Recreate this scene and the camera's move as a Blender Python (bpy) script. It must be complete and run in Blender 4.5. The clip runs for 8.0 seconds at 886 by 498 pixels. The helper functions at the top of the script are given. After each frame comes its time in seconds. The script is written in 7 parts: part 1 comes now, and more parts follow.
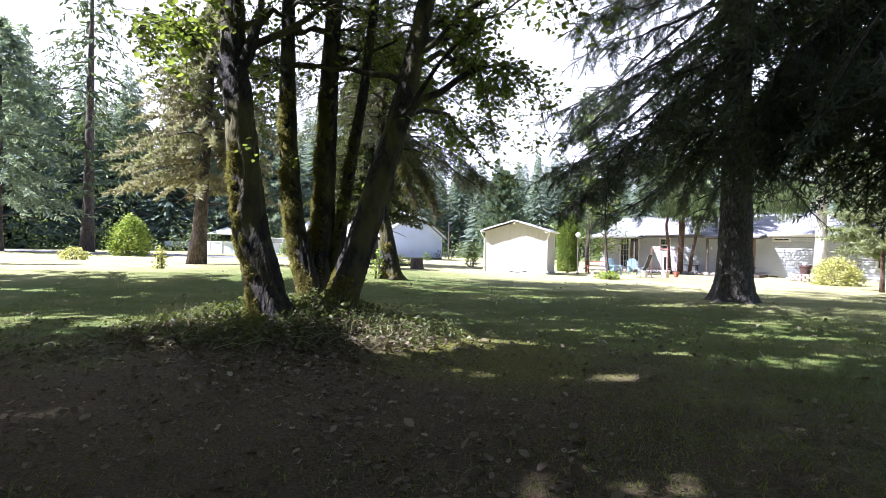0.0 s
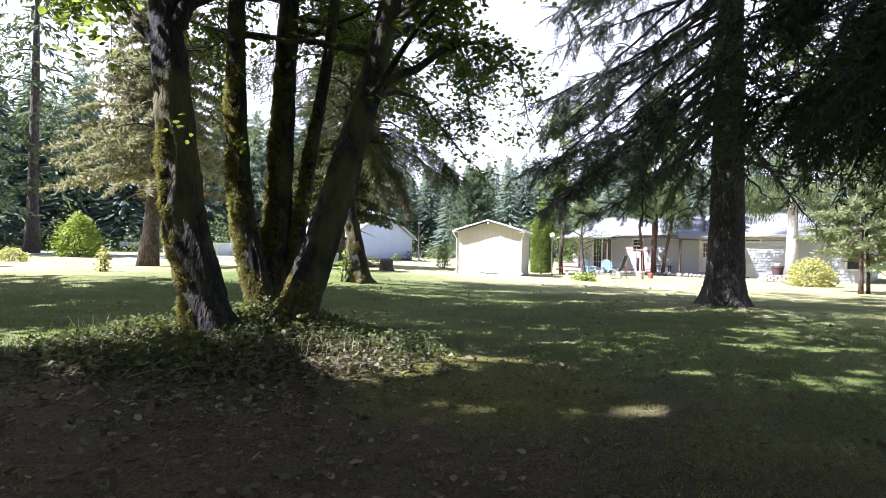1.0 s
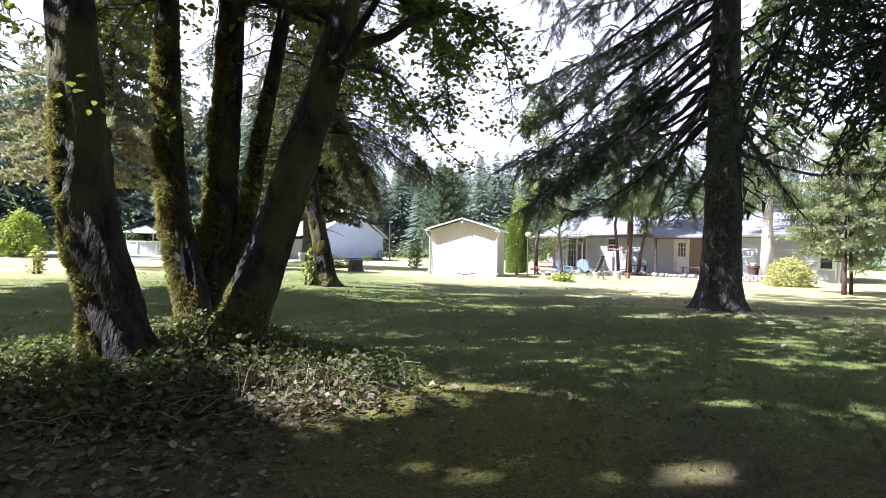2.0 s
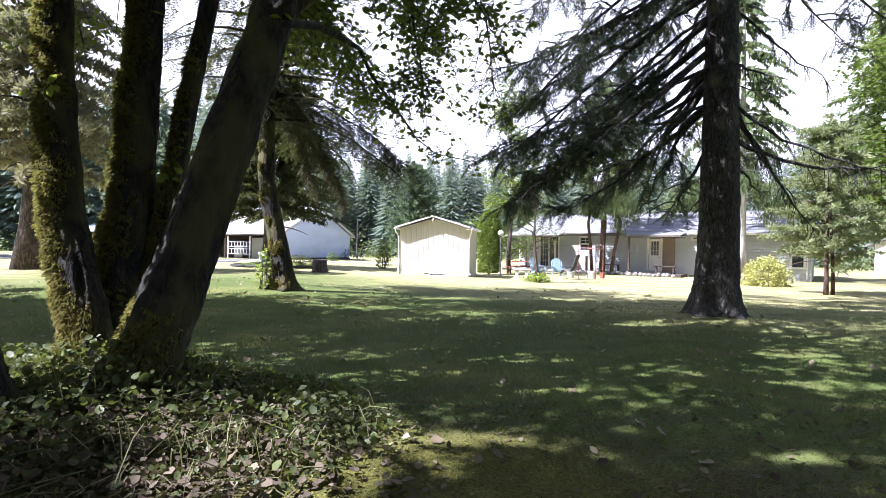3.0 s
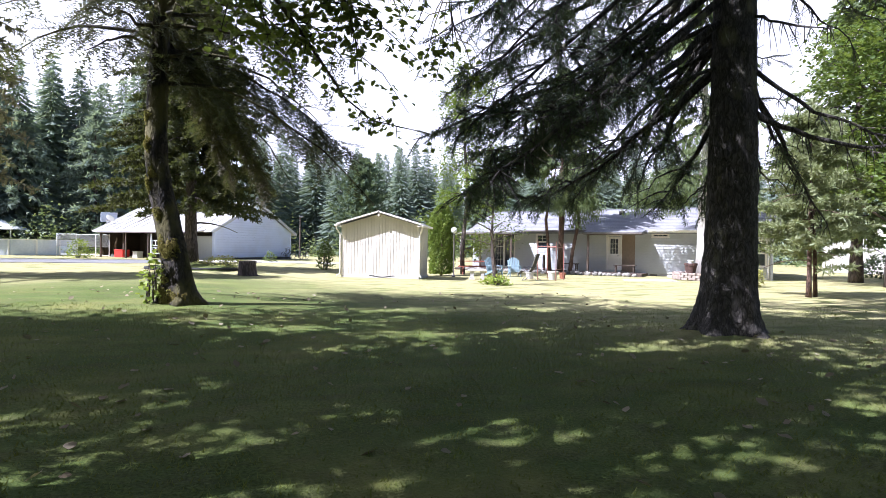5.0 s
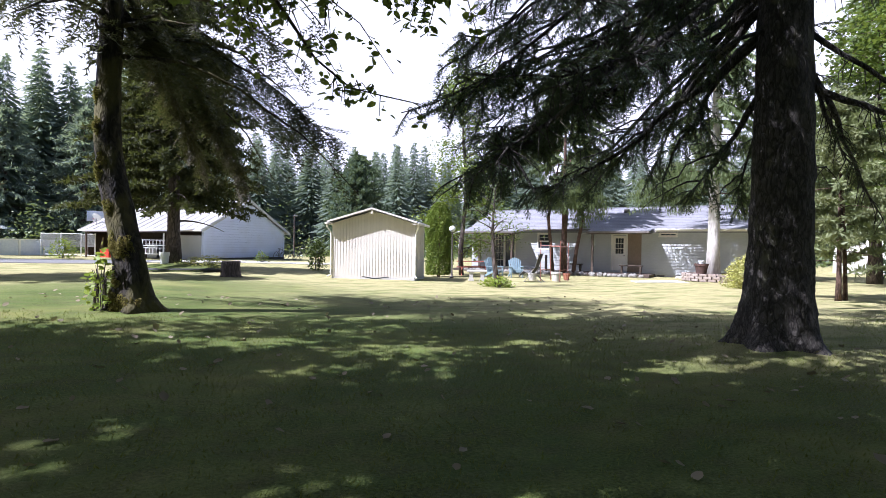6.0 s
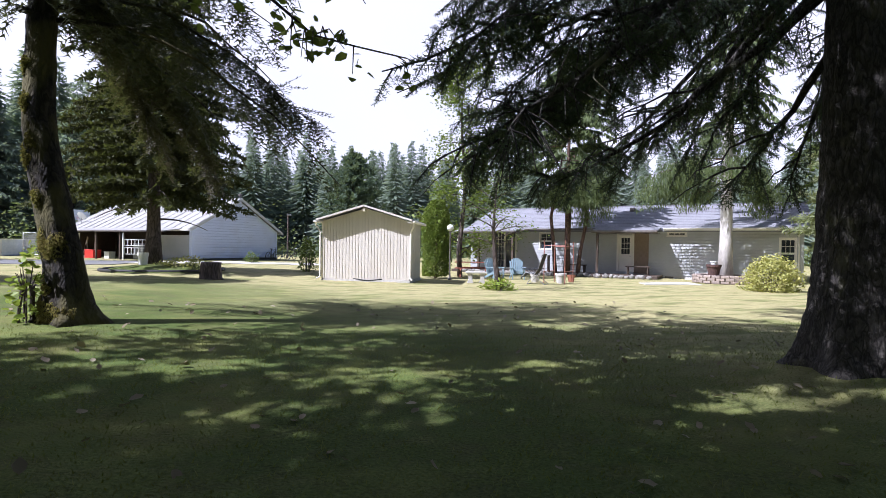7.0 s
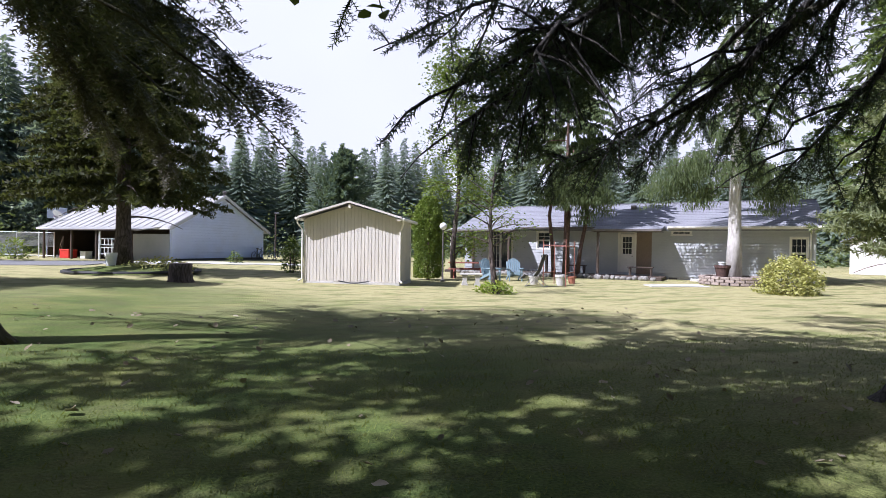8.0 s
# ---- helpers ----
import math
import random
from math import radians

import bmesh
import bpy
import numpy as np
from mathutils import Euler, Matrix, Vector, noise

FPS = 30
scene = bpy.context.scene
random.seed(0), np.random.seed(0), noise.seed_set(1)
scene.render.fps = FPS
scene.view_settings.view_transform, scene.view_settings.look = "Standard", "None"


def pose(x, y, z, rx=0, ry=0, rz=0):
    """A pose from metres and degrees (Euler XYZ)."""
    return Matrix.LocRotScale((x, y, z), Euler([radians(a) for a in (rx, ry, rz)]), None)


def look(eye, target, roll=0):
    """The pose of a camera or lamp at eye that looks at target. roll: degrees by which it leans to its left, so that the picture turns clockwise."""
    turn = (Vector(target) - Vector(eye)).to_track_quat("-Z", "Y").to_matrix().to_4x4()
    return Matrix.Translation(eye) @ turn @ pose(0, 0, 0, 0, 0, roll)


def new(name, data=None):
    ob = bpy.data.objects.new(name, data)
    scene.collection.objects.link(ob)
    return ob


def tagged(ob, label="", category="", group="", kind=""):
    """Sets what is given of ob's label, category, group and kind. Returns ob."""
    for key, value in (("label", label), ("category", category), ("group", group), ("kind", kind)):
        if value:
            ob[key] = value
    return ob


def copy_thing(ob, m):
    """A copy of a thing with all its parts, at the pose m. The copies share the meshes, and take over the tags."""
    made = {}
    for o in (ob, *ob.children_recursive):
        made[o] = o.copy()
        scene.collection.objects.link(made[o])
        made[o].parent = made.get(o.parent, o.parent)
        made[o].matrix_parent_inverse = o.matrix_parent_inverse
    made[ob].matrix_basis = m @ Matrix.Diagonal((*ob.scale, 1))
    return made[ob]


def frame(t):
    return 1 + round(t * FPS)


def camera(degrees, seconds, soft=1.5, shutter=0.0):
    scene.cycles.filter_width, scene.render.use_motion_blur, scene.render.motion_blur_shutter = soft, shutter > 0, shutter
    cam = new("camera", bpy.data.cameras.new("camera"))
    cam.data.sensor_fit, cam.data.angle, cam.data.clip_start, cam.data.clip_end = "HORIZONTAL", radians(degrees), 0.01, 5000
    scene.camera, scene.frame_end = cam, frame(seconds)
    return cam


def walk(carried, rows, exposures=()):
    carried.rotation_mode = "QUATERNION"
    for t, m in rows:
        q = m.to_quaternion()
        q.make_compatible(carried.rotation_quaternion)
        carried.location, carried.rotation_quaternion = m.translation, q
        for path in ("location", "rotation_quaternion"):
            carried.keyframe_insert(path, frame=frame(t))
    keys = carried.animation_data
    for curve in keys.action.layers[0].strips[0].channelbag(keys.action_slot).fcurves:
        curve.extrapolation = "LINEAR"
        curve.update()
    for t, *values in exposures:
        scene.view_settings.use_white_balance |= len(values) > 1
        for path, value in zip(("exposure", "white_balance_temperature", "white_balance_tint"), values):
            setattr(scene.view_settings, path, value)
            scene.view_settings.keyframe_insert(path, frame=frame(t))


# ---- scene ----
cam = camera(79.3, 8.0, 0.8)
PATH = [
    (0, (0.379, 1.149, 1.242), (0.335, 3.149, 1.239), 1.2),
    (0.5, (0.315, 1.712, 1.231), (0.328, 3.712, 1.231), 1.2),
    (1, (0.27, 2.295, 1.24), (0.341, 4.294, 1.242), 1.2),
    (1.5, (0.232, 2.881, 1.252), (0.359, 4.877, 1.254), 1.2),
    (3, (0.288, 4.764, 1.308), (0.585, 6.742, 1.305), 1.1),
    (3.5, (0.352, 5.38, 1.33), (0.719, 7.346, 1.327), 1.0),
    (4, (0.481, 6.006, 1.351), (0.908, 7.96, 1.346), 0.9),
    (4.5, (0.633, 6.654, 1.368), (1.1, 8.599, 1.36), 0.9),
    (6, (1.185, 8.627, 1.326), (1.668, 10.568, 1.319), 0.9),
    (6.5, (1.364, 9.314, 1.317), (1.849, 11.255, 1.311), 0.9),
    (7, (1.571, 9.996, 1.315), (2.06, 11.936, 1.309), 0.9),
    (7.5, (1.791, 10.675, 1.337), (2.286, 12.612, 1.327), 1.0),
    (8, (1.98, 11.427, 1.328), (2.492, 13.36, 1.32), 0.9),
]
walk(cam, [(t, look(eye, target, roll)) for t, eye, target, roll in PATH], [(0, 2.06, 5480, 22), (3, 1.86, 5480, 22), (5, 1.54, 5480, 22), (8, 0.82, 5480, 22)])

# ---- light ----
SUN_EL, SUN_AZ = radians(50), math.atan2(-0.816, -0.168)
world = bpy.data.worlds.new("sky")
scene.world = world
world.use_nodes = True
wn = world.node_tree.nodes
sky = wn.new("ShaderNodeTexSky")
sky.sky_type, sky.sun_disc = "NISHITA", False
sky.sun_elevation, sky.sun_rotation = SUN_EL, SUN_AZ
sky.air_density, sky.dust_density = 1.0, 2.0
wn["Background"].inputs["Strength"].default_value = 0.055
world.node_tree.links.new(sky.outputs["Color"], wn["Background"].inputs["Color"])
sun = new("sun", bpy.data.lights.new("sun", "SUN"))
sun.data.energy, sun.data.angle, sun.data.color = 5.0, radians(0.55), (1.0, 0.96, 0.90)
away = Vector((math.sin(SUN_AZ) * math.cos(SUN_EL), math.cos(SUN_AZ) * math.cos(SUN_EL), math.sin(SUN_EL)))
sun.matrix_world = look(away * 60, (0, 0, 0))
# openings in the canopy: where their light falls on the lawn, and how wide (x, y, half length, half width)
GAPS = [
    (-0.2, 7.7, 0.5, 0.4), (0.75, 6.55, 0.36, 0.12), (1.3, 6.45, 0.24, 0.08), (1.95, 6.4, 0.4, 0.13), (2.5, 6.55, 0.2, 0.06), (0.9, 8.35, 0.65, 0.14), (2.0, 9.6, 0.42, 0.12), (2.75, 9.55, 0.16, 0.12),
    (0.2, 10.38, 0.38, 0.1), (0.3, 9.5, 0.4, 0.08), (2.5, 10.8, 0.3, 0.09), (4.9, 9.6, 0.4, 0.2), (5.9, 9.35, 0.6, 0.2), (3.1, 7.8, 0.32, 0.1),
    (4.4, 7.5, 0.6, 0.12), (5.8, 10.8, 0.6, 0.25), (-2.3, 8.2, 0.6, 0.18), (5.4, 13.9, 0.65, 0.36), (0.4, 16.0, 0.7, 0.24), (2.7, 15.4, 0.4, 0.22),
    (4.1, 15.6, 0.5, 0.22), (2.6, 18.6, 0.8, 0.3), (5.8, 18.4, 0.8, 0.35), (-4.5, 9.1, 0.6, 0.4), (-0.95, 9.85, 0.4, 0.12), (-0.7, 8.85, 0.35, 0.1),
    (-0.2, 17.8, 0.5, 0.14), (-0.85, 16.6, 0.45, 0.14), (1.6, 17.0, 0.4, 0.11), (-0.5, 15.0, 0.35, 0.09), (1.2, 14.3, 0.4, 0.09), (-1.6, 14.2, 0.4, 0.1),
    (-0.55, 10.35, 0.3, 0.12), (-0.1, 10.25, 0.3, 0.1), (0.55, 10.9, 0.25, 0.1),
]


def open_to_sun(p):
    """Which of the points (N x 3) stand in the way of a sunlit spot."""
    fx, fy = p[:, 0] - away.x / away.z * p[:, 2], p[:, 1] - away.y / away.z * p[:, 2]
    hit = np.zeros(len(p), bool)
    for i, (gx, gy, rx, ry) in enumerate(GAPS):
        u, w = (fx - gx) / (rx + 0.02), (fy - gy) / (ry + 0.02)
        a = np.arctan2(w, u)
        hit |= np.hypot(u, w) < 0.95 + 0.25 * np.sin(3 * a + 1.7 * i) + 0.2 * np.sin(5 * a + i) + 0.2 * np.sin(9 * fx + 7 * fy)
    return hit


def let_light_in(tri, base):
    """Triangles (N x 3 x 3) about base, without those that stand before a sunlit spot."""
    hit = open_to_sun(tri.mean(1) + base)
    for k in range(3):
        hit |= open_to_sun(tri[:, k] + base)
    return tri[~hit]


# ---- materials ----
def nodes_of(name):
    m = bpy.data.materials.new(name)
    m.use_nodes = True
    return m, m.node_tree.nodes, m.node_tree.links, m.node_tree.nodes["Principled BSDF"]


def mixed(nd, ln, fac, a, b, mode="MIX"):
    n = nd.new("ShaderNodeMix")
    n.data_type, n.blend_type = "RGBA", mode
    for sock, v in ((n.inputs[0], fac), (n.inputs[6], a), (n.inputs[7], b)):
        if hasattr(v, "is_linked"):
            ln.new(v, sock)
        elif sock.type == "RGBA":
            sock.default_value = (*v, 1)
        else:
            sock.default_value = v
    return n.outputs[2]


def noisy(nd, ln, vec, scale, detail=4, lo=0.35, hi=0.65):
    n = nd.new("ShaderNodeTexNoise")
    n.inputs["Scale"].default_value, n.inputs["Detail"].default_value = scale, detail
    ln.new(vec, n.inputs["Vector"])
    r = nd.new("ShaderNodeMapRange")
    r.inputs["From Min"].default_value, r.inputs["From Max"].default_value = lo, hi
    ln.new(n.outputs["Fac"], r.inputs["Value"])
    return r.outputs["Result"], n.outputs["Fac"]


def coords(nd, ln, stretch=(1, 1, 1), where="Object"):
    c, mp = nd.new("ShaderNodeTexCoord"), nd.new("ShaderNodeMapping")
    mp.inputs["Scale"].default_value = stretch
    ln.new(c.outputs[where], mp.inputs["Vector"])
    return mp.outputs["Vector"]


def bumped(nd, ln, bs, height, strength, dist=0.02):
    b = nd.new("ShaderNodeBump")
    b.inputs["Strength"].default_value, b.inputs["Distance"].default_value = strength, dist
    ln.new(height, b.inputs["Height"])
    ln.new(b.outputs["Normal"], bs.inputs["Normal"])


def surface(name, c1, c2, scale=10, rough=0.8, bump=0.3, stretch=(1, 1, 1), stain=None, stain_scale=0.8, metal=0.0, vary=0.0):
    """Two-scale surface: fine grain from c1 to c2, wide stains, fine relief, a little tone from piece to piece."""
    m, nd, ln, bs = nodes_of(name)
    v = coords(nd, ln, stretch)
    grain, raw = noisy(nd, ln, v, scale, 6)
    col = mixed(nd, ln, grain, c1, c2)
    wide, _ = noisy(nd, ln, coords(nd, ln), stain_scale, 3, 0.45, 0.75)
    s = stain or tuple(0.72 * a for a in c1)
    part_fac = nd.new("ShaderNodeMath")
    part_fac.operation = "MULTIPLY"
    part_fac.inputs[1].default_value = 0.55
    ln.new(wide, part_fac.inputs[0])
    col = mixed(nd, ln, part_fac.outputs[0], col, s)
    if vary:
        info, hsv = nd.new("ShaderNodeObjectInfo"), nd.new("ShaderNodeHueSaturation")
        r = nd.new("ShaderNodeMapRange")
        r.inputs["To Min"].default_value, r.inputs["To Max"].default_value = 1 - vary, 1 + vary
        ln.new(info.outputs["Random"], r.inputs["Value"])
        ln.new(r.outputs["Result"], hsv.inputs["Value"])
        ln.new(col, hsv.inputs["Color"])
        col = hsv.outputs["Color"]
    ln.new(col, bs.inputs["Base Color"])
    bs.inputs["Roughness"].default_value, bs.inputs["Metallic"].default_value = rough, metal
    if bump:
        bumped(nd, ln, bs, raw, bump)
    return m


def leafy(name, c1, c2, c3, through_light=0.35, rough=0.5, patch=0.6, gloss=0.3):
    """Leaves or needles: tone by leaf and by clump, some light let through."""
    m, nd, ln, bs = nodes_of(name)
    geo = nd.new("ShaderNodeNewGeometry")
    wide, _ = noisy(nd, ln, coords(nd, ln), patch, 2, 0.3, 0.7)
    col = mixed(nd, ln, geo.outputs["Random Per Island"], c1, c2)
    half = nd.new("ShaderNodeMath")
    half.operation = "MULTIPLY"
    half.inputs[1].default_value = 0.6
    ln.new(wide, half.inputs[0])
    col = mixed(nd, ln, half.outputs[0], col, c3)
    ln.new(col, bs.inputs["Base Color"])
    bs.inputs["Roughness"].default_value = rough
    bs.inputs["Specular IOR Level"].default_value = gloss
    tr = nd.new("ShaderNodeBsdfTranslucent")
    ln.new(mixed(nd, ln, 0.35, col, (0.35, 0.42, 0.04)), tr.inputs["Color"])
    mx = nd.new("ShaderNodeMixShader")
    mx.inputs[0].default_value = through_light
    ln.new(bs.outputs[0], mx.inputs[1])
    ln.new(tr.outputs[0], mx.inputs[2])
    ln.new(mx.outputs[0], nd["Material Output"].inputs["Surface"])
    return m


def barky(name, dark, light, moss=None, moss_low=0.5, moss_high=0.7, scale=9, relief=0.9, along=0.28):
    """Furrowed bark with plates, pale lichen and, where it grows, moss."""
    m, nd, ln, bs = nodes_of(name)
    v = coords(nd, ln, (1, 1, along))
    bend = nd.new("ShaderNodeTexNoise")
    bend.inputs["Scale"].default_value, bend.inputs["Detail"].default_value = scale * 0.9, 4
    ln.new(v, bend.inputs["Vector"])
    off = nd.new("ShaderNodeVectorMath")
    off.operation = "MULTIPLY_ADD"
    off.inputs[1].default_value = (2.2 / scale,) * 3
    ln.new(bend.outputs["Color"], off.inputs[0])
    ln.new(v, off.inputs[2])
    v = off.outputs[0]
    vor = nd.new("ShaderNodeTexVoronoi")
    vor.feature = "DISTANCE_TO_EDGE"
    vor.inputs["Scale"].default_value = scale
    ln.new(v, vor.inputs["Vector"])
    grain, raw = noisy(nd, ln, v, scale * 2.5, 6)
    col = mixed(nd, ln, grain, dark, light)
    pale, _ = noisy(nd, ln, coords(nd, ln), 3.2, 4, 0.58, 0.72)
    col = mixed(nd, ln, pale, col, tuple(1.2 * a + 0.01 for a in light))
    crack = nd.new("ShaderNodeMapRange")
    crack.inputs["From Min"].default_value, crack.inputs["From Max"].default_value = 0.0, 0.14
    ln.new(vor.outputs["Distance"], crack.inputs["Value"])
    col = mixed(nd, ln, crack.outputs["Result"], tuple(0.65 * a for a in dark), col)
    if moss:
        mf, _ = noisy(nd, ln, coords(nd, ln, (1, 1, 0.6)), 2.1, 5, moss_low, moss_high)
        col = mixed(nd, ln, mf, col, moss)
    ln.new(col, bs.inputs["Base Color"])
    bs.inputs["Roughness"].default_value = 0.92
    add = nd.new("ShaderNodeMath")
    add.inputs[1].default_value = 0.0
    ln.new(raw, add.inputs[0])
    ln.new(vor.outputs["Distance"], add.inputs[1])
    bumped(nd, ln, bs, add.outputs[0], relief, 0.04)
    return m


SIDING = surface("grey_beige_siding", (0.43, 0.44, 0.45), (0.49, 0.50, 0.51), 30, 0.6, 0.08, (0.2, 0.2, 3), (0.36, 0.37, 0.37))
BARN_PAINT = surface("white_siding", (0.60, 0.66, 0.86), (0.66, 0.72, 0.90), 30, 0.6, 0.08, (0.2, 0.2, 3), (0.54, 0.57, 0.68))
SHED_PAINT = surface("cream_board_paint", (0.58, 0.54, 0.48), (0.64, 0.60, 0.54), 40, 0.7, 0.15, (3, 3, 0.15), (0.56, 0.50, 0.43), vary=0.04)
TRIM = surface("white_trim_paint", (0.72, 0.69, 0.63), (0.78, 0.75, 0.70), 25, 0.55, 0.08, vary=0.03)
SHINGLE = surface("grey_shingle", (0.17, 0.17, 0.19), (0.27, 0.27, 0.295), 24, 0.85, 0.5, (1, 3, 3), (0.14, 0.14, 0.15))
METAL_ROOF = surface("pale_metal_roofing", (0.36, 0.35, 0.33), (0.44, 0.43, 0.41), 6, 0.45, 0.05, metal=0.2)
GUTTER = surface("dark_gutter", (0.10, 0.09, 0.08), (0.15, 0.13, 0.12), 12, 0.5, 0.05)
DARK_WOOD = surface("dark_stained_wood", (0.055, 0.038, 0.028), (0.10, 0.07, 0.05), 14, 0.7, 0.3, (6, 6, 0.6), vary=0.15)
BROWN_WOOD = surface("brown_plywood", (0.20, 0.145, 0.105), (0.27, 0.20, 0.145), 14, 0.7, 0.2, (5, 5, 0.4))
RED_WOOD = surface("red_stained_wood", (0.26, 0.075, 0.05), (0.36, 0.12, 0.08), 14, 0.65, 0.25, (0.6, 6, 6), vary=0.12)
CONCRETE = surface("concrete", (0.46, 0.44, 0.41), (0.58, 0.56, 0.52), 18, 0.85, 0.35)
ASPHALT = surface("asphalt", (0.05, 0.05, 0.05), (0.085, 0.083, 0.08), 60, 0.9, 0.6)
OLD_ASPHALT = surface("worn_asphalt", (0.13, 0.13, 0.13), (0.20, 0.195, 0.19), 40, 0.9, 0.5)
BARK_MOSS = barky("mossy_bark", (0.015, 0.012, 0.010), (0.052, 0.041, 0.033), (0.095, 0.082, 0.03), 0.45, 0.60, 8, 1.0, 0.4)
BARK_FIR = barky("fir_bark", (0.036, 0.031, 0.027), (0.105, 0.093, 0.082), (0.17, 0.16, 0.09), 0.60, 0.72, 13, along=0.35)
BARK_RED = barky("red_cedar_bark", (0.08, 0.045, 0.033), (0.18, 0.11, 0.08), None, scale=10)
BARK_PALE = surface("pale_bare_wood", (0.44, 0.41, 0.37), (0.60, 0.57, 0.53), 16, 0.85, 0.4, (1, 1, 0.25), (0.30, 0.27, 0.24), 2.2)
BARK_FAR = barky("grey_brown_bark", (0.06, 0.045, 0.038), (0.14, 0.11, 0.095), None, scale=6)
LEAF = leafy("alder_leaves", (0.07, 0.11, 0.022), (0.16, 0.20, 0.04), (0.05, 0.075, 0.025), 0.5)
NEEDLE = leafy("dark_fir_needles", (0.042, 0.06, 0.048), (0.08, 0.105, 0.08), (0.032, 0.045, 0.04), 0.25, 0.65, gloss=0.18)
NEEDLE_MID = leafy("conifer_foliage", (0.06, 0.09, 0.055), (0.11, 0.145, 0.08), (0.05, 0.07, 0.05), 0.25, 0.7, 0.3, 0.12)
# distant haze is mixed into these pale blue-green foliage colours
NEEDLE_HAZED = leafy("hazed_conifer_foliage", (0.18, 0.225, 0.185), (0.25, 0.30, 0.24), (0.155, 0.195, 0.175), 0.45, 0.8, 0.08, 0.05)
NEEDLE_BROWN = leafy("browned_conifer_foliage", (0.235, 0.195, 0.145), (0.33, 0.285, 0.215), (0.17, 0.175, 0.11), 0.35, 0.7, 0.4, 0.1)
YELLOW_GREEN = leafy("yellow_green_leaves", (0.22, 0.30, 0.04), (0.36, 0.40, 0.07), (0.12, 0.20, 0.03), 0.4, patch=1.5)
BUSH_LEAF = leafy("pale_yellow_bush_leaves", (0.44, 0.43, 0.12), (0.62, 0.57, 0.24), (0.30, 0.32, 0.08), 0.4, patch=2.5)
IVY = leafy("undergrowth_leaves", (0.065, 0.09, 0.028), (0.17, 0.19, 0.07), (0.035, 0.045, 0.02), 0.3, patch=5)
DEAD_LEAF = leafy("dead_leaves", (0.08, 0.058, 0.04), (0.22, 0.178, 0.128), (0.065, 0.045, 0.031), 0.15, 0.8, 4, 0.15)
GRASS = leafy("grass_blades", (0.10, 0.142, 0.026), (0.19, 0.21, 0.05), (0.145, 0.145, 0.042), 0.3, 0.6, 1.2)


def make_ground_material():
    """Mown summer lawn: green and straw patches, bare brown litter soil under the trees."""
    m, nd, ln, bs = nodes_of("dry_lawn")
    v = coords(nd, ln)
    fine, raw = noisy(nd, ln, v, 45, 6)
    col = mixed(nd, ln, fine, (0.058, 0.085, 0.02), (0.118, 0.152, 0.036))
    straw, _ = noisy(nd, ln, v, 0.55, 5, 0.48, 0.68)
    col = mixed(nd, ln, straw, col, (0.19, 0.195, 0.06))
    streak, _ = noisy(nd, ln, coords(nd, ln, (0.8, 1.1, 1)), 1.6, 5, 0.45, 0.62)
    half = nd.new("ShaderNodeMath")
    half.operation = "MULTIPLY"
    half.inputs[1].default_value = 0.5
    ln.new(streak, half.inputs[0])
    col = mixed(nd, ln, half.outputs[0], col, (0.085, 0.125, 0.035))
    # parched straw where the lawn lies open, coloured lighter for sun; uneven edge
    pos = nd.new("ShaderNodeSeparateXYZ")
    ln.new(v, pos.inputs[0])
    _, edge = noisy(nd, ln, v, 0.22, 4)
    side = nd.new("ShaderNodeMath")
    side.operation = "ADD"
    side.inputs[1].default_value = 2.5
    ln.new(pos.outputs["X"], side.inputs[0])
    away_x = nd.new("ShaderNodeMath")
    away_x.operation = "ABSOLUTE"
    ln.new(side.outputs[0], away_x.inputs[0])
    reach = nd.new("ShaderNodeMath")
    reach.operation = "MULTIPLY_ADD"
    reach.inputs[1].default_value = 1.3
    ln.new(away_x.outputs[0], reach.inputs[0])
    ln.new(pos.outputs["Y"], reach.inputs[2])
    ws = nd.new("ShaderNodeMath")
    ws.operation = "MULTIPLY_ADD"
    ws.inputs[1].default_value = 14.0
    ln.new(edge, ws.inputs[0])
    ln.new(reach.outputs[0], ws.inputs[2])
    dry = nd.new("ShaderNodeMapRange")
    dry.inputs["From Min"].default_value, dry.inputs["From Max"].default_value = 30.0, 42.0
    dry.inputs["To Max"].default_value = 0.82
    ln.new(ws.outputs[0], dry.inputs["Value"])
    col = mixed(nd, ln, dry.outputs["Result"], col, mixed(nd, ln, fine, (0.34, 0.30, 0.135), (0.52, 0.46, 0.25)))
    tuft, _ = noisy(nd, ln, coords(nd, ln, (0.6, 1.3, 1)), 1.4, 6, 0.5, 0.64)
    thin = nd.new("ShaderNodeMath")
    thin.operation = "MULTIPLY"
    thin.inputs[1].default_value = 0.75
    ln.new(tuft, thin.inputs[0])
    col = mixed(nd, ln, thin.outputs[0], col, mixed(nd, ln, fine, (0.10, 0.13, 0.034), (0.17, 0.195, 0.058)))
    # brown thatch and moss in uneven blotches
    blotch, _ = noisy(nd, ln, coords(nd, ln, (1, 1.4, 1)), 2.6, 6, 0.46, 0.66)
    some = nd.new("ShaderNodeMath")
    some.operation = "MULTIPLY"
    some.inputs[1].default_value = 0.34
    ln.new(blotch, some.inputs[0])
    col = mixed(nd, ln, some.outputs[0], col, mixed(nd, ln, fine, (0.07, 0.058, 0.034), (0.14, 0.115, 0.06)))
    # litter soil: an uneven patch round the clump of stems
    sub = nd.new("ShaderNodeVectorMath")
    sub.operation = "SUBTRACT"
    sub.inputs[1].default_value = (-0.8, 4.8, 0.2)
    ln.new(v, sub.inputs[0])
    sc = nd.new("ShaderNodeVectorMath")
    sc.operation = "MULTIPLY"
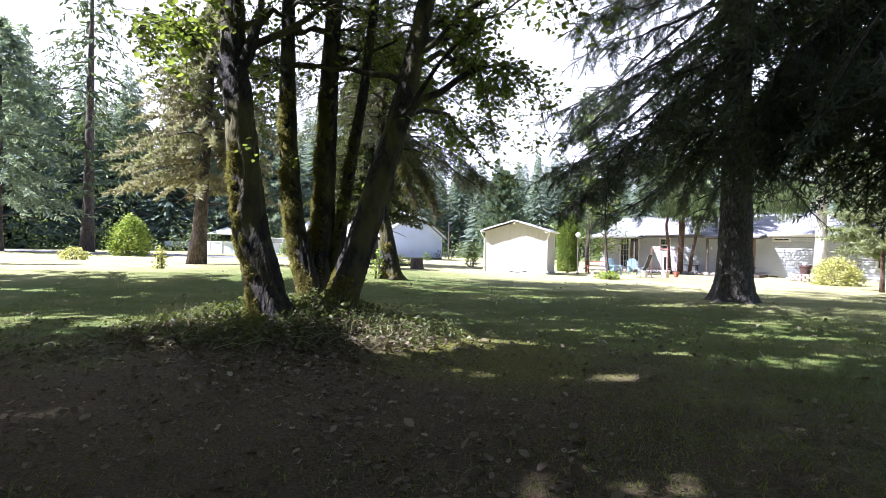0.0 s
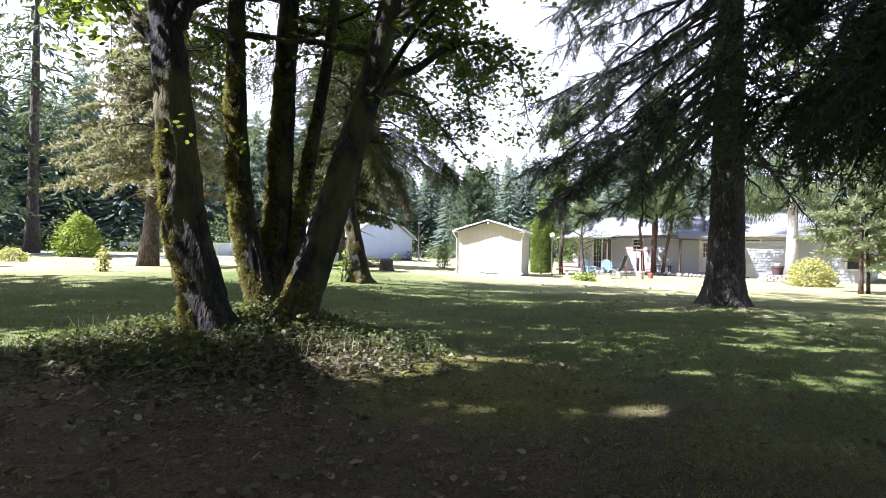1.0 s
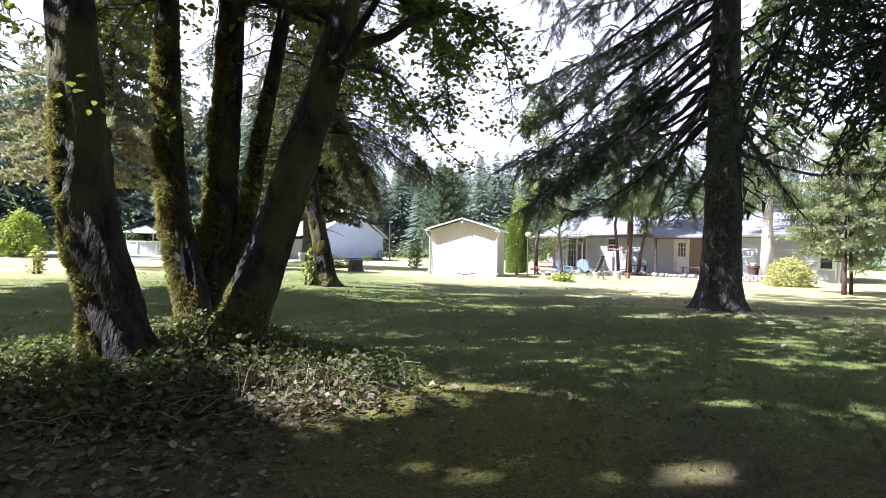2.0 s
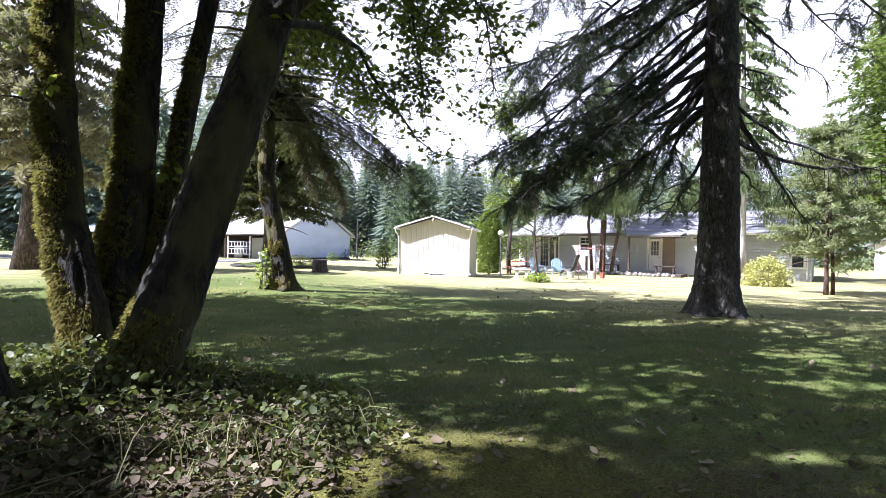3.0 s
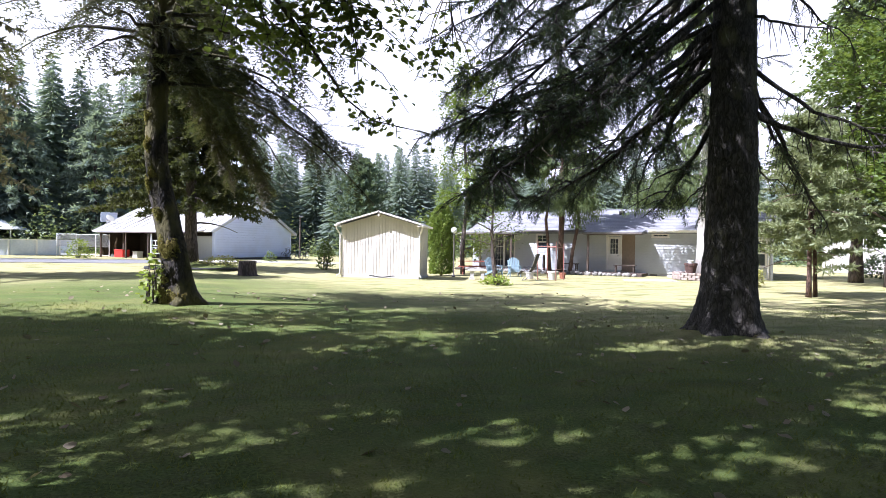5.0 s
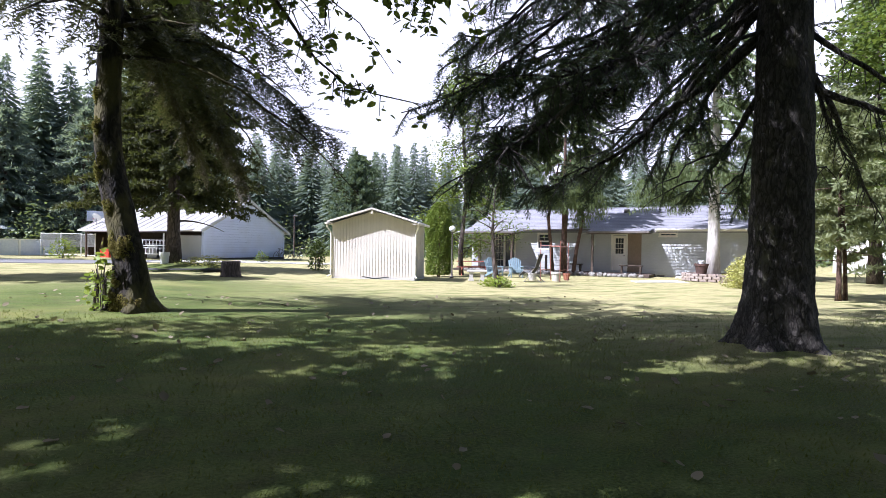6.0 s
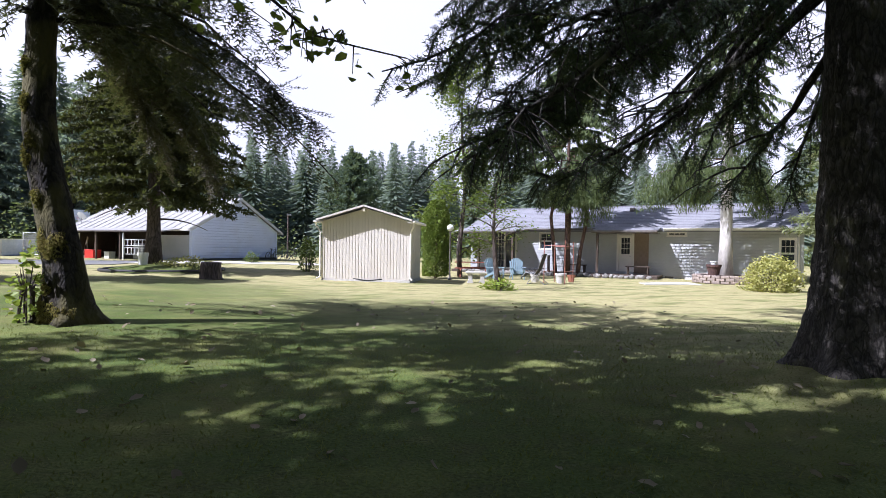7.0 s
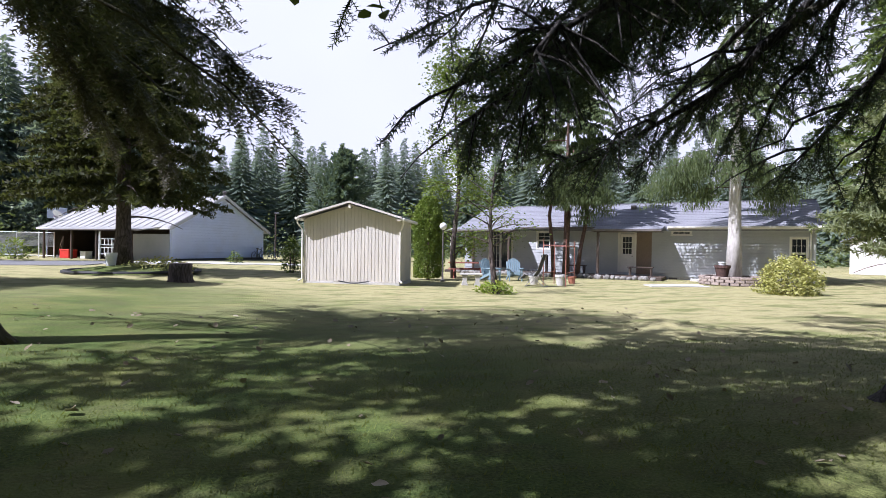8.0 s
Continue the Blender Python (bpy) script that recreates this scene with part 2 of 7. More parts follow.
    sc.inputs[1].default_value = (0.19, 0.21, 0)
    ln.new(sub.outputs[0], sc.inputs[0])
    le = nd.new("ShaderNodeVectorMath")
    le.operation = "LENGTH"
    ln.new(sc.outputs[0], le.inputs[0])
    _, warp = noisy(nd, ln, v, 1.3, 5)
    ad = nd.new("ShaderNodeMath")
    ad.operation = "ADD"
    ln.new(le.outputs["Value"], ad.inputs[0])
    ln.new(warp, ad.inputs[1])
    mr = nd.new("ShaderNodeMapRange")
    mr.inputs["From Min"].default_value, mr.inputs["From Max"].default_value = 1.0, 1.6
    mr.inputs["To Min"].default_value, mr.inputs["To Max"].default_value = 0.85, 0.0
    ln.new(ad.outputs[0], mr.inputs["Value"])
    soil = mixed(nd, ln, fine, (0.055, 0.036, 0.025), (0.12, 0.08, 0.055))
    col = mixed(nd, ln, mr.outputs["Result"], col, soil)
    near = nd.new("ShaderNodeVectorMath")
    near.operation = "DISTANCE"
    near.inputs[1].default_value = (0.8, 7.3, 0.1)
    ln.new(v, near.inputs[0])
    ring = nd.new("ShaderNodeMath")
    ring.operation = "ADD"
    ln.new(near.outputs["Value"], ring.inputs[0])
    ln.new(warp, ring.inputs[1])
    mossy = nd.new("ShaderNodeMapRange")
    mossy.inputs["From Min"].default_value, mossy.inputs["From Max"].default_value = 1.3, 2.1
    mossy.inputs["To Min"].default_value, mossy.inputs["To Max"].default_value = 0.85, 0.0
    ln.new(ring.outputs[0], mossy.inputs["Value"])
    col = mixed(nd, ln, mossy.outputs["Result"], col, mixed(nd, ln, fine, (0.085, 0.085, 0.018), (0.165, 0.155, 0.032)))
    ln.new(col, bs.inputs["Base Color"])
    bs.inputs["Roughness"].default_value = 0.95
    bs.inputs["Specular IOR Level"].default_value = 0.15
    bumped(nd, ln, bs, raw, 0.8, 0.03)
    return m


LAWN = make_ground_material()


# ---- mesh tools ----
class Geo:
    """Gathers vertices and faces of one mesh."""

    def __init__(self):
        self.v, self.f = [], []

    def add(self, verts, faces, m=None):
        n = len(self.v)
        self.v += [tuple(m @ Vector(p)) if m else tuple(p) for p in verts]
        self.f += [tuple(n + i for i in f) for f in faces]
        return self

    def box(self, x0, x1, y0, y1, z0, z1, m=None, c=0.0):
        """A box; c: chamfer of its edges."""
        if not c:
            p = [(x, y, z) for z in (z0, z1) for y in (y0, y1) for x in (x0, x1)]
            return self.add(p, [(0, 2, 3, 1), (4, 5, 7, 6), (0, 1, 5, 4), (2, 6, 7, 3), (0, 4, 6, 2), (1, 3, 7, 5)], m)
        bm = bmesh.new()
        bmesh.ops.create_cube(bm, size=1)
        for q in bm.verts:
            q.co = ((x0 + x1) / 2 + q.co.x * (x1 - x0), (y0 + y1) / 2 + q.co.y * (y1 - y0), (z0 + z1) / 2 + q.co.z * (z1 - z0))
        bmesh.ops.bevel(bm, geom=bm.edges[:], offset=c, segments=1, affect="EDGES")
        bm.verts.index_update()
        self.add([q.co for q in bm.verts], [[q.index for q in f.verts] for f in bm.faces], m)
        bm.free()
        return self

    def prism(self, outline, y0, y1, m=None):
        """An outline in x and z, drawn out from y0 to y1."""
        k = len(outline)
        p = [(x, y0, z) for x, z in outline] + [(x, y1, z) for x, z in outline]
        f = [tuple(range(k)), tuple(range(2 * k - 1, k - 1, -1))] + [(i, k + i, k + (i + 1) % k, (i + 1) % k) for i in range(k)]
        return self.add(p, f, m)

    def tube(self, pts, radii, n=8, lobes=0.0, rough=0.0, seed=0, cap=True, ridge=0.0, wave=9):
        """A tapered tube along pts; lobes: root buttresses near its start."""
        rng = np.random.default_rng(seed)
        pts = np.array(pts, float)
        radii = np.array(radii, float)
        tan = np.gradient(pts, axis=0)
        tan /= np.linalg.norm(tan, axis=1)[:, None] + 1e-9
        ref = np.array((1.0, 0, 0)) if abs(tan[0][0]) < 0.8 else np.array((0, 1.0, 0))
        ang = np.linspace(0, 2 * np.pi, n, endpoint=False)
        base = len(self.v)
        far = np.concatenate([[0], np.cumsum(np.linalg.norm(np.diff(pts, axis=0), axis=1))])
        for i, (p, t, r) in enumerate(zip(pts, tan, radii)):
            u = ref - t * ref.dot(t)
            u /= np.linalg.norm(u)
            w = np.cross(t, u)
            k = 1 + lobes * np.exp(-3.2 * i / max(1, len(pts) - 1) * 4) * np.cos(5 * ang + 0.7) + rough * rng.normal(size=n)
            if ridge:
                z = far[i] * 1.0
                k = k + ridge * (np.sin(wave * ang + 2.2 * np.sin(1.9 * z + seed) + 1.3 * np.sin(5.1 * z)) * (0.6 + 0.4 * np.sin(4.3 * z + 3 * ang)) + 0.5 * np.sin(2 * wave * ang + 3 * np.sin(3.3 * z) + 7.0 * z) + 0.5 * np.sin(9.7 * z + 2 * ang + seed))
            ring = p + (r * k)[:, None] * (np.cos(ang)[:, None] * u + np.sin(ang)[:, None] * w)
            self.v += [tuple(q) for q in ring]
            ref = u
        for i in range(len(pts) - 1):
            a = base + i * n
            self.f += [(a + j, a + (j + 1) % n, a + n + (j + 1) % n, a + n + j) for j in range(n)]
        if cap:
            self.f += [tuple(base + j for j in range(n - 1, -1, -1)), tuple(base + (len(pts) - 1) * n + j for j in range(n))]
        return self

    def rod(self, a, b, r, n=8):
        return self.tube([a, b], [r, r], n)

    def lathe(self, profile, n=16, m=None):
        """A shape turned about z from (radius, height) pairs."""
        p = [(r * math.cos(2 * math.pi * j / n), r * math.sin(2 * math.pi * j / n), z) for r, z in profile for j in range(n)]
        f = [(i * n + j, i * n + (j + 1) % n, (i + 1) * n + (j + 1) % n, (i + 1) * n + j) for i in range(len(profile) - 1) for j in range(n)]
        f += [tuple(range(n - 1, -1, -1)), tuple((len(profile) - 1) * n + j for j in range(n))]
        return self.add(p, f, m)

    def make(self, name, material, parent=None, label="", smooth=False):
        me = bpy.data.meshes.new(name)
        me.from_pydata(self.v, [], self.f)
        me.materials.append(material)
        if smooth:
            me.polygons.foreach_set("use_smooth", [True] * len(me.polygons))
        me.update()
        return attach(name, me, parent, label)


def attach(name, me, parent=None, label=""):
    ob = new(name, me)
    if parent:
        ob.parent = parent
    if label:
        tagged(ob, label)
    return ob


def soup(name, verts, faces, material, parent=None, label="", smooth=False):
    """A mesh of many like faces from arrays."""
    me = bpy.data.meshes.new(name)
    verts, faces = np.asarray(verts, np.float32), np.asarray(faces, np.int32)
    me.vertices.add(len(verts))
    me.vertices.foreach_set("co", verts.ravel())
    me.loops.add(faces.size)
    me.loops.foreach_set("vertex_index", faces.ravel())
    me.polygons.add(len(faces))
    me.polygons.foreach_set("loop_start", np.arange(len(faces), dtype=np.int32) * faces.shape[1])
    me.update(calc_edges=True)
    me.validate()
    me.materials.append(material)
    if smooth:
        me.polygons.foreach_set("use_smooth", [True] * len(me.polygons))
    return attach(name, me, parent, label)


def thing(name, m, label, category, group="", kind=""):
    ob = new(name)
    ob.matrix_world = m
    return tagged(ob, label, category, group, kind)


def part(name, geo, material, parent, label="", smooth=False):
    return geo.make(name, material, parent, label, smooth)


# ---- ground ----
def ease(a, lo, hi):
    k = np.clip((np.asarray(a, float) - lo) / (hi - lo), 0, 1)
    return k * k * (3 - 2 * k)


def ground_z(x, y):
    x, y = np.asarray(x, float), np.asarray(y, float)
    z = 0.045 * np.clip(2 - x, 0, 6) * ease(y, 11, 19) * (1 - 0.4 * ease(y, 22, 34)) - 0.12 * ease(x, 3, 9) * ease(y, 20, 30)
    z = z + 0.30 * np.exp(-((x + 1.8) ** 2 / 2.2 + (y - 9.2) ** 2 / 1.8)) + 0.10 * np.exp(-((x - 7.2) ** 2 + (y - 14.4) ** 2) / 1.2)
    z = z + 0.06 * np.exp(-((x + 1.9) ** 2 + (y - 18.6) ** 2) / 1.0) + 0.2 * ease(-x, 10, 40) * ease(y, 20, 40)
    return z + 0.012 * np.sin(1.7 * x + 0.6 * y) * np.cos(1.1 * y - 0.4 * x)


def gz(x, y):
    return float(ground_z(x, y))


def spaced(lo, hi, near_lo, near_hi, step):
    mid = np.arange(near_lo, near_hi + step / 2, step)
    out = np.geomspace(1, 40, 16)
    left = near_lo - (near_lo - lo) * (out - 1)[1:] / 39
    right = near_hi + (hi - near_hi) * (out - 1)[1:] / 39
    return np.concatenate([left[::-1], mid, right])


def build_ground():
    xs, ys = spaced(-900, 900, -16, 24, 0.25), spaced(-900, 900, -4, 46, 0.25)
    gx, gy = np.meshgrid(xs, ys)
    v = np.stack([gx.ravel(), gy.ravel(), ground_z(gx, gy).ravel()], 1)
    w = len(xs)
    i = (np.arange(len(ys) - 1)[:, None] * w + np.arange(w - 1)[None]).ravel()
    g = soup("ground", v, np.stack([i, i + 1, i + w + 1, i + w], 1), LAWN, smooth=True)
    tagged(g, "dry summer lawn with green and straw-coloured patches", "lawn", kind="structure")


build_ground()


def slab(name, outline, lift, thick, material, label, category):
    """A flat strip laid on the ground: outline corners in plan, following the ground."""
    n = 24
    (ax, ay), (bx, by), (cx, cy), (dx, dy) = outline
    g = Geo()
    for k in range(n + 1):
        s = k / n
        for px, py in ((ax + (bx - ax) * s, ay + (by - ay) * s), (dx + (cx - dx) * s, dy + (cy - dy) * s)):
            z = gz(px, py) + lift
            g.v += [(px, py, z), (px, py, z - thick)]
    for k in range(n):
        a = 4 * k
        g.f += [(a, a + 4, a + 6, a + 2), (a, a + 1, a + 5, a + 4), (a + 2, a + 6, a + 7, a + 3)]
    g.f += [(0, 2, 3, 1), (4 * n, 4 * n + 1, 4 * n + 3, 4 * n + 2)]
    tagged(g.make(name, material), label, category, kind="structure")


slab("driveway", [(-46, 39.5), (-8, 40.5), (-8, 46.5), (-46, 45.5)], 0.03, 0.2, OLD_ASPHALT, "worn grey asphalt drive beside the lawn", "driveway")
slab("forecourt", [(-8, 42.6), (3.5, 46.6), (3.5, 49.4), (-8, 46.2)], 0.03, 0.2, CONCRETE, "pale concrete apron in front of the outbuilding", "driveway")
slab("garden_path", [(15.7, 30.7), (18.3, 30.7), (17.8, 29.3), (15.3, 29.6)], 0.03, 0.2, CONCRETE, "pale concrete path slab before the porch", "path")


# ---- buildings ----
def spans(lo, hi, cuts):
    """What is left of lo..hi without the cuts."""
    out, a = [], lo
    for c, d in sorted(cuts):
        if c > a:
            out.append((a, min(c, hi)))
        a = max(a, d)
    if a < hi:
        out.append((a, hi))
    return out


def wall_with_openings(x0, x1, z0, z1, y0, y1, holes):
    g = Geo()
    zs = sorted({z0, z1, *[h[2] for h in holes], *[h[3] for h in holes]})
    for a, b in zip(zs, zs[1:]):
        for c, d in spans(x0, x1, [(h[0], h[1]) for h in holes if h[2] <= a and h[3] >= b]):
            g.box(c, d, y0, y1, a, b)
    return g


def lap_siding(x0, x1, z0, z1, course, holes=(), limit=None, proud=0.045, gap=0.0):
    """Lapped boards on the wall at y = 0, facing -y. limit(z): the half width left in a gable about its middle."""
    g = Geo()
    z, mid = z0, (x0 + x1) / 2
    while z < z1 - 0.01:
        t = min(z + course, z1)
        a, b = x0, x1
        if limit:
            w = limit(t)
            a, b = mid - w, mid + w
        for c, d in spans(a, b, [(h[0], h[1]) for h in holes if h[2] < t - 0.01 and h[3] > z + 0.01]):
            if d - c > 0.02:
                g.add([(c, -proud - 0.004, z + gap), (d, -proud - 0.004, z + gap), (d, -0.004 - 0.8 * proud * (gap > 0), t), (c, -0.004 - 0.8 * proud * (gap > 0), t), (c, -0.002, z + gap), (d, -0.002, z + gap)],
                      [(0, 1, 2, 3), (0, 4, 5, 1), (0, 3, 4), (1, 5, 2)])
        z = t
    return g


GLASS, gn, gl, gb = nodes_of("window_glass")
gb.inputs["Base Color"].default_value = (0.02, 0.025, 0.035, 1)
gb.inputs["Roughness"].default_value = 0.06
gb.inputs["Specular IOR Level"].default_value = 0.7
GLASS_DIRT, _ = noisy(gn, gl, coords(gn, gl), 3.0, 4)
gl.new(mixed(gn, gl, GLASS_DIRT, (0.015, 0.02, 0.03), (0.04, 0.045, 0.06)), gb.inputs["Base Color"])
CURTAIN = surface("blue_grey_curtain", (0.16, 0.18, 0.25), (0.22, 0.24, 0.32), 20, 0.8, 0.2, (8, 1, 0.2))


def window(parent, x0, x1, z0, z1, cols=1, rows=1, sash=True, name="window"):
    """A framed window in the wall at y = 0: casing, sashes, panes and glazing bars, each of its own."""
    w = new(name)
    w.parent = parent
    g = Geo()
    for a, b, c, d in ((x0 - 0.07, x1 + 0.07, z1, z1 + 0.08), (x0 - 0.09, x1 + 0.09, z0 - 0.07, z0), (x0 - 0.07, x0, z0, z1), (x1, x1 + 0.07, z0, z1)):
        g.box(a, b, -0.062, 0.02, c, d, c=0.006)
    part("frame", g, TRIM, w)
    halves = ((z0, (z0 + z1) / 2), ((z0 + z1) / 2, z1)) if sash else ((z0, z1),)
    for k, (a, b) in enumerate(halves):
        y = 0.025 + 0.02 * k * (1 if sash else 0)
        s = Geo()
        for c, d, e, f in ((x0, x1, a, a + 0.045), (x0, x1, b - 0.045, b), (x0, x0 + 0.04, a + 0.045, b - 0.045), (x1 - 0.04, x1, a + 0.045, b - 0.045)):
            s.box(c, d, y - 0.015, y + 0.015, e, f)
        part("sash", s, TRIM, w)
        p = Geo().box(x0 + 0.04, x1 - 0.04, y - 0.003, y + 0.003, a + 0.045, b - 0.045)
        part("pane", p, GLASS, w)
        if k == len(halves) - 1 and cols * rows > 1:
            for i in range(1, cols):
                xx = x0 + 0.04 + (x1 - x0 - 0.08) * i / cols
                part("glazing_bar", Geo().box(xx - 0.009, xx + 0.009, y - 0.014, y - 0.004, a + 0.045, b - 0.045), TRIM, w)
            for i in range(1, rows):
                zz = a + 0.045 + (b - a - 0.09) * i / rows
                part("glazing_bar", Geo().box(x0 + 0.04, x1 - 0.04, y - 0.018, y - 0.0145, zz - 0.009, zz + 0.009), TRIM, w)
    part("curtain", Geo().box(x0, x1, 0.10, 0.12, z0, z1), CURTAIN, w)
    return w


def drawn_along_x(profile, x0, x1):
    """A closed outline in y and z, drawn out along x."""
    k = len(profile)
    p = [(x, y, z) for x in (x0, x1) for y, z in profile]
    f = [tuple(range(k)), tuple(range(2 * k - 1, k - 1, -1))] + [(i, k + i, k + (i + 1) % k, (i + 1) % k) for i in range(k)]
    return Geo().add(p, f)


def build_house():
    base = -0.12
    h = thing("house", pose(20.33, 33.81, base, 0, 0, -44), "long single-storey house with grey-beige lap siding and shingle roof", "house")
    x0, x1, top, deep = -12.2, 5.25, 2.55, 8.4
    door = (-3.22, -2.42, 0.28, 2.30)
    slider = (-10.6, -9.2, 0.2, 2.45)
    small = (-7.65, -6.95, 1.45, 2.35)
    bath = (-0.66, 0.16, 2.24, 2.40)
    tall = (4.32, 4.92, 0.72, 2.08)
    holes = [door, slider, small, bath, tall]
    part("wall", wall_with_openings(x0, x1, -0.3, top, 0, 0.14, holes), SIDING, h)
    part("side_wall", Geo().box(x0, x0 + 0.14, 0.14, deep, -0.3, top), SIDING, h)
    part("side_wall", Geo().box(x1 - 0.14, x1, 0.14, deep, -0.3, top), SIDING, h)
    part("back_wall", Geo().box(x0, x1, deep, deep + 0.14, -0.3, top), SIDING, h)
    wood = (-2.38, -1.62)
    part("siding", lap_siding(x0, x1, 0.12, top - 0.02, 0.155, holes + [(wood[0], wood[1], 0, 3), (-13, x0 + 0.08, 0, 3), (x1 - 0.08, 6, 0, 3)], gap=0.03), SIDING, h)
    part("plywood_panel", Geo().box(wood[0], wood[1], -0.028, -0.003, 0.2, top - 0.02), BROWN_WOOD, h, "brown plywood panel beside the door")
    for a in (x0, x1 - 0.08):
        part("corner_board", Geo().box(a - 0.006, a + 0.086, -0.06, 0.01, -0.1, top, c=0.006), SIDING, h)
    part("foundation", Geo().box(x0 + 0.02, x1 - 0.02, -0.012, -0.003, -0.3, 0.12), CONCRETE, h)
    for vx in (-0.6, 3.0):
        g = Geo().box(vx - 0.2, vx + 0.2, -0.022, -0.014, -0.02, 0.1)
        for k in range(4):
            g.box(vx - 0.19, vx + 0.19, -0.03, -0.022, k * 0.028 - 0.015, k * 0.028 - 0.005)
        part("crawl_vent", g, GUTTER, h)
    # roof
    rise, ridge_y = 4.15, 4.2
    for name, ya, yb in (("roof", -0.45, ridge_y), ("roof", deep + 0.6, ridge_y)):
        zl = top + 0.12 - (rise - top) * 0.1
        rows, prof = 16, []
        for k in range(rows):
            for s, up in ((k / rows, 0.016), ((k + 1) / rows, 0.002)):
                prof.append((ya + (yb - ya) * s, zl + (rise - zl) * s + up))
        prof += [(yb, rise - 0.1), (ya, zl - 0.1)]
        g = drawn_along_x(prof, x0 - 0.4, x1 + 0.4)
        part(name, g, SHINGLE, h)
    part("ridge_cap", Geo().prism([(x0 - 0.4, rise - 0.02), (x0 - 0.4, rise + 0.03), (x1 + 0.4, rise + 0.03), (x1 + 0.4, rise - 0.02)], ridge_y - 0.12, ridge_y + 0.12), SHINGLE, h)
    for x in (x0, x1 - 0.14):
        part("gable", Geo().add([(x, 0, top), (x, deep, top), (x, ridge_y, rise - 0.08), (x + 0.14, 0, top), (x + 0.14, deep, top), (x + 0.14, ridge_y, rise - 0.08)],
                                [(0, 2, 1), (3, 4, 5), (0, 1, 4, 3), (1, 2, 5, 4), (2, 0, 3, 5)]), SIDING, h)
    part("soffit", Geo().box(x0 - 0.4, x1 + 0.4, -0.44, -0.02, top - 0.06, top - 0.03), TRIM, h)
    part("fascia", Geo().box(-0.85, x1 + 0.4, -0.475, -0.445, top - 0.07, top + 0.06, c=0.005), TRIM, h)
    part("gutter", Geo().box(-0.85, x1 + 0.4, -0.56, -0.478, top - 0.02, top + 0.07, c=0.015), TRIM, h)
    part("roof_vent", Geo().box(-3.2, -2.9, 3.0, 3.3, 3.75, 3.98, c=0.02), GUTTER, h)
    # two porch roofs: over the patio door and over the entrance
    pe = -1.75
    for px0, px1 in ((-12.6, -8.55), (-4.25, -0.95)):
        part("porch_roof", Geo().add([(px0, pe, 2.44), (px1, pe, 2.44), (px1, -0.44, 2.66), (px0, -0.44, 2.66), (px0, pe, 2.38), (px1, pe, 2.38), (px1, -0.44, 2.60), (px0, -0.44, 2.60)],
                                     [(0, 1, 2, 3), (4, 7, 6, 5), (0, 4, 5, 1), (1, 5, 6, 2), (2, 6, 7, 3), (3, 7, 4, 0)]), SHINGLE, h)
        part("porch_gutter", Geo().box(px0, px1, pe - 0.09, pe - 0.003, 2.34, 2.46, c=0.015), GUTTER, h, "dark porch gutter")
        part("porch_soffit", Geo().box(px0 + 0.05, px1 - 0.05, pe + 0.02, -0.48, 2.33, 2.36), DARK_WOOD, h)
    part("gutter", Geo().box(-8.5, -4.3, -0.56, -0.478, top - 0.02, top + 0.07, c=0.015), GUTTER, h)
    for x in (-12.3, -10.9, -8.75, -6.6, -3.95):
        part("porch_post", Geo().box(x - 0.06, x + 0.06, pe + 0.1, pe + 0.22, 0.12, 2.335 if x != -6.6 else 1.1, c=0.008), DARK_WOOD if x > -12 else TRIM, h)
    part("porch_deck", Geo().box(-12.6, -0.9, pe - 0.1, -0.015, -0.3, 0.16, c=0.02), DARK_WOOD, h)
    # door with a nine-light upper half
    d = new("door")
    d.parent = h
    part("door_leaf", Geo().box(door[0] + 0.05, door[1] - 0.05, 0.03, 0.075, door[2], door[3] - 0.05, c=0.004), TRIM, d, "white door with nine small panes")
    g = Geo()
    for a, b, c, e in ((door[0] - 0.06, door[0] + 0.045, door[2], door[3]), (door[1] - 0.045, door[1] + 0.06, door[2], door[3]), (door[0] - 0.06, door[1] + 0.06, door[3], door[3] + 0.09)):
        g.box(a, b, -0.058, 0.1, c, e, c=0.005)
    part("frame", g, TRIM, d)
    wx0, wx1, wz0, wz1 = door[0] + 0.17, door[1] - 0.17, 1.22, 2.12
    for i in range(3):
        for j in range(3):
            a, b = wx0 + (wx1 - wx0) * i / 3, wz0 + (wz1 - wz0) * j / 3
            part("pane", Geo().box(a + 0.012, a + (wx1 - wx0) / 3 - 0.012, 0.022, 0.029, b + 0.012, b + (wz1 - wz0) / 3 - 0.012), GLASS, d)
    for cx in (0.13, 0.43):
        part("door_panel", Geo().box(door[0] + cx, door[0] + cx + 0.24, 0.02, 0.029, 0.42, 1.02, c=0.004), TRIM, d)
    part("handle", Geo().rod((door[1] - 0.11, 0.03, 1.12), (door[1] - 0.11, -0.03, 1.12), 0.016).rod((door[1] - 0.11, -0.03, 1.12), (door[1] - 0.2, -0.03, 1.12), 0.012), GUTTER, d)
    # sliding door
    s = window(h, slider[0], (slider[0] + slider[1]) / 2 - 0.02, slider[2] + 0.05, slider[3], 3, 5, False, "patio_door")
    window(h, (slider[0] + slider[1]) / 2 + 0.02, slider[1], slider[2] + 0.05, slider[3], 1, 1, False, "patio_door")
    window(h, *small, 2, 2)
    window(h, bath[0], bath[1], bath[2], bath[3], 3, 1, False)
    window(h, *tall, 3, 2)
    # downpipe at the end of the porch roof
    part("downpipe", Geo().tube([(x1 - 0.2, -0.5, top - 0.03), (x1 - 0.2, -0.1, top - 0.3), (x1 - 0.2, -0.08, 0.1)], [0.035] * 3, 8), TRIM, h)


build_house()


